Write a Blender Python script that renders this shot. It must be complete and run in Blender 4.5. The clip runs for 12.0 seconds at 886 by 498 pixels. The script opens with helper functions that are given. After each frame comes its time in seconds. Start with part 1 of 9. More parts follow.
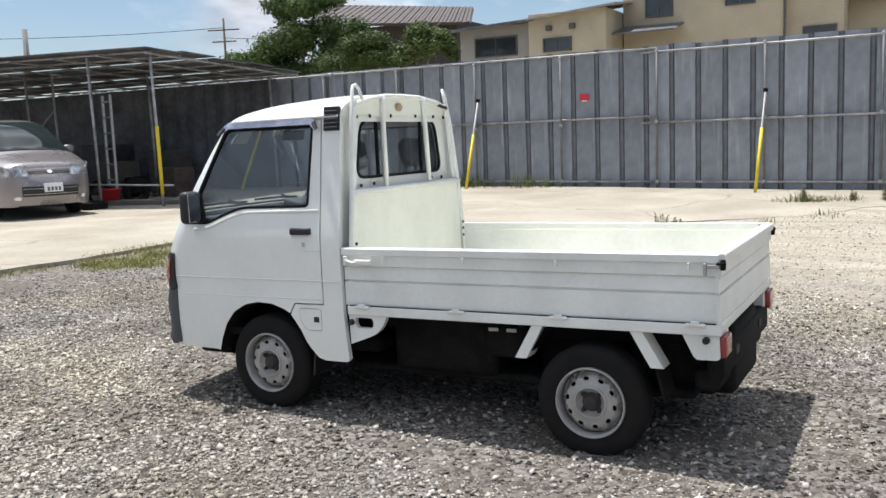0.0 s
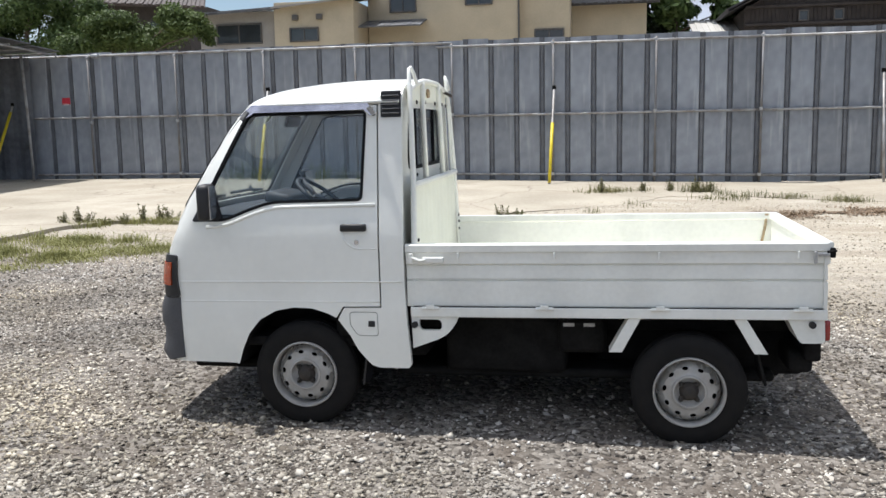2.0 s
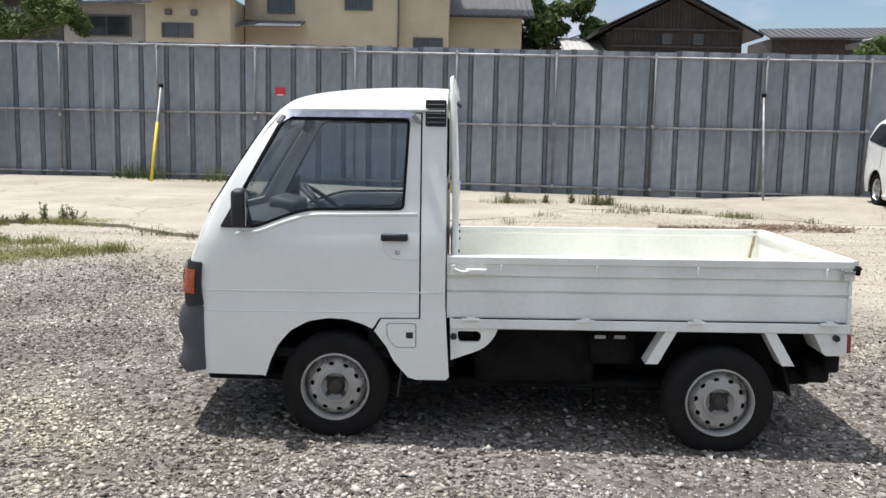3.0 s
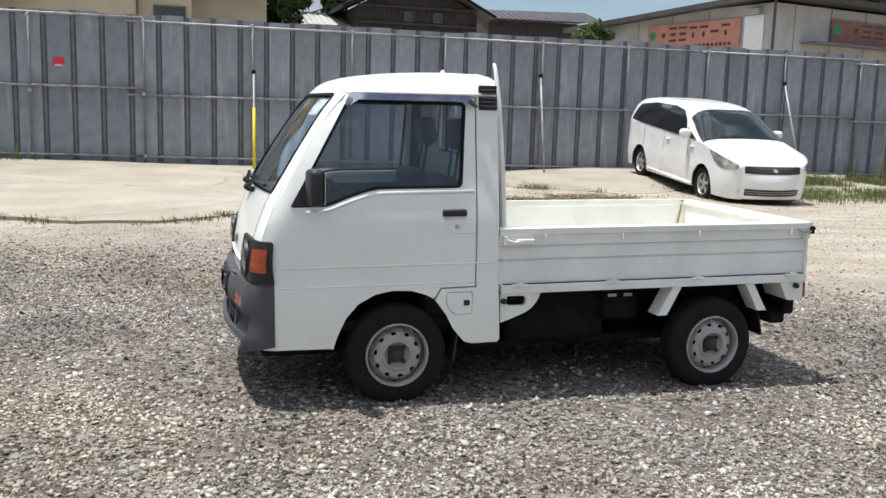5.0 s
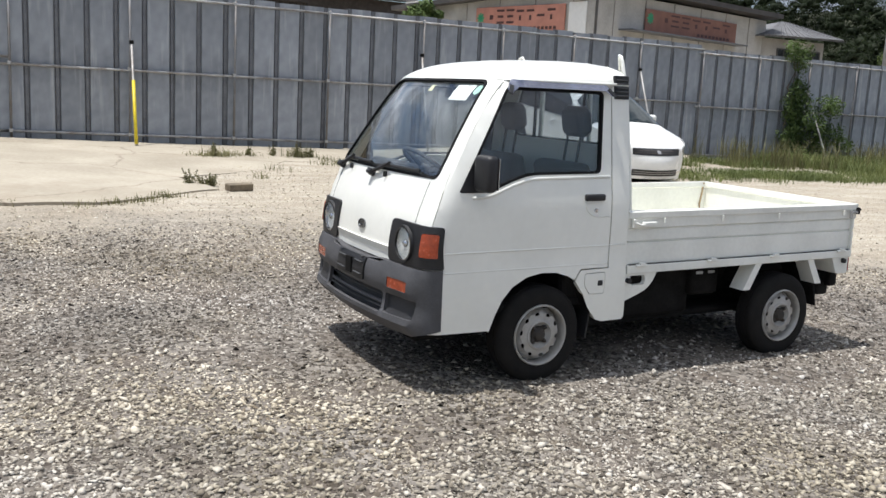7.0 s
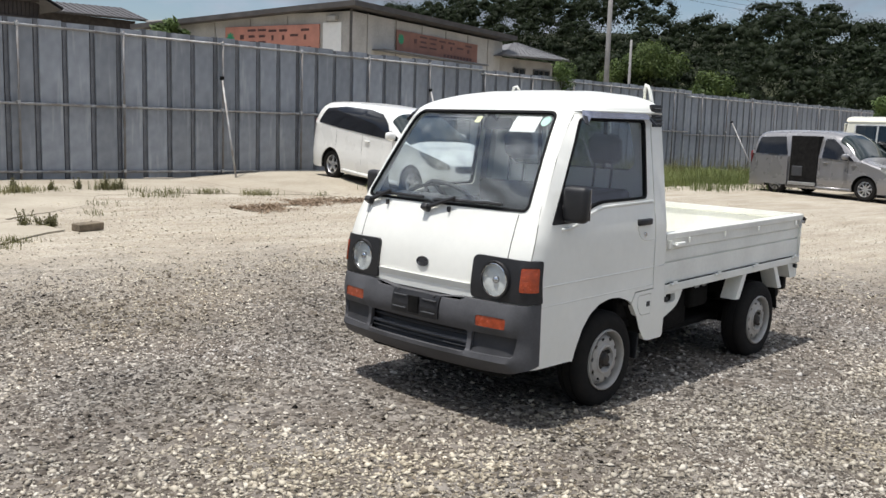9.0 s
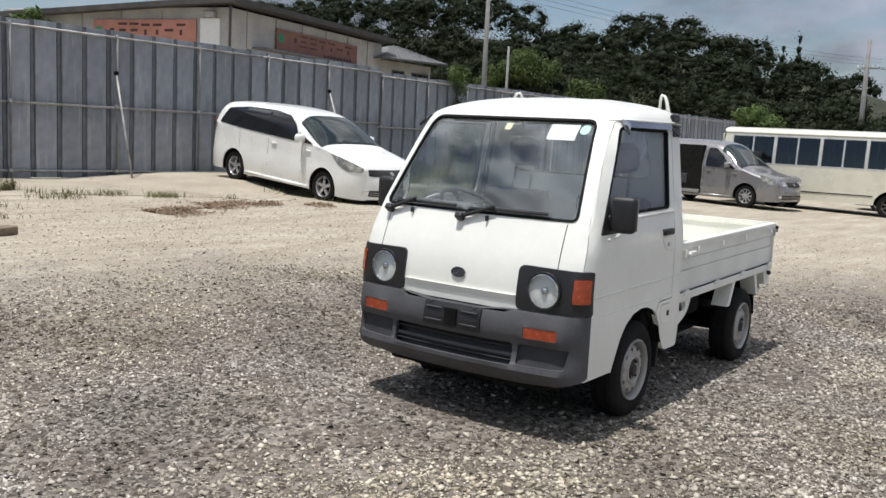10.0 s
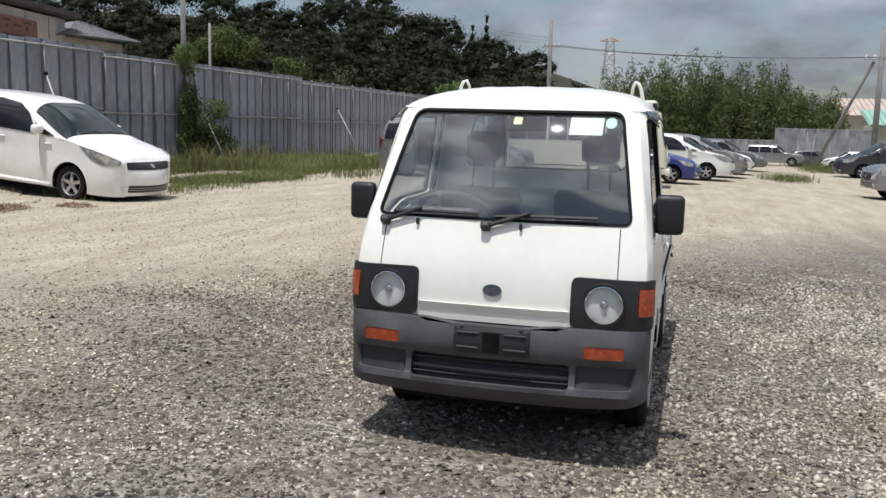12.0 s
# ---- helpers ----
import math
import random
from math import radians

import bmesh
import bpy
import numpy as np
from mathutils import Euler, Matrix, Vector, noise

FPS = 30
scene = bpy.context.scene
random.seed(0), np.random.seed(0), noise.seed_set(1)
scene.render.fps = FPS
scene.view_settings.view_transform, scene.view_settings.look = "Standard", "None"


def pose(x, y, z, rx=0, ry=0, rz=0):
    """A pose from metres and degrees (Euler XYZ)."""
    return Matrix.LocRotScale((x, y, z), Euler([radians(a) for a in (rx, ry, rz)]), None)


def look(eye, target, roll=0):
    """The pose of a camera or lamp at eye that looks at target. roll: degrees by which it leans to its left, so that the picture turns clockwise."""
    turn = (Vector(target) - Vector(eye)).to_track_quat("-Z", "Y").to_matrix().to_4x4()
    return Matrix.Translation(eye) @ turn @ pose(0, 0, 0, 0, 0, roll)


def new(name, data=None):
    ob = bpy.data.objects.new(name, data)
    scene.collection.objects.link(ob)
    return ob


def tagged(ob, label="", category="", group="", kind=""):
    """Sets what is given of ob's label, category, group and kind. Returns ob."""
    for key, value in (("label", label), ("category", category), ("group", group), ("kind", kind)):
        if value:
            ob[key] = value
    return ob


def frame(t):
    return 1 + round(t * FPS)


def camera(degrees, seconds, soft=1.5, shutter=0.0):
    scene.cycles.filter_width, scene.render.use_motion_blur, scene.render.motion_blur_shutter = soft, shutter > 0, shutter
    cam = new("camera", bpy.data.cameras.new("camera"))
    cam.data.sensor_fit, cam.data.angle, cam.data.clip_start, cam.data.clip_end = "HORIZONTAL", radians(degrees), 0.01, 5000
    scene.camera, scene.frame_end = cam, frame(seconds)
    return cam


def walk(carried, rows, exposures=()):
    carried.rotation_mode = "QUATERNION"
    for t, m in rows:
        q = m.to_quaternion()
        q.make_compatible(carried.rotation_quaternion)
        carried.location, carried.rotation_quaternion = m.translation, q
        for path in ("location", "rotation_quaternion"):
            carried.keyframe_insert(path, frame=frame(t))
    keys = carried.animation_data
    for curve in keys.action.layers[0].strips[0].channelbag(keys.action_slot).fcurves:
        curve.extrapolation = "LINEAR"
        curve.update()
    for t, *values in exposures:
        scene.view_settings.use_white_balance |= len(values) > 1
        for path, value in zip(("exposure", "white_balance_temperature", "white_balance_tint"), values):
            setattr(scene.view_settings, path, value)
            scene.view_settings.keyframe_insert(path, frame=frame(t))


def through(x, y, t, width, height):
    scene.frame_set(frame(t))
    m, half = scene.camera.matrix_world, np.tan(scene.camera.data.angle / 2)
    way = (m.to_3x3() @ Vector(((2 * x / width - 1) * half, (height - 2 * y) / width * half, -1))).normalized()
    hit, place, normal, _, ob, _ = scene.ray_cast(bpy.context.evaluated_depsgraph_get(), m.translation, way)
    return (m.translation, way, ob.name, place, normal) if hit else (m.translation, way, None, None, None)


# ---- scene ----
cam = camera(52.5, 12.0)
PATH = [
    (0, (2.296, -4.559, 1.506), (1.35, -2.813, 1.267), -2.1),
    (0.5, (1.862, -4.659, 1.508), (1.051, -2.851, 1.241), -2.2),
    (1, (1.438, -4.812, 1.521), (0.798, -2.936, 1.253), -2.1),
    (1.5, (0.989, -4.876, 1.518), (0.489, -2.959, 1.248), -1.4),
    (2, (0.542, -4.899, 1.539), (0.188, -2.95, 1.265), -1.1),
    (2.5, (0.087, -4.98, 1.572), (-0.086, -3.007, 1.291), 0.0),
    (2.9, (-0.242, -4.99, 1.603), (-0.318, -3.01, 1.332), 0.6),
    (3, (-0.347, -4.96, 1.559), (-0.386, -2.978, 1.299), 1.2),
    (3.2, (-0.519, -4.983, 1.564), (-0.512, -3.0, 1.305), 1.3),
    (4.8, (-1.868, -5.097, 1.551), (-1.357, -3.185, 1.268), 1.2),
    (5, (-2.045, -5.105, 1.565), (-1.477, -3.211, 1.263), 1.7),
    (5.5, (-2.482, -4.999, 1.558), (-1.829, -3.135, 1.249), 2.8),
    (6, (-2.936, -4.893, 1.556), (-2.169, -3.071, 1.254), 2.6),
    (6.5, (-3.364, -4.745, 1.565), (-2.496, -2.974, 1.231), 3.2),
    (7, (-3.745, -4.522, 1.55), (-2.778, -2.804, 1.214), 3.0),
    (7.2, (-3.915, -4.441, 1.543), (-2.877, -2.764, 1.207), 2.5),
    (8.8, (-4.956, -3.5, 1.544), (-3.568, -2.085, 1.275), 1.6),
    (9, (-5.067, -3.356, 1.55), (-3.637, -1.984, 1.278), 1.8),
    (9.5, (-5.299, -2.973, 1.546), (-3.776, -1.702, 1.29), 2.3),
    (10, (-5.511, -2.575, 1.535), (-3.892, -1.43, 1.28), 2.9),
    (10.5, (-5.626, -2.184, 1.559), (-3.929, -1.17, 1.261), 2.2),
    (11, (-5.635, -1.747, 1.573), (-3.878, -0.839, 1.272), 1.6),
    (11.5, (-5.688, -1.288, 1.578), (-3.847, -0.557, 1.301), 1.7),
    (12, (-5.611, -0.87, 1.572), (-3.706, -0.329, 1.294), 1.4),
]
walk(cam, [(t, look(eye, target, roll)) for t, eye, target, roll in PATH], [(0.0, 0.26, 6300, 10), (3.2, 0.23, 6300, 10), (5.0, 0.13, 6350, 10), (6.5, 0.14, 6400, 10), (9.0, 0.0, 6500, 10), (10.5, -0.16, 6500, 10), (12.0, -0.2, 6500, 10)])

# ---- light ----
SUN_TO = Vector((-0.25, 0.06, 1.0)).normalized()
sun_data = bpy.data.lights.new("sun", "SUN")
sun_data.energy, sun_data.angle, sun_data.color = 4.7, radians(0.6), (1.0, 0.97, 0.93)
sun = new("sun", sun_data)
sun.matrix_world = look(SUN_TO * 60, (0, 0, 0))
scene.view_settings.exposure = 0.0

sky_world = bpy.data.worlds.new("sky")
scene.world = sky_world
sky_world.use_nodes = True
_n, _l = sky_world.node_tree.nodes, sky_world.node_tree.links
_n.clear()
_out = _n.new("ShaderNodeOutputWorld")
_bg = _n.new("ShaderNodeBackground")
_sky = _n.new("ShaderNodeTexSky")
_sky.sky_type, _sky.sun_disc = "NISHITA", False
_sky.sun_elevation = math.asin(SUN_TO.z)
_sky.sun_rotation = math.atan2(SUN_TO.x, SUN_TO.y)
_sky.dust_density, _sky.air_density = 0.8, 1.0
_co = _n.new("ShaderNodeTexCoord")
_mp = _n.new("ShaderNodeMapping")
_mp.inputs["Scale"].default_value = (1.0, 1.0, 2.6)
_mp.inputs["Location"].default_value = (0.35, 0.1, 0.0)
_nz = _n.new("ShaderNodeTexNoise")
_nz.inputs["Scale"].default_value, _nz.inputs["Detail"].default_value, _nz.inputs["Roughness"].default_value = 2.1, 8.0, 0.6
_rp = _n.new("ShaderNodeValToRGB")
_rp.color_ramp.elements[0].position, _rp.color_ramp.elements[1].position = 0.44, 0.58
_mx = _n.new("ShaderNodeMix")
_mx.data_type = "RGBA"
_mx.inputs[7].default_value = (1, 1, 1, 1)
# clouds: dull grey-violet banks towards the horizon, bright white overhead
_sp, _cl = _n.new("ShaderNodeSeparateXYZ"), _n.new("ShaderNodeValToRGB")
_cl.color_ramp.elements[0].position, _cl.color_ramp.elements[0].color = 0.03, (2.6, 2.68, 3.45, 1)
_cl.color_ramp.elements[1].position, _cl.color_ramp.elements[1].color = 0.50, (7.7, 8.0, 8.6, 1)
_cl.color_ramp.elements.new(0.93).color = (12.5, 12.7, 13.2, 1)
_l.new(_co.outputs["Generated"], _sp.inputs[0])
_l.new(_sp.outputs[2], _cl.inputs["Fac"])
_n2, _r2, _bil = _n.new("ShaderNodeTexNoise"), _n.new("ShaderNodeMapRange"), _n.new("ShaderNodeVectorMath")
_n2.inputs["Scale"].default_value, _n2.inputs["Detail"].default_value = 5.5, 6.0
_r2.inputs["From Min"].default_value, _r2.inputs["From Max"].default_value = 0.36, 0.64
_r2.inputs["To Min"].default_value, _r2.inputs["To Max"].default_value = 0.55, 1.55
_bil.operation = "SCALE"
_l.new(_mp.outputs["Vector"], _n2.inputs["Vector"])
_l.new(_n2.outputs["Fac"], _r2.inputs["Value"])
_l.new(_r2.outputs[0], _bil.inputs["Scale"])
_l.new(_bil.outputs[0], _mx.inputs[7])
_l.new(_co.outputs["Generated"], _mp.inputs["Vector"])
_l.new(_mp.outputs["Vector"], _nz.inputs["Vector"])
# the clouds thin out and whiten towards the west
_wst, _thin, _wmix = _n.new("ShaderNodeMapRange"), _n.new("ShaderNodeMath"), _n.new("ShaderNodeMix")
_wst.inputs["From Min"].default_value, _wst.inputs["From Max"].default_value = 0.25, -0.55
_l.new(_sp.outputs[0], _wst.inputs["Value"])
_thin.operation, _thin.inputs[1].default_value = "MULTIPLY_ADD", -0.075
_low, _lw = _n.new("ShaderNodeMapRange"), _n.new("ShaderNodeMath")
_low.inputs["From Min"].default_value, _low.inputs["From Max"].default_value = 0.55, 0.20
_l.new(_sp.outputs[2], _low.inputs["Value"])
_lw.operation = "MULTIPLY"
_l.new(_wst.outputs[0], _lw.inputs[0])
_l.new(_low.outputs[0], _lw.inputs[1])
_l.new(_lw.outputs[0], _thin.inputs[0])
_l.new(_nz.outputs["Fac"], _thin.inputs[2])
_l.new(_thin.outputs[0], _rp.inputs["Fac"])
_wmix.data_type = "RGBA"
_wmix.inputs[7].default_value = (5.9, 6.1, 6.6, 1)
_l.new(_lw.outputs[0], _wmix.inputs[0])
_l.new(_cl.outputs["Color"], _wmix.inputs[6])
_l.new(_wmix.outputs[2], _bil.inputs[0])
_l.new(_rp.outputs["Color"], _mx.inputs[0])
_dim = _n.new("ShaderNodeVectorMath")
_dim.operation, _dim.inputs["Scale"].default_value = "SCALE", 0.86
_l.new(_sky.outputs["Color"], _dim.inputs[0])
_l.new(_dim.outputs[0], _mx.inputs[6])
_l.new(_mx.outputs[2], _bg.inputs["Color"])
_bg.inputs["Strength"].default_value = 0.114
_l.new(_bg.outputs["Background"], _out.inputs["Surface"])

# ---- materials ----
def mat(name, col, rough=0.6, metal=0.0, var=0.12, scale=6.0, fine=60.0, bump=0.0, bump_scale=120.0, coat=0.0, col2=None, spec=0.5, rvar=0.1):
    """A procedural surface: base colour mottled at two scales, uneven gloss, fine relief."""
    m = bpy.data.materials.new(name)
    m.use_nodes = True
    nt = m.node_tree
    b = nt.nodes["Principled BSDF"]
    tc = nt.nodes.new("ShaderNodeTexCoord")
    n1, n2 = nt.nodes.new("ShaderNodeTexNoise"), nt.nodes.new("ShaderNodeTexNoise")
    for n, s in ((n1, scale), (n2, fine)):
        n.inputs["Scale"].default_value, n.inputs["Detail"].default_value = s, 5.0
        nt.links.new(tc.outputs["Object"], n.inputs["Vector"])
    add = nt.nodes.new("ShaderNodeMath")
    add.operation = "MULTIPLY_ADD"
    add.inputs[1].default_value = 0.45
    nt.links.new(n2.outputs["Fac"], add.inputs[0])
    nt.links.new(n1.outputs["Fac"], add.inputs[2])
    rp = nt.nodes.new("ShaderNodeValToRGB")
    c2 = col2 or tuple(c * (1 - 2.2 * var) for c in col)
    c1 = tuple(min(1, c * (1 + 0.6 * var)) for c in col)
    rp.color_ramp.elements[0].position, rp.color_ramp.elements[1].position = 0.45, 0.95
    rp.color_ramp.elements[0].color, rp.color_ramp.elements[1].color = (*c2, 1), (*c1, 1)
    nt.links.new(add.outputs[0], rp.inputs["Fac"])
    nt.links.new(rp.outputs["Color"], b.inputs["Base Color"])
    b.inputs["Metallic"].default_value = metal
    b.inputs["Specular IOR Level"].default_value = spec
    mr = nt.nodes.new("ShaderNodeMapRange")
    mr.inputs["To Min"].default_value, mr.inputs["To Max"].default_value = max(0.02, rough - rvar), min(1, rough + rvar)
    nt.links.new(n1.outputs["Fac"], mr.inputs["Value"])
    nt.links.new(mr.outputs["Result"], b.inputs["Roughness"])
    if coat:
        b.inputs["Coat Weight"].default_value, b.inputs["Coat Roughness"].default_value = coat, 0.06
    if bump:
        bp, n3 = nt.nodes.new("ShaderNodeBump"), nt.nodes.new("ShaderNodeTexNoise")
        n3.inputs["Scale"].default_value, n3.inputs["Detail"].default_value = bump_scale, 4.0
        nt.links.new(tc.outputs["Object"], n3.inputs["Vector"])
        nt.links.new(n3.outputs["Fac"], bp.inputs["Height"])
        bp.inputs["Strength"].default_value, bp.inputs["Distance"].default_value = bump, 0.01
        nt.links.new(bp.outputs["Normal"], b.inputs["Normal"])
    return m


def glass(name, tint, clear=0.75, base=0.10, dust=0.0):
    """Thin car or window glass: tinted see-through with a sharp reflection, and a film of dust in uneven smears."""
    m = bpy.data.materials.new(name)
    m.use_nodes = True
    nt = m.node_tree
    nt.nodes.clear()
    out, mix = nt.nodes.new("ShaderNodeOutputMaterial"), nt.nodes.new("ShaderNodeMixShader")
    tr, gl, fr = nt.nodes.new("ShaderNodeBsdfTransparent"), nt.nodes.new("ShaderNodeBsdfGlossy"), nt.nodes.new("ShaderNodeLayerWeight")
    tr.inputs["Color"].default_value = (*[c * clear for c in tint], 1)
    gl.inputs["Roughness"].default_value, gl.inputs["Color"].default_value = 0.02, (0.95, 0.97, 1, 1)
    pw, sc = nt.nodes.new("ShaderNodeMath"), nt.nodes.new("ShaderNodeMath")
    pw.operation, pw.inputs[1].default_value = "POWER", 4.5
    sc.operation, sc.inputs[1].default_value, sc.inputs[2].default_value = "MULTIPLY_ADD", 0.80, base
    nt.links.new(fr.outputs["Facing"], pw.inputs[0])
    nt.links.new(pw.outputs[0], sc.inputs[0])
    nt.links.new(sc.outputs[0], mix.inputs[0])
    nt.links.new(tr.outputs[0], mix.inputs[1])
    nt.links.new(gl.outputs[0], mix.inputs[2])
    if not dust:
        nt.links.new(mix.outputs[0], out.inputs["Surface"])
        return m
    film, df, nz, mr, tc = (nt.nodes.new(k) for k in ("ShaderNodeMixShader", "ShaderNodeBsdfDiffuse", "ShaderNodeTexNoise", "ShaderNodeMapRange", "ShaderNodeTexCoord"))
    df.inputs["Color"].default_value = (0.72, 0.72, 0.70, 1)
    nz.inputs["Scale"].default_value, nz.inputs["Detail"].default_value = 3.5, 5.0
    nt.links.new(tc.outputs["Object"], nz.inputs["Vector"])
    mr.inputs["From Min"].default_value, mr.inputs["From Max"].default_value = 0.35, 0.70
    mr.inputs["To Min"].default_value, mr.inputs["To Max"].default_value = 0.5 * dust, 1.7 * dust
    nt.links.new(nz.outputs["Fac"], mr.inputs["Value"])
    nt.links.new(mr.outputs[0], film.inputs[0])
    nt.links.new(mix.outputs[0], film.inputs[1])
    nt.links.new(df.outputs[0], film.inputs[2])
    nt.links.new(film.outputs[0], out.inputs["Surface"])
    return m


M_WHITE = mat("white_paint", (0.82, 0.82, 0.765), 0.34, var=0.03, scale=2.5, fine=25, coat=0.35, rvar=0.08)
M_CREAM = mat("cream_bed_paint", (0.84, 0.835, 0.72), 0.5, var=0.035, scale=5, fine=40, bump=0.04, bump_scale=70)
M_BUMPER = mat("grey_bumper_plastic", (0.072, 0.072, 0.078), 0.6, var=0.18, scale=7, fine=90, bump=0.12, bump_scale=260)
M_BLACK = mat("black_plastic", (0.016, 0.016, 0.018), 0.5, var=0.2, scale=9, bump=0.08, bump_scale=200)
M_RUBBER = mat("tyre_rubber", (0.011, 0.0107, 0.0107), 0.85, var=0.3, scale=12, bump=0.25, bump_scale=160, col2=(0.018, 0.0165, 0.015), spec=0.15)
M_SEAL = mat("rubber_seal", (0.010, 0.010, 0.011), 0.8, var=0.1, spec=0.15)
M_RIM = mat("silver_rim_paint", (0.385, 0.378, 0.36), 0.45, metal=0.15, var=0.15, scale=16, fine=90, col2=(0.33, 0.31, 0.28))
M_HUB = mat("dirty_hub_steel", (0.030, 0.028, 0.026), 0.7, metal=0.2, var=0.3, scale=25, col2=(0.055, 0.043, 0.032))
M_CHROME = mat("chrome", (0.70, 0.71, 0.74), 0.12, metal=1.0, var=0.06, scale=20, rvar=0.06)
M_STEEL = mat("galvanised_steel", (0.46, 0.46, 0.46), 0.42, metal=0.7, var=0.15, scale=18, fine=120)
M_UNDER = mat("underbody_black", (0.013, 0.0125, 0.012), 0.8, var=0.35, scale=10, bump=0.2, bump_scale=60, spec=0.15)
M_ORANGE = mat("orange_lens", (0.37, 0.055, 0.014), 0.25, var=0.2, scale=40, coat=0.5, bump=0.3, bump_scale=120)
M_RED = mat("red_lens", (0.27, 0.022, 0.02), 0.22, var=0.12, scale=40, coat=0.6)
M_SEAT = mat("dark_grey_vinyl", (0.045, 0.047, 0.052), 0.6, var=0.15, scale=14, bump=0.1, bump_scale=180)
M_DASH = mat("dash_plastic", (0.05, 0.052, 0.056), 0.62, var=0.12, scale=8, bump=0.1, bump_scale=220)
M_LINING = mat("grey_cab_lining", (0.22, 0.22, 0.22), 0.8, var=0.1)
M_PAPER = mat("white_paper", (0.82, 0.82, 0.80), 0.8, var=0.03)
M_GLASS = glass("cab_glass", (0.95, 0.98, 0.97), 0.98, 0.080, 0.004)
M_SIDEGLASS = glass("door_glass", (0.90, 0.93, 0.95), 0.90, 0.035, 0.014)
M_CARGLASS = glass("car_glass", (0.55, 0.60, 0.60), 0.75, 0.06)
M_LENS = glass("clear_lens", (0.96, 0.97, 0.98), 0.97, 0.03)


# ---- mesh tools ----
def part(name, bm, material, parent=None, label="", smooth=None):
    """Links a bmesh as one mesh object, under a thing or a part. smooth: the angle in degrees under which edges are shaded round."""
    me = bpy.data.meshes.new(name)
    if smooth is not None:
        for f in bm.faces:
            f.smooth = True
        for e in bm.edges:
            if len(e.link_faces) == 2 and e.calc_face_angle(0) > radians(smooth):
                e.smooth = False
    bm.to_mesh(me)
    bm.free()
    for m in material if isinstance(material, (list, tuple)) else [material]:
        me.materials.append(m)
    ob = new(name, me)
    if parent is not None:
        ob.parent = parent
    if label:
        ob["label"] = label
    return ob


def root(name, m, label, category, group="", kind=""):
    ob = new(name)
    ob.empty_display_size = 0.2
    ob.matrix_world = m
    return tagged(ob, label, category, group, kind)


def box(bm, c, s, bevel=0.0, rot=None, seg=2):
    """A box of size s at c, its edges rounded, turned by rot (degrees) about its own centre."""
    t = bmesh.new()
    bmesh.ops.create_cube(t, size=1)
    bmesh.ops.scale(t, vec=s, verts=t.verts)
    if bevel:
        bmesh.ops.bevel(t, geom=t.edges[:], offset=min(bevel, 0.45 * min(s)), segments=seg, profile=0.5, affect="EDGES")
    m = Matrix.Translation(c)
    if rot:
        m = m @ pose(0, 0, 0, *rot)
    join(bm, t, m)


def join(bm, t, m=None):
    if m is not None:
        bmesh.ops.transform(t, matrix=m, verts=t.verts)
    vs = [bm.verts.new(v.co) for v in t.verts]
    t.verts.index_update()
    for f in t.faces:
        g = bm.faces.new([vs[v.index] for v in f.verts])
        g.smooth, g.material_index = f.smooth, f.material_index
    t.free()


def tube(bm, pts, r, n=8, closed=False, flat=1.0):
    """A round or flattened bar along points."""
    pts = [Vector(p) for p in pts]
    rings, k = [], len(pts)
    up = Vector((0, 0, 1))
    for i, p in enumerate(pts):
        a, b = (pts[i - 1] if i or closed else p), (pts[(i + 1) % k] if i < k - 1 or closed else p)
        d = (b - a).normalized()
        s = d.cross(up)
        s = s.normalized() if s.length > 1e-3 else Vector((1, 0, 0))
        u = s.cross(d)
        rr = r[i] if isinstance(r, (list, tuple)) else r
        rings.append([bm.verts.new(p + rr * (math.cos(w) * s * flat + math.sin(w) * u)) for w in (2 * math.pi * j / n for j in range(n))])
    for i in range(k if closed else k - 1):
        for j in range(n):
            bm.faces.new((rings[i][j], rings[i][(j + 1) % n], rings[(i + 1) % k][(j + 1) % n], rings[(i + 1) % k][j]))
    if not closed:
        bm.faces.new(rings[0][::-1])
        bm.faces.new(rings[-1])


def lathe(bm, profile, n=32, axis="y"):
    """Turns (radius, along) points about an axis."""
    rings = []
    for r, a in profile:
        ring = []
        for j in range(n):
            w = 2 * math.pi * j / n
            c, s = r * math.cos(w), r * math.sin(w)
            ring.append(bm.verts.new({"y": (c, a, s), "x": (a, c, s), "z": (c, s, a)}[axis]))
        rings.append(ring)
    for p, q in zip(rings, rings[1:]):
        for j in range(n):
            bm.faces.new((p[j], p[(j + 1) % n], q[(j + 1) % n], q[j]))


def inside(p, poly):
    x, y = p
    hit = False
    for (x0, y0), (x1, y1) in zip(poly, poly[1:] + poly[:1]):
        if (y0 > y) != (y1 > y) and x < (x1 - x0) * (y - y0) / (y1 - y0) + x0:
            hit = not hit
    return hit


def dense(poly, step):
    out = []
    for a, b in zip(poly, poly[1:] + poly[:1]):
        k = max(1, math.ceil(math.dist(a, b) / step))
        out += [(a[0] + (b[0] - a[0]) * i / k, a[1] + (b[1] - a[1]) * i / k) for i in range(k)]
    return out


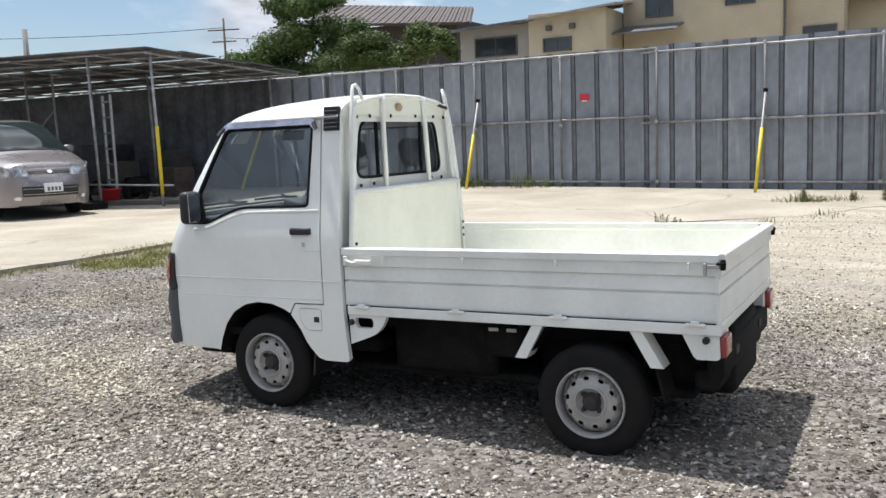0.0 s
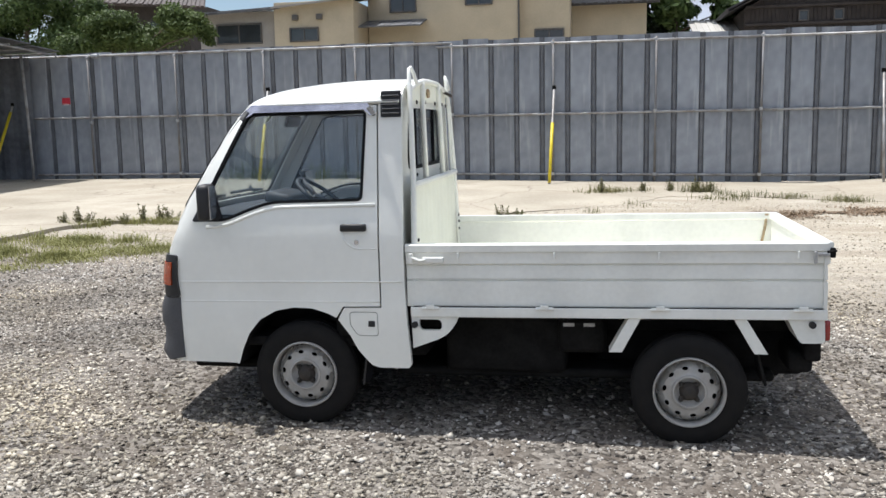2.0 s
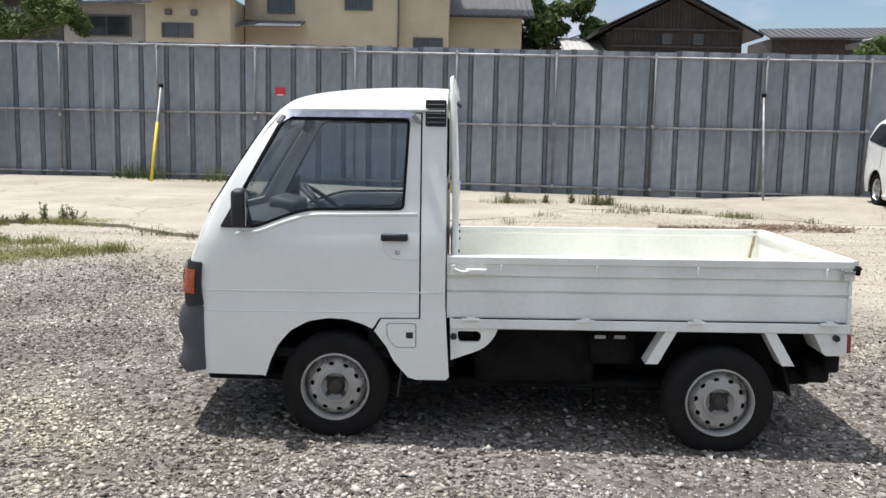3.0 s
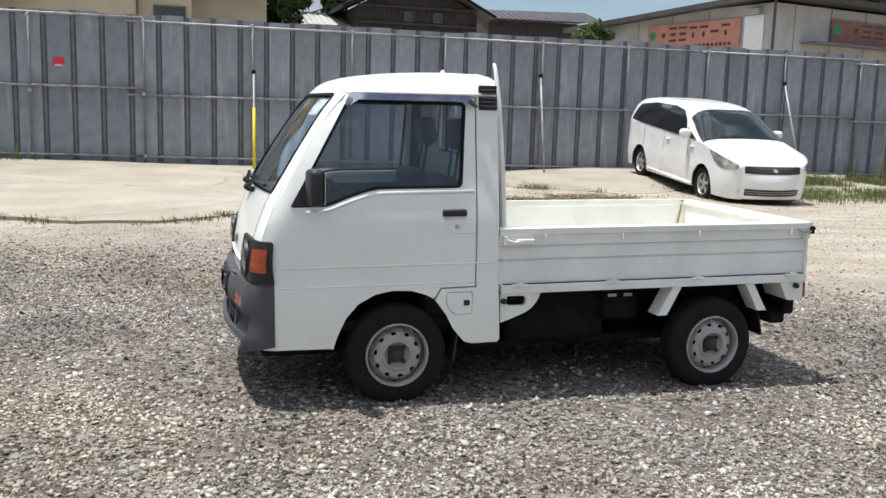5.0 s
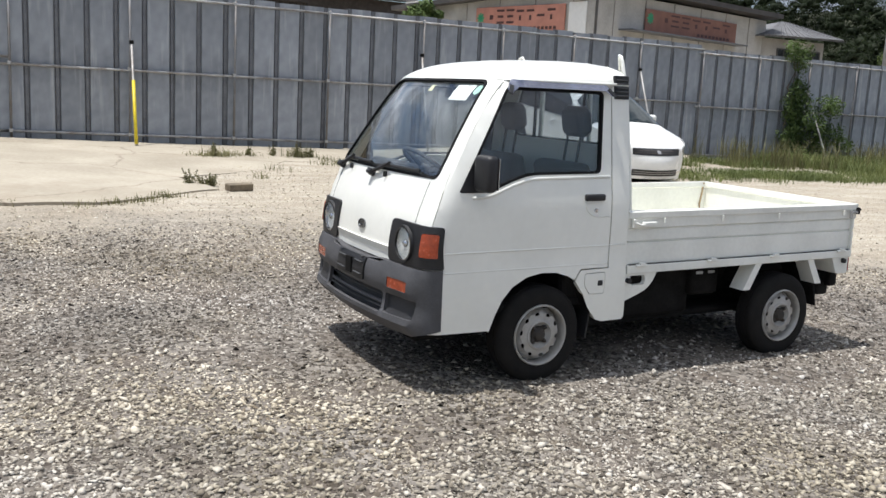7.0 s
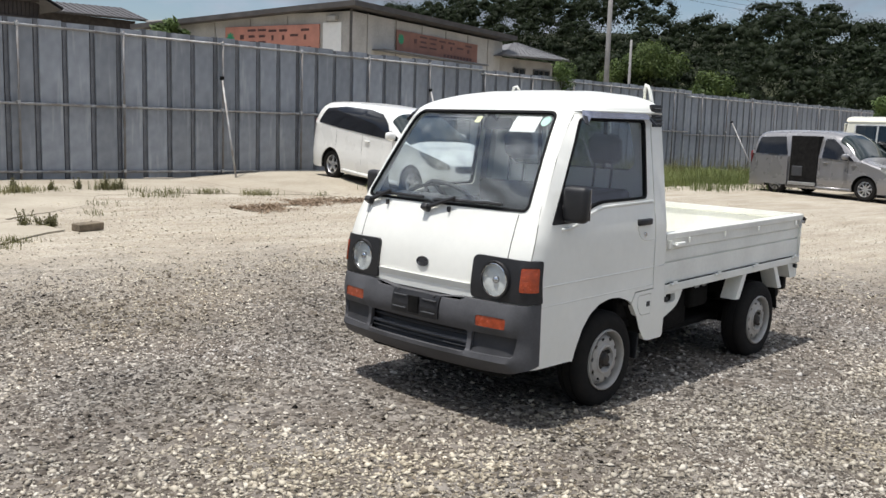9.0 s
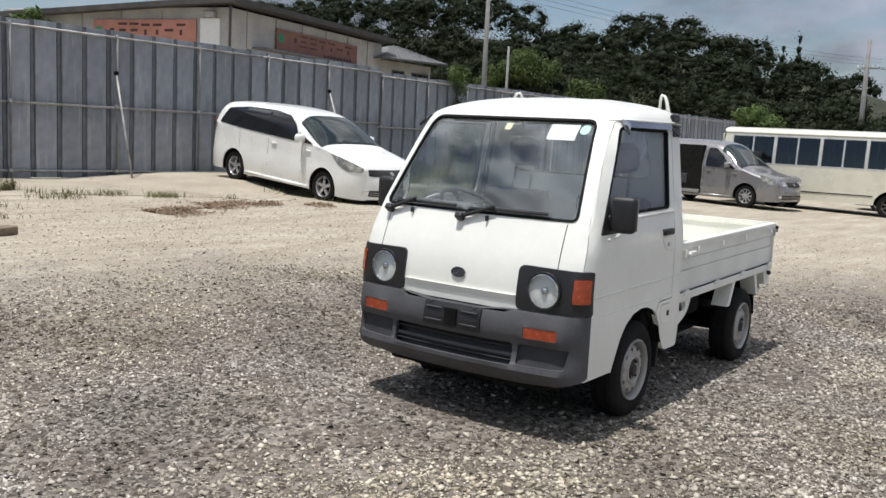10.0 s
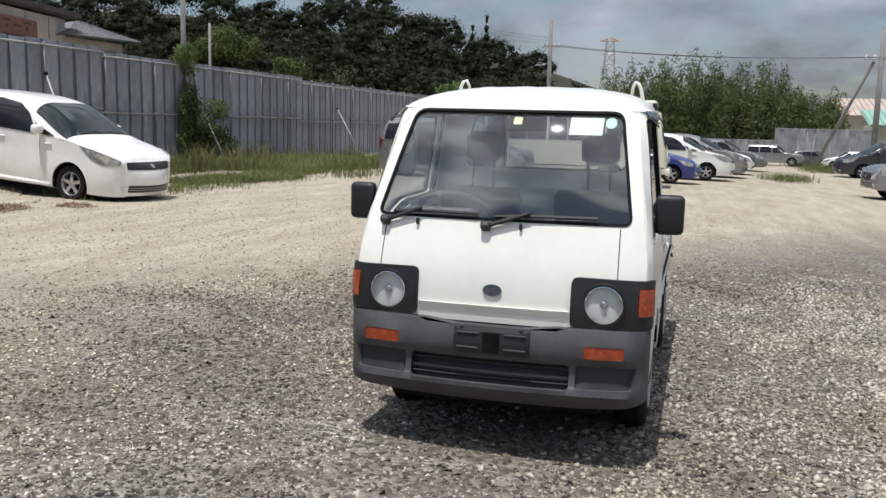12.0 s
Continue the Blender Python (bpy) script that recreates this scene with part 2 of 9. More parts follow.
def rounded(poly, r, n=5):
    """The polygon with its corners rounded by r (one value, or one for each corner)."""
    out, k = [], len(poly)
    for i, p in enumerate(poly):
        rr = r[i] if isinstance(r, (list, tuple)) else r
        p, a, b = Vector(p), Vector(poly[i - 1]), Vector(poly[(i + 1) % k])
        da, db = a - p, b - p
        d = min(rr, 0.45 * da.length, 0.45 * db.length)
        if d < 1e-4:
            out.append(tuple(p))
            continue
        s, e = p + da.normalized() * d, p + db.normalized() * d
        out += [tuple(s.lerp(p, t).lerp(p.lerp(e, t), t)) for t in (j / n for j in range(n + 1))]
    return out


def grown(poly, d):
    """The polygon moved outwards by d."""
    k = len(poly)
    area = sum(a[0] * b[1] - b[0] * a[1] for a, b in zip(poly, poly[1:] + poly[:1]))
    sg = 1 if area > 0 else -1
    out = []
    for i in range(k):
        a, p, b = Vector(poly[i - 1]), Vector(poly[i]), Vector(poly[(i + 1) % k])
        u, v = (p - a).normalized(), (b - p).normalized()
        n = Vector((u.y + v.y, -u.x - v.x))
        n = n.normalized() if n.length > 1e-6 else Vector((u.y, -u.x))
        c = max(0.5, n.dot(Vector((u.y, -u.x))))
        out.append(tuple(p + n * sg * d / c))
    return out


from mathutils.geometry import delaunay_2d_cdt


def sheet(bm, outer, surf, holes=(), step=0.06, thick=0.012, back=None):
    """A curved plate: the flat outline, less its holes, laid on surf(u, v, depth) and given thickness towards the inside."""
    loops = [dense(outer, step)] + [dense(h, step) for h in holes]
    pts, edges = [], []
    for lp in loops:
        k = len(pts)
        pts += [Vector(p) for p in lp]
        edges += [(k + i, k + (i + 1) % len(lp)) for i in range(len(lp))]
    us, vs = [p.x for p in pts], [p.y for p in pts]
    edge_pts = np.array([(p.x, p.y) for p in pts])
    nu, nv = int((max(us) - min(us)) / step), int((max(vs) - min(vs)) / step)
    for i in range(1, nu + 1):
        for j in range(1, nv + 1):
            p = (min(us) + (i - 0.5 * (j % 2)) * step, min(vs) + j * step)
            if inside(p, outer) and not any(inside(p, h) for h in holes) and np.min(np.hypot(edge_pts[:, 0] - p[0], edge_pts[:, 1] - p[1])) > 0.45 * step:
                pts.append(Vector(p))
    v2, _, f2, _, _, _ = delaunay_2d_cdt(pts, edges, [], 0, 1e-5)
    keep = []
    for f in f2:
        c = sum((v2[i] for i in f), Vector((0, 0))) / len(f)
        if inside(c, outer) and not any(inside(c, h) for h in holes):
            keep.append(f)
    fr = [bm.verts.new(surf(v.x, v.y, 0)) for v in v2]
    bk = [bm.verts.new(surf(v.x, v.y, thick)) for v in v2]
    rim = {}
    made = []
    for f in keep:
        made.append(bm.faces.new([fr[i] for i in f]))
        made.append(bm.faces.new([bk[i] for i in reversed(f)]))
        for a, b in zip(f, f[1:] + f[:1]):
            rim[(a, b)] = True
    for a, b in rim:
        if (b, a) not in rim:
            made.append(bm.faces.new((fr[b], fr[a], bk[a], bk[b])))
    loose = [v for v in fr + bk if not v.link_faces]
    bmesh.ops.delete(bm, geom=loose, context="VERTS")
    return made


def table(pairs):
    """Smooth interpolation through (z, value) pairs."""
    zs, ys = [p[0] for p in pairs], [p[1] for p in pairs]

    def f(z):
        if z <= zs[0]:
            return ys[0]
        if z >= zs[-1]:
            return ys[-1]
        i = max(k for k in range(len(zs) - 1) if zs[k] <= z)
        h, t = zs[i + 1] - zs[i], (z - zs[i]) / (zs[i + 1] - zs[i])
        m0 = (ys[i + 1] - ys[i - 1]) / (zs[i + 1] - zs[i - 1]) if i else (ys[1] - ys[0]) / (zs[1] - zs[0])
        m1 = (ys[i + 2] - ys[i]) / (zs[i + 2] - zs[i]) if i + 2 < len(zs) else (ys[-1] - ys[-2]) / (zs[-1] - zs[-2])
        return (2 * t**3 - 3 * t * t + 1) * ys[i] + (t**3 - 2 * t * t + t) * h * m0 + (3 * t * t - 2 * t**3) * ys[i + 1] + (t**3 - t * t) * h * m1

    return f


def ground_z(x, y):
    return 0.045 - 0.012 * min(max(x, -8), 30) + 0.02 * min(max(y, -8), 15)

# ---- ground ----
def nodes(m):
    return m.node_tree.nodes, m.node_tree.links, m.node_tree.nodes["Principled BSDF"]


def ground_material():
    """Crushed stone near the truck, giving way to pale dusty hardcore further off, with stains."""
    m = bpy.data.materials.new("gravel_ground")
    m.use_nodes = True
    n, l, b = nodes(m)

    def node(kind, **kw):
        q = n.new(kind)
        for k, v in kw.items():
            q.inputs[k].default_value = v
        return q

    def math_(op, a, c=None, d=None):
        q = n.new("ShaderNodeMath")
        q.operation = op
        for i, v in enumerate((a, c, d)):
            if v is None:
                continue
            if isinstance(v, (int, float)):
                q.inputs[i].default_value = v
            else:
                l.new(v, q.inputs[i])
        return q.outputs[0]

    def mix(f, a, c):
        q = n.new("ShaderNodeMix")
        q.data_type = "RGBA"
        for i, v in ((0, f), (6, a), (7, c)):
            if isinstance(v, tuple):
                q.inputs[i].default_value = (*v, 1)
            else:
                l.new(v, q.inputs[i])
        return q.outputs[2]

    def ramp(f, lo, hi, a=(0, 0, 0), c=(1, 1, 1)):
        q = n.new("ShaderNodeValToRGB")
        q.color_ramp.elements[0].position, q.color_ramp.elements[1].position = lo, hi
        q.color_ramp.elements[0].color, q.color_ramp.elements[1].color = (*a, 1), (*c, 1)
        l.new(f, q.inputs[0])
        return q.outputs[0]
    tc = n.new("ShaderNodeTexCoord")
    xyz = n.new("ShaderNodeSeparateXYZ")
    l.new(tc.outputs["Object"], xyz.inputs[0])

    def noise_(s, d=5.0, r=0.55):
        q = node("ShaderNodeTexNoise", Scale=s, Detail=d, Roughness=r)
        l.new(tc.outputs["Object"], q.inputs["Vector"])
        return q.outputs["Fac"]
    big, mid, small, grit = noise_(0.45), noise_(2.1), noise_(14, 6), noise_(70, 4, 0.7)
    vor = node("ShaderNodeTexVoronoi", Scale=34.0)
    l.new(tc.outputs["Object"], vor.inputs["Vector"])
    vor2 = node("ShaderNodeTexVoronoi", Scale=62.0)
    l.new(tc.outputs["Object"], vor2.inputs["Vector"])
    sep = n.new("ShaderNodeSeparateColor")
    l.new(vor.outputs["Color"], sep.inputs[0])
    sep2 = n.new("ShaderNodeSeparateColor")
    l.new(vor2.outputs["Color"], sep2.inputs[0])
    # where the dark stone gives way to pale hardcore
    line = math_("ADD", math_("SUBTRACT", xyz.outputs[1], 3.9), math_("MULTIPLY", math_("MAXIMUM", math_("SUBTRACT", xyz.outputs[0], 0.6), 0.0), 0.74))
    line = math_("ADD", line, math_("MULTIPLY", math_("SUBTRACT", mid, 0.5), 5.0))
    pale = ramp(math_("MULTIPLY_ADD", line, 0.22, 0.5), 0.1, 0.95)
    stone = ramp(sep.outputs[0], 0.0, 1.0, (0.05, 0.043, 0.037), (0.33, 0.302, 0.265))
    stone = mix(math_("MULTIPLY", ramp(mid, 0.40, 0.66), 0.8), stone, (0.125, 0.103, 0.084))
    sand = mix(ramp(small, 0.35, 0.7), (0.375, 0.33, 0.26), (0.455, 0.41, 0.335))
    sand = mix(math_("MULTIPLY", ramp(sep2.outputs[0], 0.72, 0.95), 0.55), sand, (0.25, 0.22, 0.185))
    sand = mix(math_("MULTIPLY", ramp(big, 0.52, 0.72), 0.5), sand, (0.33, 0.275, 0.20))
    stretch, rut = n.new("ShaderNodeMapping"), node("ShaderNodeTexNoise", Scale=1.0, Detail=7.0, Roughness=0.65)
    stretch.inputs["Scale"].default_value, stretch.inputs["Rotation"].default_value = (0.5, 2.6, 1.0), (0, 0, radians(-8))
    l.new(tc.outputs["Object"], stretch.inputs["Vector"])
    l.new(stretch.outputs[0], rut.inputs["Vector"])
    sand = mix(math_("MULTIPLY", ramp(rut.outputs["Fac"], 0.50, 0.66), 0.62), sand, (0.27, 0.228, 0.172))
    sand = mix(math_("MULTIPLY", ramp(rut.outputs["Fac"], 0.32, 0.46, (1, 1, 1), (0, 0, 0)), 0.5), sand, (0.55, 0.51, 0.43))
    col = mix(pale, stone, sand)
    col = mix(math_("MULTIPLY", ramp(grit, 0.55, 0.8), 0.30), col, (0.08, 0.075, 0.07))
    l.new(col, b.inputs["Base Color"])
    b.inputs["Roughness"].default_value = 0.92
    b.inputs["Specular IOR Level"].default_value = 0.2
    bp = n.new("ShaderNodeBump")
    hgt = math_("ADD", math_("MULTIPLY", vor.outputs["Distance"], -1.0), math_("MULTIPLY", grit, 0.4))
    l.new(hgt, bp.inputs["Height"])
    bp.inputs["Strength"].default_value, bp.inputs["Distance"].default_value = 0.75, 0.02
    l.new(bp.outputs["Normal"], b.inputs["Normal"])
    return m


def stone_material(name, tones, shade):
    """Loose stones in the tones given, one for each; shade: how the ground's broad patches darken or lighten them."""
    m = bpy.data.materials.new(name)
    m.use_nodes = True
    n, l, b = nodes(m)
    geo = n.new("ShaderNodeNewGeometry")
    rp = n.new("ShaderNodeValToRGB")
    els = rp.color_ramp.elements
    els[0].position, els[0].color = 0.0, (*tones[0], 1)
    els[1].position, els[1].color = 1.0, (*tones[-1], 1)
    for k, c in enumerate(tones[1:-1]):
        els.new((k + 1) / (len(tones) - 1)).color = (*c, 1)
    l.new(geo.outputs["Random Per Island"], rp.inputs[0])
    tc, nz, big = n.new("ShaderNodeTexCoord"), n.new("ShaderNodeTexNoise"), n.new("ShaderNodeTexNoise")
    nz.inputs["Scale"].default_value, nz.inputs["Detail"].default_value = 90, 3
    big.inputs["Scale"].default_value, big.inputs["Detail"].default_value = 0.95, 3
    l.new(tc.outputs["Object"], nz.inputs["Vector"])
    l.new(tc.outputs["Object"], big.inputs["Vector"])
    mr = n.new("ShaderNodeMapRange")
    mr.inputs["From Min"].default_value, mr.inputs["From Max"].default_value = 0.42, 0.62
    mr.inputs["To Min"].default_value, mr.inputs["To Max"].default_value = shade
    l.new(big.outputs["Fac"], mr.inputs["Value"])
    mr2 = n.new("ShaderNodeMapRange")
    mr2.inputs["To Min"].default_value, mr2.inputs["To Max"].default_value = 0.7, 1.25
    l.new(nz.outputs["Fac"], mr2.inputs["Value"])
    mul = n.new("ShaderNodeMath")
    mul.operation = "MULTIPLY"
    l.new(mr.outputs[0], mul.inputs[0])
    l.new(mr2.outputs[0], mul.inputs[1])
    mx = n.new("ShaderNodeMix")
    mx.data_type, mx.blend_type = "RGBA", "MULTIPLY"
    mx.inputs[0].default_value = 1.0
    l.new(rp.outputs[0], mx.inputs[6])
    l.new(mul.outputs[0], mx.inputs[7])
    # broad drift from tan to cool grey
    hue, tint, mx2 = n.new("ShaderNodeTexNoise"), n.new("ShaderNodeValToRGB"), n.new("ShaderNodeMix")
    hue.inputs["Scale"].default_value, hue.inputs["Detail"].default_value = 0.55, 4
    l.new(tc.outputs["Object"], hue.inputs["Vector"])
    tint.color_ramp.elements[0].position, tint.color_ramp.elements[1].position = 0.38, 0.62
    tint.color_ramp.elements[0].color, tint.color_ramp.elements[1].color = (1.0, 0.95, 0.83, 1), (0.90, 0.90, 0.91, 1)
    l.new(hue.outputs["Fac"], tint.inputs[0])
    mx2.data_type, mx2.blend_type = "RGBA", "MULTIPLY"
    mx2.inputs[0].default_value = 1.0
    l.new(mx.outputs[2], mx2.inputs[6])
    l.new(tint.outputs[0], mx2.inputs[7])
    l.new(mx2.outputs[2], b.inputs["Base Color"])
    b.inputs["Roughness"].default_value = 0.85
    b.inputs["Specular IOR Level"].default_value = 0.25
    return m


bm = bmesh.new()
xs = [-400, -150, -60, -30, -20, -14] + [-12 + i for i in range(43)] + [40, 60, 100, 180, 400]
ys = [-300, -100, -40, -20, -12] + [-8 + i for i in range(24)] + [20, 30, 60, 120, 300]
rows = [[bm.verts.new((x, y, ground_z(x, y))) for x in xs] for y in ys]
for a, b in zip(rows, rows[1:]):
    for i in range(len(xs) - 1):
        bm.faces.new((a[i], a[i + 1], b[i + 1], b[i]))
tagged(part("ground", bm, ground_material(), smooth=180), "grey crushed-stone yard turning to pale dusty hardcore", "ground", kind="structure")


def many(name, verts, faces, material, smooth=False):
    """One mesh from arrays of places and equal-sided faces."""
    me = bpy.data.meshes.new(name)
    k = faces.shape[1]
    me.vertices.add(len(verts))
    me.vertices.foreach_set("co", verts.astype(np.float32).ravel())
    me.loops.add(faces.size)
    me.loops.foreach_set("vertex_index", faces.astype(np.int32).ravel())
    me.polygons.add(len(faces))
    me.polygons.foreach_set("loop_start", np.arange(0, faces.size, k, dtype=np.int32))
    me.polygons.foreach_set("loop_total", np.full(len(faces), k, dtype=np.int32))
    me.update(calc_edges=True)
    me.materials.append(material)
    return new(name, me)


rng = np.random.default_rng(7)


def pale_line(x, y):
    return y - 3.9 + 0.74 * np.maximum(x - 0.6, 0)


def scatter_stones(count, x0, x1, y0, y1, smin, smax, keep):
    x, y = rng.uniform(x0, x1, count), rng.uniform(y0, y1, count)
    ok = keep(x, y)
    x, y = x[ok], y[ok]
    c = len(x)
    base = np.array([(1, 0, 0), (-1, 0, 0), (0, 1, 0), (0, -1, 0), (0, 0, 1), (0, 0, -1)], float)
    tri = np.array([(0, 2, 4), (2, 1, 4), (1, 3, 4), (3, 0, 4), (2, 0, 5), (1, 2, 5), (3, 1, 5), (0, 3, 5)])
    s = smin + (smax - smin) * rng.random(c) ** 2.2
    v = base[None] * (0.5 * s[:, None, None]) * rng.uniform(0.55, 1.25, (c, 6, 1)) + rng.normal(0, 0.14, (c, 6, 3)) * s[:, None, None]
    v[:, :, 2] *= 0.62
    a = rng.uniform(0, 2 * np.pi, c)
    tilt = rng.normal(0, 0.35, c)
    ca, sa, ct, st = np.cos(a), np.sin(a), np.cos(tilt), np.sin(tilt)
    X, Yv, Z = v[..., 0], v[..., 1], v[..., 2]
    Y2, Z2 = Yv * ct[:, None] - Z * st[:, None], Yv * st[:, None] + Z * ct[:, None]
    X3, Y3 = X * ca[:, None] - Y2 * sa[:, None], X * sa[:, None] + Y2 * ca[:, None]
    gz = 0.045 - 0.012 * np.clip(x, -8, 30) + 0.02 * np.clip(y, -8, 15)
    out = np.stack([X3 + x[:, None], Y3 + y[:, None], Z2 + gz[:, None] + 0.10 * s[:, None]], -1)
    f = tri[None] + 6 * np.arange(c)[:, None, None]
    return out.reshape(-1, 3), f.reshape(-1, 3)


M_STONE = stone_material("crushed_stone", ((0.058, 0.049, 0.042), (0.105, 0.091, 0.079), (0.155, 0.136, 0.118), (0.205, 0.175, 0.142), (0.29, 0.265, 0.235), (0.52, 0.49, 0.445)), (0.52, 1.12))
M_STONE_W = stone_material("white_stone", ((0.20, 0.178, 0.150), (0.37, 0.34, 0.295), (0.49, 0.455, 0.40), (0.58, 0.545, 0.485), (0.68, 0.65, 0.60)), (0.78, 1.12))
M_CHIP = stone_material("pale_chippings", ((0.07, 0.060, 0.050), (0.20, 0.176, 0.15), (0.36, 0.33, 0.285), (0.50, 0.465, 0.41), (0.66, 0.63, 0.57)), (0.58, 1.12))
M_STONE_S = stone_material("sandy_stone", ((0.14, 0.12, 0.093), (0.27, 0.238, 0.188), (0.40, 0.36, 0.292), (0.50, 0.46, 0.38), (0.64, 0.60, 0.52)), (0.85, 1.12))


def patch(x, y):
    """Broad uneven patches, -1 to 1."""
    return 0.5 * np.sin(1.3 * x + 0.9 * y + 0.6 * np.sin(1.7 * y)) + 0.5 * np.sin(0.9 * x - 1.6 * y + 1.1 + 0.8 * np.sin(1.1 * x))


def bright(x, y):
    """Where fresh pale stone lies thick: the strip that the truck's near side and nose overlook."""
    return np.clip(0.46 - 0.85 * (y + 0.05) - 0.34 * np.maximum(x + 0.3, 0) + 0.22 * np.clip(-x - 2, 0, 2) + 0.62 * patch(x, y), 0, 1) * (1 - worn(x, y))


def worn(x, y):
    """Dark earth, 0 to 1: trodden wheel tracks, and the truck's shade put in as fewer pale stones."""
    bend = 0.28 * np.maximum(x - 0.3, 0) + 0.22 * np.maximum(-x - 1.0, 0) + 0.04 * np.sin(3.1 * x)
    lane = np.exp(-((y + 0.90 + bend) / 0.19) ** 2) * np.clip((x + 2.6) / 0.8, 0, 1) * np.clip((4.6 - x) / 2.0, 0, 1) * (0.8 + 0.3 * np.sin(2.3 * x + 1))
    # shade beneath the truck, put into the ground by thinning its pale stones
    truck_shade = np.exp(-(np.abs(x - 0.1) / 2.0) ** 4 - (np.abs(y) / 0.95) ** 4)
    return np.clip(np.maximum(0.9 * lane, 0.95 * truck_shade), 0, 1)


chance = lambda x: rng.random(x.shape)
fade = lambda x, y: np.clip((y + 3.5) / 1.2, 0, 1) * np.clip((x + 6.4) / 1.2, 0, 1) * np.clip((6.4 - x) / 2.5, 0, 1)
dense_near = lambda x, y: np.clip(1.5 - 0.10 * np.hypot(x + 1.5, y + 2.0), 0.25, 1) * fade(x, y)
edge = lambda x, y: pale_line(x, y) < rng.normal(0.1, 0.4, x.shape)
for nm, n, box_, size, keep, mt, lb in (
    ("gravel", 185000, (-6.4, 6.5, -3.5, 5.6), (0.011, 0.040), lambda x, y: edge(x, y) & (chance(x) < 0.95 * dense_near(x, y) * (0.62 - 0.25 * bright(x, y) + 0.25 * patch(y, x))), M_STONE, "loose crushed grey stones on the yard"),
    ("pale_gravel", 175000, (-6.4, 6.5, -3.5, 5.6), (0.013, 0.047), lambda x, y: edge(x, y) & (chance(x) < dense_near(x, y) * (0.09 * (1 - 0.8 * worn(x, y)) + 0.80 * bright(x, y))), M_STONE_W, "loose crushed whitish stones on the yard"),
    ("sandy_gravel", 125000, (-7.0, 14.0, -5.5, 10.0), (0.008, 0.034), lambda x, y: (pale_line(x, y) > rng.normal(-0.4, 0.7, x.shape)) & (chance(x) < np.clip(1.2 - 0.07 * np.hypot(x - 1, y - 3), 0.2, 1)), M_STONE_S, "fine sandy stones on the pale part of the yard")):
    v, f = scatter_stones(n, *box_, *size, keep)
    if nm != "pale_gravel":
        f = f.reshape(-1, 8, 3)[:, :4].reshape(-1, 3)
    tagged(many(nm, v, f, mt), lb, "gravel", kind="stuff")
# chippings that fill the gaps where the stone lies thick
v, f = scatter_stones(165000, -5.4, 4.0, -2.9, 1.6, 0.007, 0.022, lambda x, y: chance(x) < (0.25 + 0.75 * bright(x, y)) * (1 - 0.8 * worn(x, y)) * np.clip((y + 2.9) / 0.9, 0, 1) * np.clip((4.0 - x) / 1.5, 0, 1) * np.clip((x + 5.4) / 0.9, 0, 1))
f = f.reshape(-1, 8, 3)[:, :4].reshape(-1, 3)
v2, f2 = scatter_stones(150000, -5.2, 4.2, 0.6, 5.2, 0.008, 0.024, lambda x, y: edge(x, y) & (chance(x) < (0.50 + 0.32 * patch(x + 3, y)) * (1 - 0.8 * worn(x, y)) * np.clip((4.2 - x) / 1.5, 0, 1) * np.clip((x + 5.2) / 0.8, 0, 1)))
f2 = f2.reshape(-1, 8, 3)[:, :4].reshape(-1, 3)
v, f = np.concatenate([v, v2]), np.concatenate([f, f2 + len(v)])
tagged(many("chippings", v, f, M_CHIP), "fine pale chippings between the stones", "gravel", kind="stuff")

# ---- concrete slab ----
M_SLAB = mat("dusty_concrete", (0.395, 0.355, 0.285), 0.9, var=0.14, scale=0.8, fine=18, bump=0.35, bump_scale=14, col2=(0.27, 0.235, 0.178))


def crack(m):
    """Thin dark cracks and broad brown dirt over a slab."""
    n, l, b = nodes(m)
    src = b.inputs["Base Color"].links[0].from_socket
    tc, wob, add, vor, rp, mx = (n.new(k) for k in ("ShaderNodeTexCoord", "ShaderNodeTexNoise", "ShaderNodeVectorMath", "ShaderNodeTexVoronoi", "ShaderNodeValToRGB", "ShaderNodeMix"))
    wob.inputs["Scale"].default_value, wob.inputs["Detail"].default_value = 1.1, 5
    l.new(tc.outputs["Object"], wob.inputs["Vector"])
    add.operation = "ADD"
    l.new(tc.outputs["Object"], add.inputs[0])
    l.new(wob.outputs["Color"], add.inputs[1])
    vor.feature = "DISTANCE_TO_EDGE"
    vor.inputs["Scale"].default_value = 0.36
    l.new(add.outputs[0], vor.inputs["Vector"])
    rp.color_ramp.elements[0].position, rp.color_ramp.elements[1].position = 0.002, 0.011
    rp.color_ramp.elements[0].color, rp.color_ramp.elements[1].color = (0.5, 0.5, 0.5, 1), (0, 0, 0, 1)
    l.new(vor.outputs["Distance"], rp.inputs[0])
    mx.data_type = "RGBA"
    mx.inputs[7].default_value = (0.13, 0.10, 0.07, 1)
    l.new(rp.outputs[0], mx.inputs[0])
    l.new(src, mx.inputs[6])
    dirt, rp2, mx2 = n.new("ShaderNodeTexNoise"), n.new("ShaderNodeValToRGB"), n.new("ShaderNodeMix")
    dirt.inputs["Scale"].default_value, dirt.inputs["Detail"].default_value, dirt.inputs["Roughness"].default_value = 0.42, 7, 0.65
    l.new(tc.outputs["Object"], dirt.inputs["Vector"])
    rp2.color_ramp.elements[0].position, rp2.color_ramp.elements[1].position = 0.52, 0.68
    rp2.color_ramp.elements[1].color = (0.6, 0.6, 0.6, 1)
    l.new(dirt.outputs["Fac"], rp2.inputs[0])
    mx2.data_type = "RGBA"
    mx2.inputs[7].default_value = (0.27, 0.22, 0.16, 1)
    l.new(rp2.outputs[0], mx2.inputs[0])
    l.new(mx.outputs[2], mx2.inputs[6])
    l.new(mx2.outputs[2], b.inputs["Base Color"])


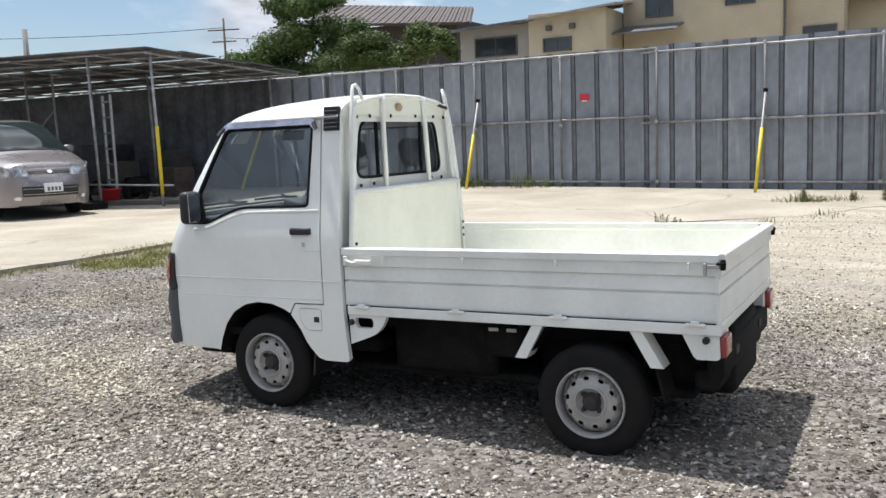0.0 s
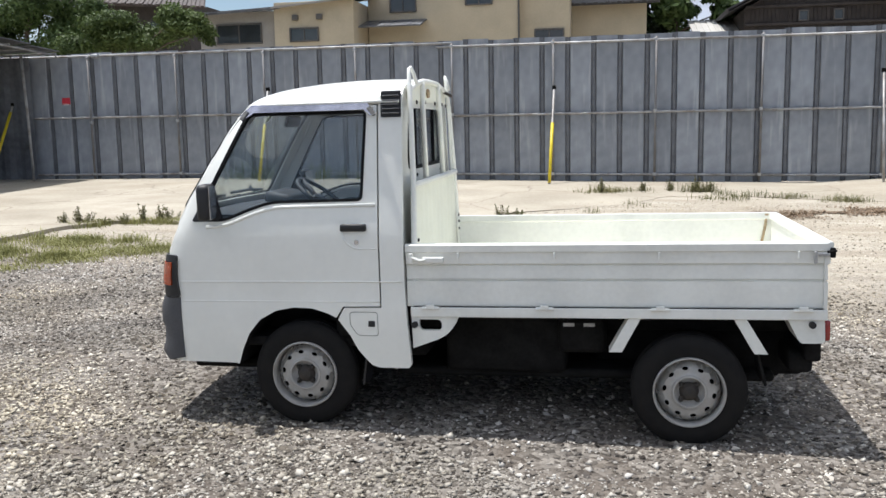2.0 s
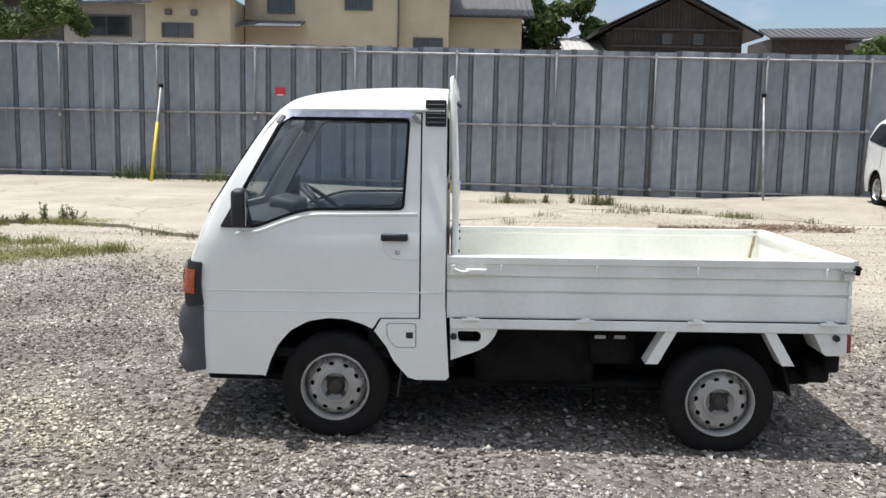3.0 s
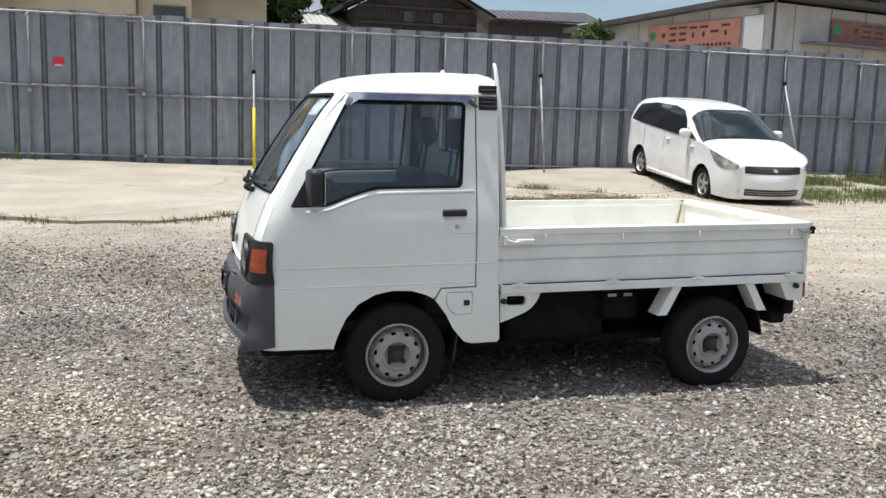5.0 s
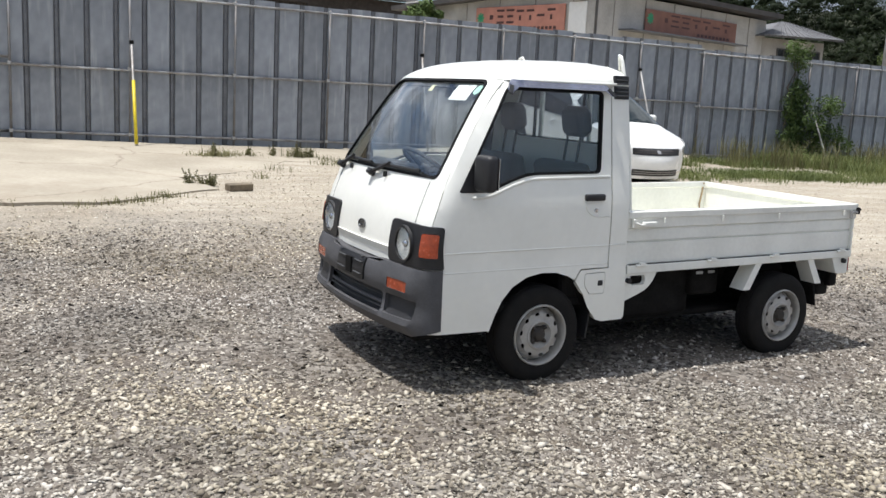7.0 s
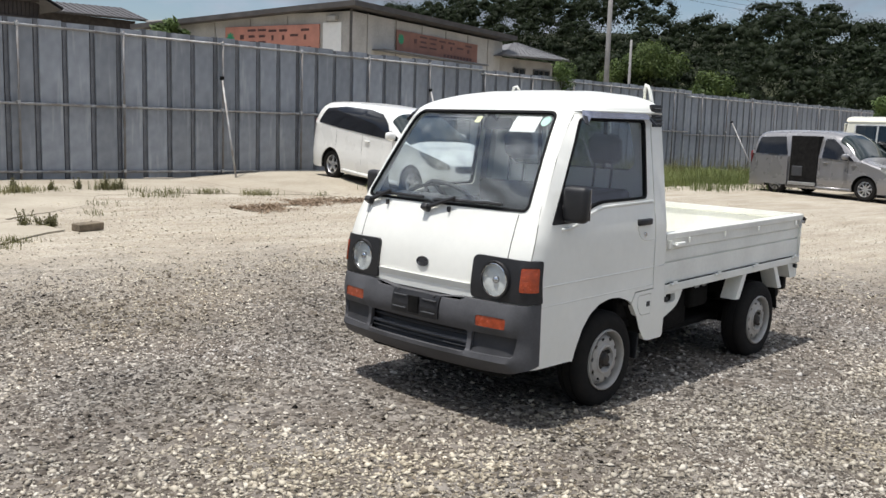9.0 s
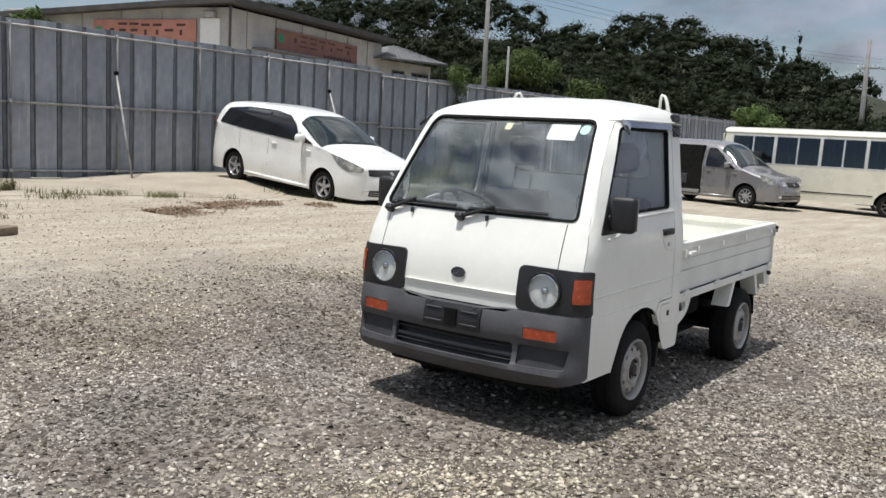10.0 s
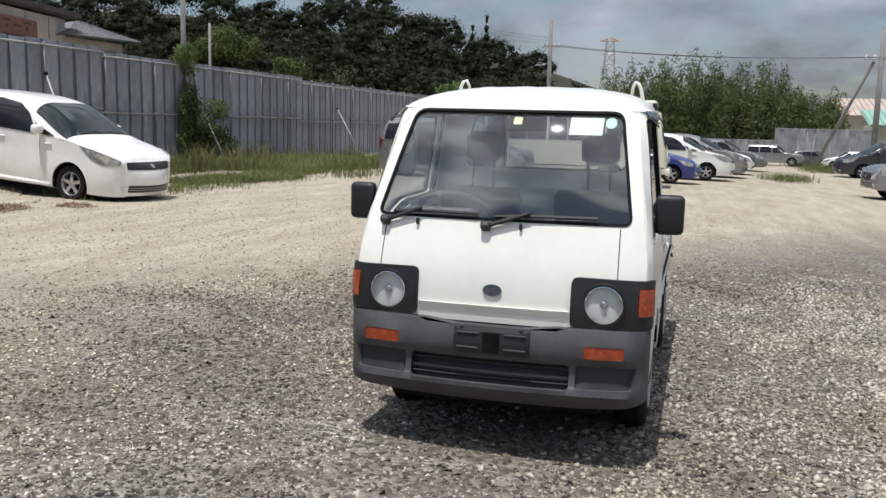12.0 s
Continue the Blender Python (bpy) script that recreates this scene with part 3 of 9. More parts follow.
crack(M_SLAB)


def slab(name, poly, top, label):
    """A concrete sheet, proud of the yard in the west and sunk flush under dust towards the east."""
    bm = bmesh.new()
    mound = lambda x, y: 0.15 * float(np.interp(x, [4.6, 7.0, 9.2], [0, 1, 1]) * np.interp(y, [10.4, 11.7], [0, 1]))
    rise = lambda x, y: float(np.interp(x, [-4.5, -1.5, 0.5], [top, 0.024, 0.007])) + (mound(x, y) if x < 9.6 else 0)
    sheet(bm, poly, lambda x, y, d: Vector((x + 0.07 * noise.noise((x * 2, y * 2, 3)) + 0.05 * noise.noise((x * 6, y * 6, 3)), y + 0.16 * noise.noise((x * 1.3, y * 1.3, 0)) + 0.07 * noise.noise((x * 5, y * 5, 0)), ground_z(x, y) + rise(x, y) - d + 0.010 * noise.noise((x * 0.7, y * 0.7, 5)))), step=0.38, thick=0.12)
    return tagged(part(name, bm, M_SLAB, smooth=30), label, "slab", kind="structure")


slab("pavement_west", [(-34, -9), (-12, -3.2), (-8.6, -0.4), (-7.1, 1.7), (-6.85, 3.0), (-6.75, 4.2), (-6.65, 5.2), (-6.55, 6.0), (-6.2, 6.5), (-5.6, 6.8), (-4.7, 6.5), (-3.9, 6.0), (-3.1, 5.72), (-2.27, 5.76), (-1.58, 6.25), (-0.66, 7.05), (-0.72, 7.4), (-0.9, 8.2), (0.6, 9.3), (1.6, 10.9), (2.8, 11.05), (4.6, 10.4), (5.8, 9.75), (6.4, 9.9), (7.6, 10.7), (9.3, 11.1), (9.4, 13.9), (-34, 13.9)], 0.05, "cracked pale concrete slab dusted with sand")
slab("pavement_east", [(9.5, 11.2), (14, 10.6), (20, 10.9), (24, 11.2), (24, 11.7), (9.8, 11.8)], 0.03, "strip of pale concrete among grass")
bm = bmesh.new()
box(bm, (0, 0, 0), (0.34, 0.16, 0.09), 0.012)
for v in bm.verts:
    v.co += 0.006 * noise.noise_vector(v.co * 5)
ob = tagged(part("timber_block", bm, mat("old_timber", (0.20, 0.16, 0.11), 0.9, var=0.25, scale=9, bump=0.3)), "short weathered timber block lying by the slab edge", "block")
ob.matrix_world = pose(-0.37, 6.98, ground_z(-0.37, 6.98) + 0.050, 2, -1, 12)

# ---- steel fence behind the yard ----
FY = 14.0
M_PANEL = mat("galvanised_panel", (0.315, 0.338, 0.372), 0.58, metal=0.12, spec=0.3, var=0.13, scale=1.1, fine=4.5, bump=0.02, bump_scale=5, col2=(0.185, 0.200, 0.225))
M_RIB = mat("dark_panel_joint", (0.165, 0.173, 0.19), 0.6, metal=0.3, var=0.2, scale=3, fine=30)
M_PIPE = mat("scaffold_pipe", (0.42, 0.425, 0.43), 0.55, metal=0.3, var=0.22, scale=5, fine=60, col2=(0.20, 0.17, 0.14))
M_POST = mat("dull_fence_post", (0.19, 0.195, 0.205), 0.6, metal=0.2, var=0.2, scale=5, fine=60, col2=(0.14, 0.12, 0.10))
M_YELLOW = mat("yellow_sleeve", (0.72, 0.56, 0.02), 0.5, var=0.1, scale=8)
PITCH = 0.535


def vary_by_object(m, low, high):
    """Makes each piece of a kind a little lighter or darker."""
    n, l, b = nodes(m)
    src = b.inputs["Base Color"].links[0].from_socket
    info, mr, mx = n.new("ShaderNodeObjectInfo"), n.new("ShaderNodeMapRange"), n.new("ShaderNodeMix")
    mr.inputs["To Min"].default_value, mr.inputs["To Max"].default_value = low, high
    mx.data_type, mx.blend_type = "RGBA", "MULTIPLY"
    mx.inputs[0].default_value = 1.0
    l.new(info.outputs["Random"], mr.inputs["Value"])
    l.new(src, mx.inputs[6])
    l.new(mr.outputs[0], mx.inputs[7])
    l.new(mx.outputs[2], b.inputs["Base Color"])


def streak(m, amount=0.5, light=(0.55, 0.56, 0.57)):
    """Pale vertical weather streaks."""
    n, l, b = nodes(m)
    src = b.inputs["Base Color"].links[0].from_socket
    tc, mp, nz, rp, mx, info = (n.new(k) for k in ("ShaderNodeTexCoord", "ShaderNodeMapping", "ShaderNodeTexNoise", "ShaderNodeValToRGB", "ShaderNodeMix", "ShaderNodeObjectInfo"))
    mp.inputs["Scale"].default_value = (7.0, 7.0, 0.7)
    l.new(tc.outputs["Object"], mp.inputs["Vector"])
    cmb = n.new("ShaderNodeCombineXYZ")
    scl = n.new("ShaderNodeMath")
    scl.operation = "MULTIPLY"
    scl.inputs[1].default_value = 40.0
    l.new(info.outputs["Random"], scl.inputs[0])
    l.new(scl.outputs[0], cmb.inputs[0])
    l.new(scl.outputs[0], cmb.inputs[2])
    l.new(cmb.outputs[0], mp.inputs["Location"])
    l.new(mp.outputs[0], nz.inputs["Vector"])
    nz.inputs["Scale"].default_value, nz.inputs["Detail"].default_value = 1.0, 6
    rp.color_ramp.elements[0].position, rp.color_ramp.elements[1].position = 0.56, 0.80
    l.new(nz.outputs["Fac"], rp.inputs[0])
    f = n.new("ShaderNodeMath")
    f.operation = "MULTIPLY"
    f.inputs[1].default_value = amount
    l.new(rp.outputs[0], f.inputs[0])
    mx.data_type = "RGBA"
    mx.inputs[7].default_value = (*light, 1)
    l.new(f.outputs[0], mx.inputs[0])
    l.new(src, mx.inputs[6])
    l.new(mx.outputs[2], b.inputs["Base Color"])


streak(M_PANEL, 0.62, (0.58, 0.59, 0.60))
vary_by_object(M_PANEL, 0.82, 1.12)
fence = root("wall_north", pose(0, FY, 0), "tall fence of grey galvanised steel panels on scaffold pipes", "fence", kind="structure")


def fence_top(x):
    return 3.27 if x < 14.4 else 3.16 if x < 26 else 3.05


# ---- pipes, posts and braces of the fence ----
def pipe(name, a, b, parent, r=0.024, material=None, label=""):
    bm = bmesh.new()
    tube(bm, [Vector(a).lerp(Vector(b), t) for t in (0, 0.5, 1)], r, 8)
    return part(name, bm, material or M_PIPE, parent, label, smooth=60)


for x0, x1, dz in ((-20.3, -7.3, 0.05), (-7.3, -2.62, 0.05), (-2.95, 3.6, -0.02), (3.6, 9.9, -0.02), (9.9, 14.45, -0.02), (14.3, 20.5, -0.12), (20.5, 26.2, -0.13), (26, 34, -0.24), (34, 46, -0.25)):
    pipe("rail", (x0, -0.065, ground_z(x0, 13.9) + 0.15), (x1, -0.065, ground_z(x1, 13.9) + 0.15), fence)
    for z in (3.165, 1.74):
        pipe("rail", (x0, -0.065, z + dz + (0.06 if x0 < -3 and z < 2 else 0)), (x1, -0.065, z + dz + (0.06 if x0 < -3 and z < 2 else 0)), fence)
post_x = [-19.4, -17.3, -15.2, -13.0, -10.9, -8.8, -6.75, -4.7, -2.62, -0.52, 1.53, 3.57, 5.84, 7.96, 10.05, 12.2, 14.42, 16.6, 18.7, 20.8, 22.9, 25.0, 27.1, 29.2, 31.4, 33.6, 36, 38.5, 41, 44]
for x in post_x:
    p = pipe("post", (x, -0.105, ground_z(x, FY) - 0.1), (x + 0.012, -0.105, fence_top(x) - 0.06), fence, material=M_POST)
    for z in (3.15, 1.74, ground_z(x, 13.9) + 0.16):
        bm = bmesh.new()
        box(bm, (x, -0.092, z + (-0.1 if x > 14.4 and z > 1 else 0)), (0.07, 0.075, 0.07), 0.012)
        part("clamp", bm, M_STEEL, p)
for tx, tz, bx, by, yellow in ((-12.8, 2.18, -12.95, 13.0, 0.9), (-6.65, 2.37, -6.63, 13.06, 0.62), (-0.49, 2.25, -0.55, 13.08, 0.63), (5.80, 2.42, 5.68, 13.12, 0), (12.2, 2.48, 12.25, 13.0, 0), (18.6, 2.3, 18.5, 12.7, 0), (29.6, 2.05, 29.2, 12.5, 0)):
    g = Vector((bx, by - FY, ground_z(bx, by)))
    t = Vector((tx, -0.14, tz))
    br = pipe("brace", g, t, fence)
    bm = bmesh.new()
    box(bm, t, (0.08, 0.07, 0.08), 0.012)
    part("clamp", bm, M_UNDER, br)
    if yellow:
        bm = bmesh.new()
        tube(bm, [g.lerp(t, 0.02), g.lerp(t, 0.5 * yellow), g.lerp(t, yellow)], 0.032, 10)
        part("sleeve", bm, M_YELLOW, br, "yellow plastic sleeve", smooth=60)
for rx, rz in ((-4.18, 2.31), (-11.52, 2.23)):
    bm = bmesh.new()
    box(bm, (0, 0, 0), (0.20, 0.006, 0.15), 0.001)
    ob = tagged(part("warning_sign", bm, mat("red_sign", (0.62, 0.03, 0.05), 0.5, var=0.08)), "small red sign fixed to the steel fence", "sign")
    ob.matrix_world = pose(rx, FY - 0.045, rz)
    for zz in (-0.045, -0.062):
        bm = bmesh.new()
        box(bm, (0, -0.004, zz - 0.02), (0.13, 0.002, 0.010))
        part("text_bar", bm, M_PAPER, ob)
# floodlight bracket on the fence
bm = bmesh.new()
box(bm, (0, -0.10, 0), (0.16, 0.10, 0.09), 0.02)
tube(bm, [(0.06, 0.0, 0.02), (0.06, -0.08, 0.02)], 0.02, 8)
tagged(part("fence_camera", bm, M_STEEL, smooth=40), "small grey box lamp fixed under the fence top", "lamp").matrix_world = pose(-10.67, FY - 0.05, 3.2)

# ---- foliage ----
def leaf_material(name, dark, light, through=0.25):
    m = bpy.data.materials.new(name)
    m.use_nodes = True
    n, l, b = nodes(m)
    geo, rp = n.new("ShaderNodeNewGeometry"), n.new("ShaderNodeValToRGB")
    rp.color_ramp.elements[0].color, rp.color_ramp.elements[1].color = (*dark, 1), (*light, 1)
    tc, nz, ad = n.new("ShaderNodeTexCoord"), n.new("ShaderNodeTexNoise"), n.new("ShaderNodeMath")
    nz.inputs["Scale"].default_value = 0.55
    ad.operation = "MULTIPLY_ADD"
    ad.inputs[1].default_value = 0.45
    mr = n.new("ShaderNodeMapRange")
    mr.inputs["From Min"].default_value, mr.inputs["From Max"].default_value = 0.35, 0.65
    mr.inputs["To Max"].default_value = 0.55
    l.new(tc.outputs["Object"], nz.inputs["Vector"])
    l.new(nz.outputs["Fac"], mr.inputs["Value"])
    l.new(geo.outputs["Random Per Island"], ad.inputs[0])
    l.new(mr.outputs[0], ad.inputs[2])
    l.new(ad.outputs[0], rp.inputs[0])
    l.new(rp.outputs[0], b.inputs["Base Color"])
    b.inputs["Roughness"].default_value = 0.6
    b.inputs["Specular IOR Level"].default_value = 0.25
    tr, mx, out = n.new("ShaderNodeBsdfTranslucent"), n.new("ShaderNodeMixShader"), n["Material Output"]
    l.new(rp.outputs[0], tr.inputs["Color"])
    mx.inputs[0].default_value = through
    l.new(b.outputs[0], mx.inputs[1])
    l.new(tr.outputs[0], mx.inputs[2])
    l.new(mx.outputs[0], out.inputs["Surface"])
    return m


def leaves(centres, radii, count, size, up=0.35, long=1.0, loose=0.6, fray=0.07):
    """Small leaf blades spread through the shells of lumps; returns places and faces."""
    centres, radii = np.asarray(centres, float), np.asarray(radii, float)
    k = len(centres)
    w = radii.prod(axis=1) ** (2 / 3)
    pick = rng.choice(k, count, p=w / w.sum())
    d = rng.normal(size=(count, 3))
    d /= np.linalg.norm(d, axis=1)[:, None]
    rr = 1 - 0.45 * rng.random(count) ** 2.0 + rng.normal(0, fray, count)
    p = centres[pick] + d * radii[pick] * rr[:, None]
    nrm = d + rng.normal(0, loose, (count, 3))
    nrm[:, 2] += up
    nrm /= np.linalg.norm(nrm, axis=1)[:, None]
    t = np.cross(nrm, rng.normal(size=(count, 3)))
    t /= np.linalg.norm(t, axis=1)[:, None]
    u = np.cross(nrm, t)
    s = size * rng.uniform(0.55, 1.35, count)[:, None]
    quad = np.stack([p - t * s * long, p - u * s * 0.42 + nrm * s * 0.12, p + t * s * long, p + u * s * 0.42 + nrm * s * 0.12], 1)
    return quad.reshape(-1, 3), np.arange(4 * count).reshape(-1, 4)


M_BARK = mat("bark", (0.13, 0.10, 0.075), 0.95, var=0.3, scale=8, bump=0.6, bump_scale=25)
M_LEAF_A = leaf_material("broad_leaves", (0.032, 0.060, 0.020), (0.13, 0.185, 0.055))
M_LEAF_B = leaf_material("light_leaves", (0.036, 0.062, 0.018), (0.115, 0.155, 0.045))
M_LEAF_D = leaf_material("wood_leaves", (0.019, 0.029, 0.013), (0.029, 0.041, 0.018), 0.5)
M_LEAF_P = leaf_material("bamboo_leaves", (0.03, 0.052, 0.018), (0.125, 0.165, 0.06))
M_GRASS = leaf_material("grass_blades", (0.055, 0.080, 0.022), (0.19, 0.215, 0.075))
M_SALLOW = leaf_material("yellow_grass", (0.13, 0.135, 0.045), (0.34, 0.33, 0.13))
M_WEED = leaf_material("dry_weed", (0.085, 0.085, 0.035), (0.25, 0.235, 0.115))


def tree(name, x, y, lumps, leaf_size, count, material, label, trunk_r=0.2, base=None):
    """A tapered trunk with limbs to each lump of the crown, and a crown of small leaves."""
    z0 = ground_z(x, y) if base is None else base
    ob = root(name, pose(x, y, z0), label, "tree")
    bm = bmesh.new()
    top = max(c[2] for c, r in lumps)
    tube(bm, [(0, 0, -0.2), (0.05, 0.02, top * 0.25), (-0.05, 0.06, top * 0.55), (0.02, 0, top * 0.9)], [trunk_r, trunk_r * 0.8, trunk_r * 0.55, trunk_r * 0.15], 8)
    for c, r in lumps:
        s = Vector((0, 0, max(0.4, c[2] - 1.2 * max(r))))
        m = s.lerp(Vector(c), 0.5) + Vector((0, 0, 0.1))
        tube(bm, [s, m, c], [trunk_r * 0.4, trunk_r * 0.28, trunk_r * 0.08], 6)
    part("trunk", bm, M_BARK, ob, smooth=60)
    subs_c, subs_r = [], []
    for c, r in lumps:
        for _ in range(7):
            d = rng.normal(size=3)
            d /= np.linalg.norm(d)
            subs_c.append(np.array(c) + d * np.array(r) * rng.uniform(0.3, 0.85))
            subs_r.append(np.array(r) * rng.uniform(0.28, 0.5))
    v, f = leaves(subs_c, subs_r, count, leaf_size, fray=0.18)
    crown = many("crown", v, f, material)
    crown.parent = ob
    return ob


# trees and shrubs behind the fence
tree("broadleaf_tree", -22.0, 28.0, [((0.6, 0, 5.3), (2.6, 2.2, 1.7)), ((-1.4, 0, 5.0), (2.0, 1.8, 1.5)), ((-3.6, 0, 4.9), (1.2, 1.2, 1.0)), ((2.6, 0.5, 5.0), (1.5, 1.5, 1.3)), ((0.9, 0, 7.0), (1.7, 1.5, 0.9)), ((-0.6, 0, 7.1), (1.2, 1.1, 0.9)), ((0.2, 0, 4.0), (3.4, 1.6, 1.0))], 0.085, 52000, M_LEAF_A, "dark green broadleaf tree behind the fence", 0.25)
tree("shrub", -15.2, 24.0, [((0, 0, 4.4), (2.0, 1.4, 0.8)), ((1.6, 0, 4.8), (1.0, 0.9, 0.6)), ((-1.4, 0, 4.2), (1.1, 1.0, 0.8)), ((2.3, 0, 4.3), (0.7, 0.7, 0.6))], 0.07, 19000, M_LEAF_B, "light green spreading shrub above the fence", 0.10)
tree("conifer_tree", 4.6, 50.0, [((0, 0, 7.0), (2.0, 1.6, 1.4)), ((-1.2, 0, 8.6), (1.5, 1.2, 1.2)), ((1.3, 0, 8.9), (1.4, 1.2, 1.0)), ((2.6, 0, 7.4), (1.0, 1.0, 0.7))], 0.22, 5200, M_LEAF_A, "open-crowned pine tree between the houses", 0.2)
tree("conifer_tree", 2.3, 50.5, [((0, 0, 8.4), (1.1, 1.0, 2.6)), ((0.2, 0, 6.2), (1.4, 1.2, 1.6))], 0.2, 3600, M_LEAF_D, "slim dark conifer between the houses", 0.15)
tree("broadleaf_tree", 21.9, 46.0, [((0, 0, 6.3), (1.2, 1.0, 0.9)), ((0.9, 0, 6.0), (0.9, 0.8, 0.7))], 0.2, 2200, M_LEAF_A, "small dark tree top beside the farm building", 0.12)

# wooded hill: crowns in four rising rows, each of billowing clumps of leaf over a solid dark heart
SKYLINE = [(10.0, 4.4), (11.5, 5.9), (13.8, 8.2), (16.9, 8.8), (20, 10.1), (23, 10.4), (25, 11.5), (28, 12.2), (33.6, 12.9), (37, 12.4), (40, 11.7), (43, 12.6), (46, 14.5), (56, 16.0), (67, 16.7), (92, 16)]
cs, rs, crowns = [], [], []
for depth, share, gap in ((62, 0.58, 3.4), (68, 0.80, 3.4), (76, 1.0, 3.2), (86, 1.06, 3.4)):
    y75 = 10.8
    while y75 < 90:
        k = (depth + 5.6) / 80.6
        x, y = depth + rng.uniform(-2, 2), (y75 + 0.87) * k - 0.87
        top = 1.55 + (np.interp(y75, *zip(*SKYLINE)) - 1.55) * k * share - rng.uniform(-0.3, 0.8)
        r = min(rng.uniform(2.0, 3.6), 0.55 * top)
        crowns.append((x, y, top - 0.86 * r, r))
        for _ in range(40):
            d = rng.normal(size=3)
            d /= np.linalg.norm(d)
            d[2] = abs(d[2]) * 1.2 - 0.45
            q = rng.uniform(0.12, 0.30) * r
            cs.append((x + d[0] * r * 0.75, y + d[1] * r * 0.8, min(top - q * 0.7, top - 0.72 * r + d[2] * r * 0.85)))
            rs.append((q * 1.15, q * 1.15, q * 0.9))
        y75 += gap * rng.uniform(0.75, 1.3)
for y in np.arange(9.5, 92, 2.4):
    for z in (0.8, 2.6):
        cs.append((62 + rng.uniform(-1, 1), y + rng.normal(0, 0.5), z + rng.normal(0, 0.4)))
        rs.append((1.7, 1.7, 1.3))
for y75, top, n in ((18.2, 11.1, 7), (19.5, 10.4, 6)):
    for i in range(n):
        t = i / (n - 1)
        cs.append((74.0, y75, top - 0.35 - 0.75 * i))
        rs.append((0.28 + 0.55 * t, 0.28 + 0.55 * t, 0.62))
woods = root("woods", pose(0, 0, 0), "dense dark green woods on a rising hillside", "woods", kind="stuff")
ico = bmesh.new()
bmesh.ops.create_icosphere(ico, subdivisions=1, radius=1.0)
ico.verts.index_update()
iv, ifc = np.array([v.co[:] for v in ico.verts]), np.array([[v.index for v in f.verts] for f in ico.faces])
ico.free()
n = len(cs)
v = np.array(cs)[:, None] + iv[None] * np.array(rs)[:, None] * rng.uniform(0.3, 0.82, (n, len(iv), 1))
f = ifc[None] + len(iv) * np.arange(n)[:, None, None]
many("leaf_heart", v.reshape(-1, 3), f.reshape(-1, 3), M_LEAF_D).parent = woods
v, f = leaves(cs, rs, 120000, 0.13, up=0.25, loose=0.95, fray=0.30)
many("foliage", v, f, M_LEAF_D).parent = woods
v, f = leaves([c[:3] for c in crowns], [(0.95 * c[3], 0.95 * c[3], 0.86 * c[3]) for c in crowns], 110000, 0.13, up=0.15, loose=1.0, fray=0.09)
many("foliage", v, f, M_LEAF_D).parent = woods
bm = bmesh.new()
hr = [[bm.verts.new((x, y, h * np.interp(y, [4, 9, 13, 17, 24, 34, 46, 60, 110], [0.0, 0.3, 0.6, 0.7, 0.78, 0.95, 1.1, 1.2, 1.3]))) for x, h in ((66, -0.5), (72, 6.6), (84, 10.8), (140, 11))] for y in (4, 9, 13, 17, 24, 34, 46, 60, 110)]
for a, b in zip(hr, hr[1:]):
    for i in range(3):
        bm.faces.new((a[i], a[i + 1], b[i + 1], b[i]))
tagged(part("hillside", bm, mat("woodland_floor", (0.035, 0.04, 0.02), 0.95, var=0.3, scale=0.4, fine=3), smooth=60), "dark woodland floor of the hillside", "hill", kind="structure")
for cx, cy, cz, r, tall in ((56, 28.6, 4.6, 2.3, 1.0), (56, 16.3, 3.2, 1.8, 1.0), (59, 36.2, 7.3, 2.5, 1.0), (58, 38.5, 5.2, 2.0, 1.0)):
    tree("broadleaf_tree", cx, cy, [((0, 0, cz), (r, r, r * 0.8)), ((0, r * 0.7, cz - 0.8), (r * 0.7,) * 3), ((0, -r * 0.7, cz - 0.9), (r * 0.7,) * 3)], 0.13, 9000, M_LEAF_A if cy < 20 else M_LEAF_B, "rounded lighter green tree at the edge of the woods", 0.15)

# bamboo grove
cs, rs = [], []
stems = bmesh.new()
for _ in range(125):
    x, y60 = rng.uniform(56, 70), rng.uniform(-9.4, 6.3)
    y = (y60 + 0.87) * (x + 5.6) / 65.6 - 0.87
    h = rng.uniform(4.2, 6.9) * np.interp(y60, [-9.4, -7, -3, 3, 6.3], [0.60, 0.85, 1.05, 0.97, 0.80])
    lean = rng.normal(0, 0.5, 2)
    gz = ground_z(x, y)
    tube(stems, [(x, y, gz), (x + lean[0] * 0.3, y + lean[1] * 0.3, gz + h * 0.55), (x + lean[0], y + lean[1], gz + h * 0.95)], [0.05, 0.04, 0.015], 5)
    for t in np.linspace(0.15, 1.0, 9):
        w = 0.30 + 0.85 * (1 - t) ** 0.7 * min(1, 0.6 + 1.5 * t)
        cs.append((x + lean[0] * t**2 + rng.normal(0, 0.2), y + lean[1] * t**2 + rng.normal(0, 0.2), gz + h * t))
        rs.append((w, w, 0.30 + 0.35 * w))
grove = root("bamboo_grove", pose(0, 0, 0), "feathery green bamboo grove beyond the parked cars", "bamboo", kind="stuff")
part("stem", stems, M_LEAF_P, grove)
v, f = leaves(cs, rs, 165000, 0.072, up=0.1, long=1.8, loose=0.4)
many("foliage", v, f, M_LEAF_P).parent = grove

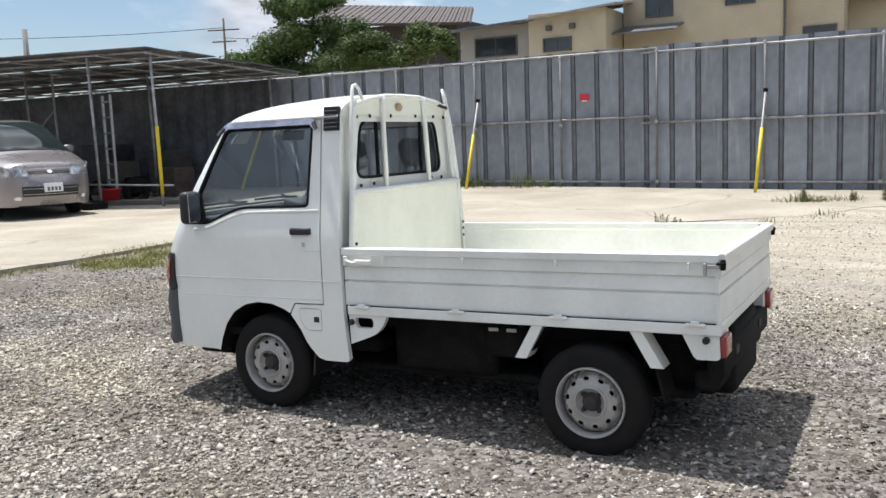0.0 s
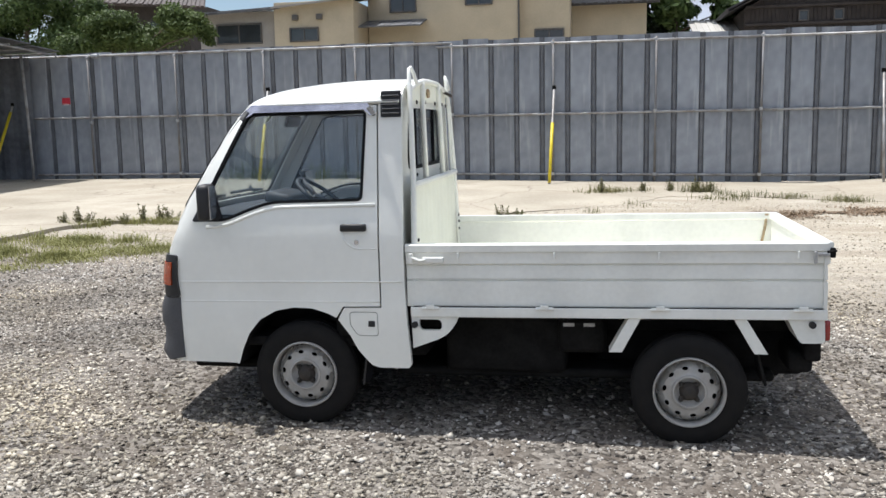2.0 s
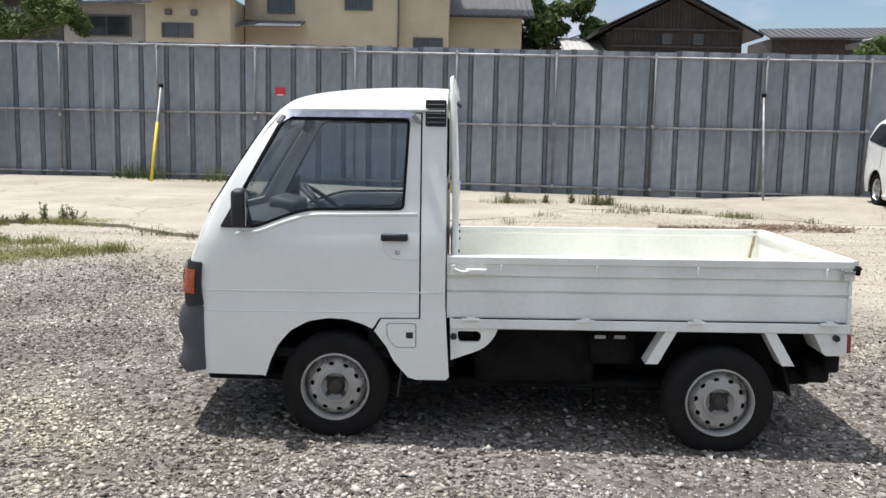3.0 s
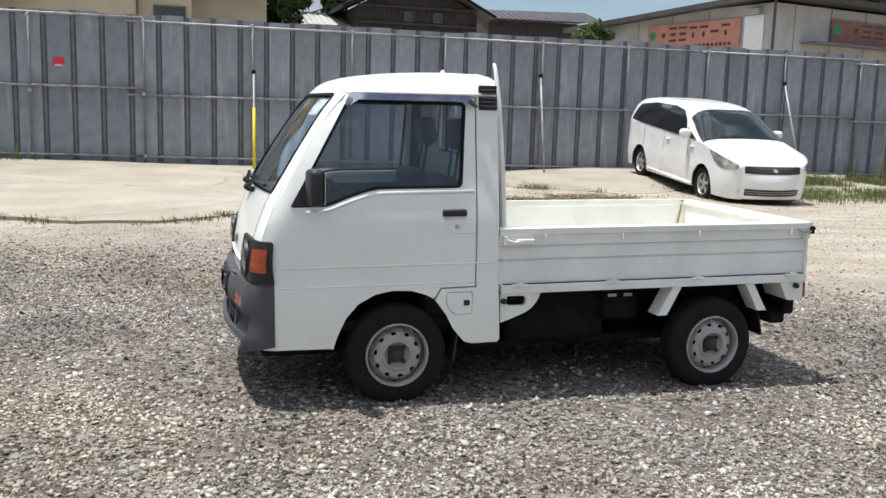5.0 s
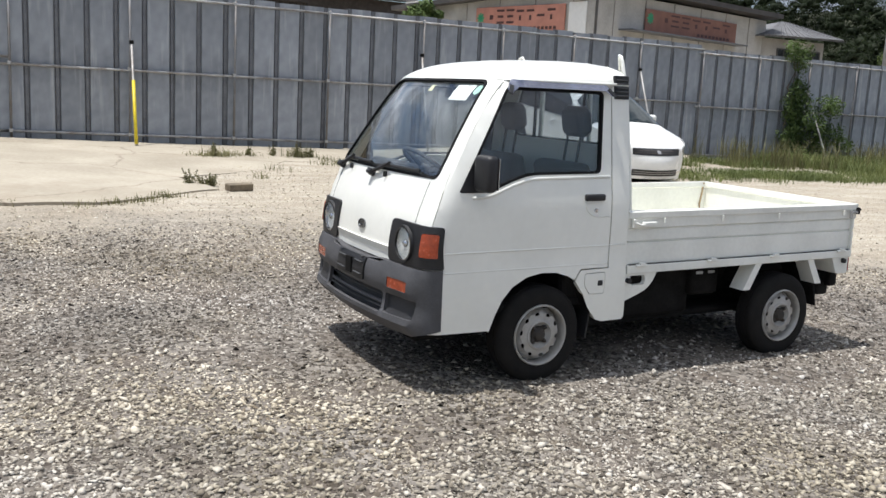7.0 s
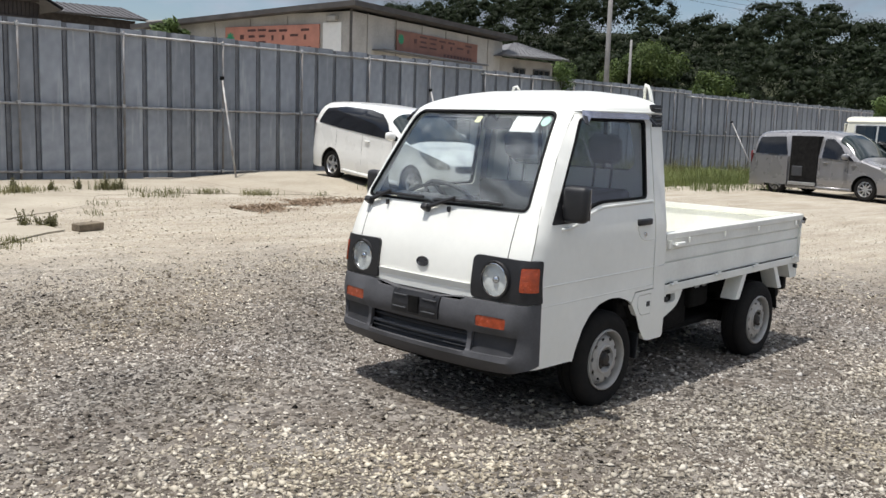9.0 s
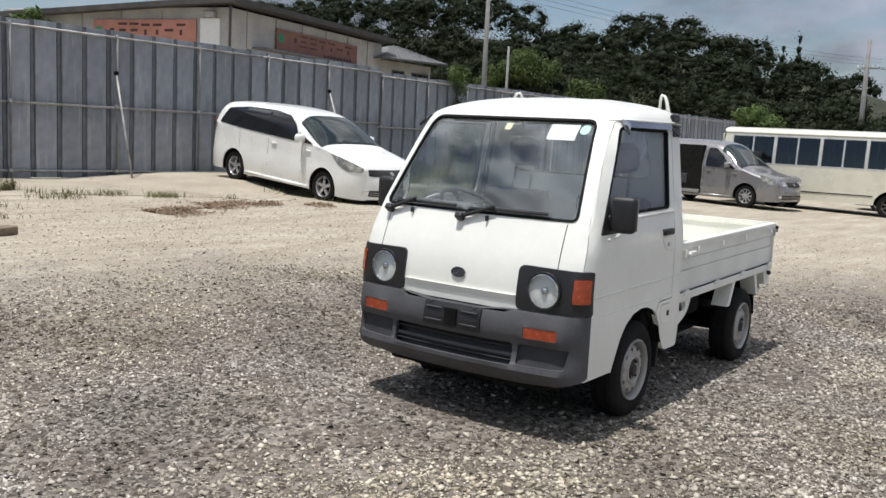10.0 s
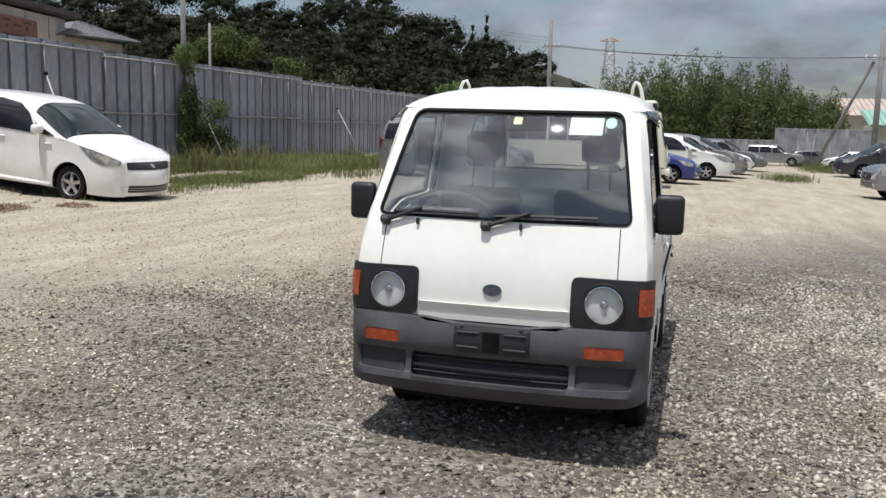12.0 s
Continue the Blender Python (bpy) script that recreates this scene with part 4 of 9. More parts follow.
# ivy on the fence
cs, rs = [], []
for _ in range(40):
    t = rng.random()
    cs.append((18.05 + rng.normal(0, 0.20) + 0.15 * (1 - t), 13.78 + rng.normal(0, 0.05), 0.25 + 3.25 * t))
    rs.append((0.30, 0.13, 0.28))
for _ in range(26):
    cs.append((19.0 + rng.normal(0, 0.42), 13.5 + rng.normal(0, 0.15), rng.uniform(0.1, 1.9)))
    rs.append((0.32, 0.25, 0.28))
v, f = leaves(cs, rs, 9000, 0.05, up=0.2, fray=0.15)
ivy = root("ivy", pose(0, 0, 0), "dark green ivy climbing the steel fence", "ivy")
many("leaf_mass", v, f, M_LEAF_A).parent = ivy
bm = bmesh.new()
for dx in (-0.15, 0.05, 0.25):
    tube(bm, [(18.05 + dx, 13.85, 0.05), (18.05 + dx * 1.6, 13.88, 1.2), (18.05 - dx, 13.88, 2.3), (18.05 + dx, 13.88, 3.2)], 0.02, 6)
part("vine", bm, M_BARK, ivy)


# ---- grass and weeds ----
def clumpy(pts, s=0.9, cut=-0.05):
    """Keeps the points that fall in uneven clumps."""
    return [p for p in pts if noise.noise((p[0] * s, p[1] * s * 1.3, 2.0)) + 0.35 * noise.noise((p[0] * 3 * s, p[1] * 3 * s, 7.0)) > cut + rng.normal(0, 0.08)]


def blades(pts, h0, h1, material, name, label, per=9, spread=0.10, lean=0.35):
    """Tufts of narrow bent blades at the points given."""
    vs, fs, k = [], [], 0
    for px, py in pts:
        for _ in range(per):
            x, y = px + rng.normal(0, spread), py + rng.normal(0, spread)
            z, h, a = ground_z(x, y), rng.uniform(h0, h1), rng.uniform(0, 6.28)
            w, d = rng.uniform(0.0025, 0.006) + 0.008 * h, np.array([math.cos(a), math.sin(a), 0])
            s = np.array([-d[1], d[0], 0]) * w
            p0, ln = np.array([x, y, z]), lean * h * rng.uniform(0.2, 1.2)
            p1, p2 = p0 + d * ln * 0.35 + (0, 0, h * 0.6), p0 + d * ln + (0, 0, h)
            vs += [p0 - s, p0 + s, p1 + s * 0.7, p1 - s * 0.7, p1 - s * 0.7, p1 + s * 0.7, p2 + s * 0.15, p2 - s * 0.15]
            fs += [(k, k + 1, k + 2, k + 3), (k + 4, k + 5, k + 6, k + 7)]
            k += 8
    return tagged(many(name, np.array(vs), np.array(fs), material), label, "grass", kind="stuff")


def along(line, gap, jitter):
    out = []
    for a, b in zip(line, line[1:]):
        n = max(1, int(math.dist(a, b) / gap))
        out += [(a[0] + (b[0] - a[0]) * t + rng.normal(0, jitter), a[1] + (b[1] - a[1]) * t + rng.normal(0, jitter)) for t in rng.random(n)]
    return out


# a wedge of low grass on the gravel in front of the slab's edge
pts = along([(-10.5, -2.2), (-8.6, -0.5), (-7.0, 1.6), (-6.75, 3.0)], 0.05, 0.16)
for _ in range(1300):
    t, q = rng.random(), rng.random()
    pts.append((-6.62 + 0.3 * t + q * (0.75 + 1.6 * t), 2.7 + 3.0 * t - q * (0.1 + 0.9 * t)))
pts = clumpy(pts, 1.5, 0.02)
blades(pts, 0.012, 0.055, M_SALLOW, "edge_grass", "low yellow-green grass on the gravel by the slab edge", 20, 0.12, 1.5)
blades(clumpy(pts, 1.9, 0.24), 0.04, 0.12, M_SALLOW, "edge_weeds", "bushy yellow-green weeds by the slab edge", 24, 0.07, 0.9)
pts = along([(-7.0, 2.6), (-6.75, 4.2), (-6.6, 5.6)], 0.16, 0.05) + along([(-6.6, 6.05), (-6.2, 6.5), (-5.6, 6.78), (-4.9, 6.6)], 0.045, 0.07)
blades(pts, 0.03, 0.11, M_SALLOW, "slab_weeds", "dry weeds along the broken slab edge", 26, 0.08, 1.2)
for wx, wy, h in ((-6.62, 6.38, 0.33), (-6.50, 6.36, 0.22), (-6.80, 6.30, 0.20), (-6.3, 6.46, 0.14), (-6.05, 6.62, 0.17), (-5.86, 6.74, 0.34), (-5.62, 6.80, 0.27), (-5.50, 6.82, 0.24), (-0.86, 7.55, 0.24), (-0.72, 7.45, 0.18), (-0.60, 7.40, 0.22), (2.15, 11.8, 0.32), (2.35, 11.75, 0.22), (0.45, 11.5, 0.26), (1.2, 11.85, 0.18), (1.7, 11.9, 0.22)):
    gz = ground_z(wx, wy)
    weed = root("tall_weed", pose(wx, wy, gz), "thin leafy weed at the slab edge", "weed", "weeds at the slab edge")
    bm, cs, rs = bmesh.new(), [], []
    for _ in range(6):
        dx, dy, q = rng.normal(0, 0.06), rng.normal(0, 0.05), h * rng.uniform(0.5, 1.0)
        tube(bm, [(0.3 * dx, 0.3 * dy, -0.02), (0.7 * dx, 0.7 * dy, 0.5 * q), (dx, dy, q)], 0.003, 4)
        cs += [(dx * (0.3 + 0.7 * k), dy * (0.3 + 0.7 * k), q * k) for k in (0.2, 0.45, 0.7, 0.95)]
        rs += [(0.045, 0.045, 0.03), (0.04, 0.04, 0.03), (0.028, 0.028, 0.03), (0.016, 0.016, 0.025)]
    part("stem", bm, M_BARK, weed)
    v, f = leaves(cs, rs, 420, 0.015, up=0.2, fray=0.3)
    tagged(many("foliage", v, f, M_WEED), kind="stuff").parent = weed
blades(clumpy(along([(-4.7, 6.5), (-3.9, 6.0), (-3.1, 5.7), (-2.27, 5.72), (-1.58, 6.2), (-0.7, 7.0)], 0.05, 0.05), 1.6, 0.05), 0.02, 0.09, M_WEED, "slab_weeds", "low dry weeds in the slab cracks", 14, 0.08, 0.8)
pts = along([(2.2, 10.6), (2.9, 10.9), (3.8, 10.6), (4.7, 10.2), (5.9, 9.6), (6.3, 9.2)], 0.06, 0.18) + along([(0.6, 9.1), (1.6, 10.6)], 0.12, 0.2) + along([(0.2, 11.4), (1.4, 11.9), (2.2, 11.75), (2.8, 11.2)], 0.04, 0.12) + along([(-0.5, 7.5), (0.3, 8.4)], 0.14, 0.18)
pts = clumpy(pts, 1.3, 0.17)
blades(pts, 0.02, 0.13, M_WEED, "dry_grass", "dry brown-green grass on the broken slab edge", 34, 0.12, 1.0)
# brown leaf litter swept against the slab edge
n = 5200
lx = rng.uniform(2.6, 6.6, n)
ly = 8.75 + 0.10 * (lx - 4.6) + rng.normal(0, 0.26, n) + 0.25 * np.sin(1.7 * lx)
ok = np.array([noise.noise((a * 1.1, b * 1.6, 4.0)) > -0.12 for a, b in zip(lx, ly)])
lx, ly = lx[ok], ly[ok]
la, ls = rng.uniform(0, 6.28, len(lx)), rng.uniform(0.012, 0.035, len(lx))
lz = 0.045 - 0.012 * lx + 0.02 * ly + rng.uniform(0.004, 0.03, len(lx))
ca, sa = np.cos(la) * ls, np.sin(la) * ls
tz = rng.normal(0, 0.5, len(lx)) * ls
v = np.stack([np.stack([lx + ca, ly + sa, lz + tz], -1), np.stack([lx - sa * 0.6, ly + ca * 0.6, lz], -1), np.stack([lx - ca, ly - sa, lz - tz * 0.3], -1), np.stack([lx + sa * 0.6, ly - ca * 0.6, lz + 0.004], -1)], 1)
tagged(many("leaf_litter", v.reshape(-1, 3), np.arange(4 * len(lx)).reshape(-1, 4), leaf_material("brown_litter", (0.10, 0.065, 0.04), (0.34, 0.25, 0.17))), "brown dry leaf litter along the slab edge", "litter", kind="stuff")
blades([(2.2 + rng.normal(0, 0.17), 11.8 + rng.normal(0, 0.08)) for _ in range(26)] + [(0.45 + rng.normal(0, 0.10), 11.5 + rng.normal(0, 0.05)) for _ in range(10)], 0.05, 0.22, M_WEED, "tall_weeds", "clump of dry weeds by the fence", 9, 0.09, 0.8)
for x0, n in ((-7.0, 22), (-5.2, 12), (-6.6, 10)):
    blades([(x0 + rng.normal(0, 0.35), 13.55 + rng.normal(0, 0.14)) for _ in range(n)], 0.12, 0.45, M_GRASS, "fence_weeds", "green weeds at the foot of the fence", 8, 0.08)


blades(clumpy([(rng.uniform(9.5, 16.5), rng.uniform(11.9, 13.75)) for _ in range(1300)], 1.0, 0.05), 0.04, 0.22, M_GRASS, "low_grass", "patchy low grass along the fence", 9, 0.16, 0.8)
pts = clumpy([(rng.uniform(16.5, 24), rng.uniform(11.9, 13.75)) for _ in range(1300)] + [(rng.uniform(17, 30), rng.uniform(9.8, 13.6)) for _ in range(2200)])
blades(pts, 0.08, 0.42, M_GRASS, "tall_grass", "tall unmown green grass along the fence", 13, 0.18, 0.9)
pts = clumpy([(rng.uniform(14, 27), rng.uniform(11.5, 13.75)) for _ in range(500)], 0.6, 0.1)
blades(pts, 0.35, 0.85, M_WEED, "tall_weeds", "tall seeding weeds along the fence", 7, 0.14, 0.5)
pts = clumpy([(rng.uniform(8.4, 17), rng.normal(9.9, 0.5)) for _ in range(1900)] + [(rng.uniform(6.8, 9.2), rng.normal(9.4, 0.3)) for _ in range(260)], 1.2)
blades(pts, 0.03, 0.17, M_GRASS, "low_grass", "low green grass on the gravel", 12, 0.14, 0.8)
pts = [(rng.normal(33, 1.0), rng.normal(-4.2, 0.5)) for _ in range(140)] + [(rng.uniform(42, 52), rng.normal(-7.0, 0.6)) for _ in range(300)] + [(rng.uniform(17, 30), rng.normal(8.6, 0.4)) for _ in range(160)]
blades(pts, 0.1, 0.35, M_GRASS, "yard_grass", "patches of green grass in the yard", 8, 0.2)


# ---- houses behind the fence ----
M_BEIGE = mat("beige_render", (0.50, 0.43, 0.31), 0.9, var=0.08, scale=0.8, fine=14, bump=0.15, bump_scale=40)
M_GREYWALL = mat("grey_render", (0.36, 0.34, 0.31), 0.9, var=0.12, scale=0.8, fine=12)
M_DARKWALL = mat("dark_timber_boards", (0.055, 0.046, 0.042), 0.85, var=0.25, scale=2.5, fine=20)
M_TILE = mat("dark_roof_tile", (0.085, 0.08, 0.082), 0.6, var=0.25, scale=4, fine=20)
M_TILE_B = mat("brown_roof_tile", (0.085, 0.066, 0.06), 0.7, var=0.25, scale=4, fine=20)
M_CORR = mat("grey_corrugated_sheet", (0.21, 0.215, 0.23), 0.5, metal=0.4, var=0.2, scale=2, fine=14)
M_PALE = mat("pale_siding", (0.48, 0.465, 0.435), 0.8, var=0.14, scale=0.7, fine=9, col2=(0.33, 0.315, 0.29))
M_WINDOW = mat("dark_window_glass", (0.035, 0.04, 0.045), 0.08, var=0.2, scale=1.5, spec=0.8, rvar=0.03)
M_FRAME = mat("bronze_window_frame", (0.12, 0.11, 0.10), 0.45, metal=0.4, var=0.1)


def house_block(house, x0, x1, y0, y1, z1, material, name="wall"):
    bm = bmesh.new()
    box(bm, ((x0 + x1) / 2, (y0 + y1) / 2, z1 / 2), (x1 - x0, y1 - y0, z1), 0.02)
    return part(name, bm, material, house)


def house_window(house, x0, x1, y, z0, z1, bars=1, axis="y"):
    """A window in the wall that faces -y (or -x): recessed pane, frame, sill."""
    c, w, h = (x0 + x1) / 2, x1 - x0, z1 - z0

    def put(bm, u, dv, z, su, sv, sz):
        if axis == "y":
            box(bm, (u, y - dv, z), (su, sv, sz), 0.008)
        else:
            box(bm, (y - dv, u, z), (sv, su, sz), 0.008)
    bm = bmesh.new()
    for u, su, z, sz in ((x0, 0.07, (z0 + z1) / 2, h + 0.07), (x1, 0.07, (z0 + z1) / 2, h + 0.07), (c, w, z0, 0.07), (c, w, z1, 0.07)):
        put(bm, u, 0.03, z, su, 0.10, sz)
    for i in range(bars):
        put(bm, x0 + w * (i + 1) / (bars + 1), 0.025, (z0 + z1) / 2, 0.05, 0.07, h)
    win = part("window", bm, M_FRAME, house)
    for i in range(bars + 1):
        bm = bmesh.new()
        put(bm, x0 + w * (i + 0.5) / (bars + 1), 0.012, (z0 + z1) / 2, w / (bars + 1) - 0.05, 0.02, h - 0.06)
        part("pane", bm, M_WINDOW, win)
    return win


def roof_slab(house, corners, thick, material, ribs=0.0, name="roof"):
    """A sloped roof plane between four corners (eave a, eave b, ridge b, ridge a), with ribs down the slope."""
    a, b, c, d = (Vector(p) for p in corners)
    n = (b - a).cross(d - a).normalized()
    if n.z < 0:
        n = -n
    k = max(1, int((b - a).length / ribs)) if ribs else 1
    slabs = []
    for i in range(k):
        bm = bmesh.new()
        slabs.append(bm)
        t0, t1 = i / k, (i + (0.8 if ribs else 1)) / k
        lift = n * (thick * 0.9 if ribs and i % 2 else 0)
        q = [a.lerp(b, t0), a.lerp(b, t1), d.lerp(c, t1), d.lerp(c, t0)]
        lo = [bm.verts.new(p - n * thick) for p in q]
        hi = [bm.verts.new(p + n * thick * (0.5 if ribs else 0) + lift * 0.3) for p in q]
        bm.faces.new(hi)
        bm.faces.new(lo[::-1])
        for j in range(4):
            bm.faces.new((hi[j], lo[j], lo[(j + 1) % 4], hi[(j + 1) % 4]))
        bmesh.ops.recalc_face_normals(bm, faces=bm.faces)
    if ribs:
        bm = bmesh.new()
        q = [a, b, c, d]
        lo = [bm.verts.new(p - n * thick * 1.2) for p in q]
        hi = [bm.verts.new(p - n * thick * 0.1) for p in q]
        bm.faces.new(hi)
        bm.faces.new(lo[::-1])
        for j in range(4):
            bm.faces.new((hi[j], lo[j], lo[(j + 1) % 4], hi[(j + 1) % 4]))
    bmesh.ops.recalc_face_normals(bm, faces=bm.faces)
    if not ribs:
        return part(name, bm, material, house)
    roof = part(name, bm, material, house)
    for sl in slabs:
        part("roof_sheet", sl, material, roof)
    return roof


# beige two-storey house with a low wing
h = root("house", pose(0, 0, 0), "beige rendered two-storey house with a flat-topped wall and small windows", "house")
house_block(h, -11.2, -3.65, 40, 48, 11.0, M_BEIGE)
house_block(h, -3.65, -1.2, 40.6, 48, 11.0, M_BEIGE, "side_wall")
house_block(h, -1.2, 2.6, 43.5, 49, 7.6, M_BEIGE, "annexe_wall")
bm = bmesh.new()
box(bm, (-3.64, 39.96, 5.5), (0.09, 0.09, 11), 0.02)
part("downpipe", bm, M_FRAME, h)
house_window(h, -10.05, -8.75, 40, 7.15, 8.4)
house_window(h, -6.25, -4.95, 40, 7.35, 8.5)
house_window(h, -2.9, -1.5, 40.6, 5.4, 6.1)
roof_slab(h, [(-1.6, 42.6, 7.5), (3.2, 42.6, 7.5), (3.2, 46.2, 8.9), (-1.6, 46.2, 8.9)], 0.08, M_TILE, 0.3)
roof_slab(h, [(-11.6, 39.2, 10.9), (3, 39.2, 10.9), (3, 44, 12.6), (-11.6, 44, 12.6)], 0.1, M_TILE, 0.3)
roof_slab(h, [(-11.3, 38.2, 6.3), (-8.2, 38.2, 6.3), (-8.2, 40, 6.75), (-11.3, 40, 6.75)], 0.04, M_CORR, 0.16, "porch_roof")
w = root("house", pose(0, 0, 0), "low beige wing with a corrugated roof and dark windows", "house")
house_block(w, -19.3, -15.2, 38.0, 44, 7.2, M_GREYWALL)
house_block(w, -15.2, -11.25, 37.4, 44, 7.5, M_BEIGE, "side_wall")
house_window(w, -18.4, -16.1, 38.0, 5.70, 6.62)
house_window(w, -14.4, -13.0, 37.4, 5.65, 6.25)
for xx in (-14.1, -12.9):
    bm = bmesh.new()
    box(bm, (xx, 37.3, 6.75), (0.3, 0.2, 0.26), 0.04)
    part("vent_hood", bm, M_FRAME, w)
roof_slab(w, [(-20.0, 37.2, 7.05), (-14.9, 37.2, 7.25), (-14.9, 43.0, 8.05), (-20.0, 43.0, 7.85)], 0.07, M_CORR, 0.17)
roof_slab(w, [(-15.2, 36.9, 7.25), (-10.7, 36.9, 7.6), (-10.7, 44, 8.5), (-15.2, 44, 8.2)], 0.09, M_GREYWALL)
# dark house with a brown tiled roof
h = root("house", pose(0, 0, 0), "dark timber house with a brown tiled roof", "house")
house_block(h, -33.5, -24.6, 48, 56, 9.3, M_DARKWALL)
roof_slab(h, [(-36, 46.8, 9.75), (-23.0, 46.8, 8.75), (-24.8, 51, 10.3), (-36, 51, 11.55)], 0.10, M_TILE_B, 0.28)
house_window(h, -27.2, -25.9, 48, 7.4, 8.2)
# barn with a gable towards the yard
h = root("barn", pose(0, 0, 0), "dark timber-boarded barn with a wide gabled tile roof", "house")
bm = bmesh.new()
gable = [(7.6, 0), (14.6, 0), (14.6, 7.1), (11.0, 8.95), (7.6, 7.2)]
sheet(bm, gable, lambda x, z, d: Vector((x, 45 + d, z)), step=3, thick=8)
bmesh.ops.recalc_face_normals(bm, faces=bm.faces)
part("wall", bm, M_DARKWALL, h)
for z in (6.35, 7.25):
    bm = bmesh.new()
    box(bm, (11.1, 44.9, z), (6.9, 0.16, 0.14), 0.02)
    part("beam", bm, M_DARKWALL, h)
for i in range(34):
    bm = bmesh.new()
    xx = 7.75 + i * 0.205
    hh = 7.0 + 1.85 * (1 - abs(xx - 11.05) / 3.5)
    box(bm, (xx, 44.97, hh / 2), (0.03, 0.06, hh), 0.004)
    part("batten", bm, M_DARKWALL, h)
roof_slab(h, [(6.7, 44.2, 7.1), (6.7, 54, 7.1), (11.0, 54, 9.2), (11.0, 44.2, 9.2)], 0.10, M_TILE, 0.28)
roof_slab(h, [(15.5, 44.2, 6.95), (15.5, 54, 6.95), (11.0, 54, 9.2), (11.0, 44.2, 9.2)], 0.10, M_TILE, 0.28)
for xx in (10.3, 12.0):
    house_window(h, xx, xx + 0.45, 44.95, 6.5, 7.0, 0)
# white roof and grey lean-to left of the barn
h = root("shed", pose(0, 0, 0), "pale metal-roofed shed between the houses", "shed")
house_block(h, 5.4, 8.8, 47, 52, 6.3, M_PALE)
roof_slab(h, [(5.2, 46.6, 6.2), (9, 46.6, 6.2), (9, 50, 7.2), (5.2, 50, 7.2)], 0.05, M_PALE, 0.3)
# long tiled shed
h = root("long_shed", pose(0, 0, 0), "long dark shed with a grey ribbed roof", "shed")
house_block(h, 35.4, 49.8, 103, 112, 13.1, M_DARKWALL)
roof_slab(h, [(34.8, 101.5, 13.0), (50.8, 101.5, 13.2), (50.4, 107.5, 15.0), (35.2, 107.5, 14.6)], 0.14, M_TILE, 0.42)

# farm building with two sign boards
h = root("farm_building", pose(26.9, 34.7, 0, 0, 0, 13), "pale farm building with a flat dark-edged roof and two sign boards", "building")
bm = bmesh.new()
box(bm, (8.85, 8, 3.75), (17.7, 16, 7.5), 0.03)
part("wall", bm, M_PALE, h)
bm = bmesh.new()
sheet(bm, [(-0.7, -0.8), (18.4, -0.8), (18.4, 16.6), (-0.7, 16.6)], lambda x, y, d: Vector((x, y, 7.95 - 0.045 * max(0, y) - d)), step=4, thick=0.28)
part("roof", bm, mat("dark_roof_edge", (0.075, 0.068, 0.065), 0.7, var=0.2, scale=2), h)
for i in range(6):
    bm = bmesh.new()
    box(bm, (1.5 + i * 2.8, -0.03, 3.8), (0.05, 0.05, 7.5), 0.01)
    part("wall_joint", bm, M_GREYWALL, h)
for i in range(5):
    bm = bmesh.new()
    box(bm, (-0.03, 1.6 + i * 2.8, 3.7), (0.05, 0.05, 7.3), 0.01)
    part("wall_joint", bm, M_GREYWALL, h)
bm = bmesh.new()
box(bm, (0.0, -0.02, 3.8), (0.12, 0.12, 7.6), 0.02)
part("corner_trim", bm, M_FRAME, h)
bm = bmesh.new()
box(bm, (-0.18, 1.1, 7.12), (0.28, 0.60, 0.30), 0.05)
part("vent_hood", bm, M_PALE, h)
bm = bmesh.new()
box(bm, (8.0, -0.5, 5.62), (12.0, 1.0, 0.08), 0.02)
part("canopy", bm, M_CORR, h)
bm = bmesh.new()
box(bm, (-0.04, 1.22, 6.05), (0.06, 1.25, 1.75), 0.01)
part("wall_panel", bm, M_PAPER, h, "white wall panel")
M_SIGN_A = mat("faded_pink_board", (0.58, 0.26, 0.19), 0.6, var=0.12, scale=1.2, fine=20)
M_SIGN_B = mat("brown_red_board", (0.27, 0.13, 0.095), 0.65, var=0.14, scale=1.2, fine=20)
M_INK = mat("sign_ink", (0.10, 0.045, 0.04), 0.6, var=0.1)
M_GREEN = mat("green_emblem", (0.05, 0.36, 0.18), 0.6, var=0.1)


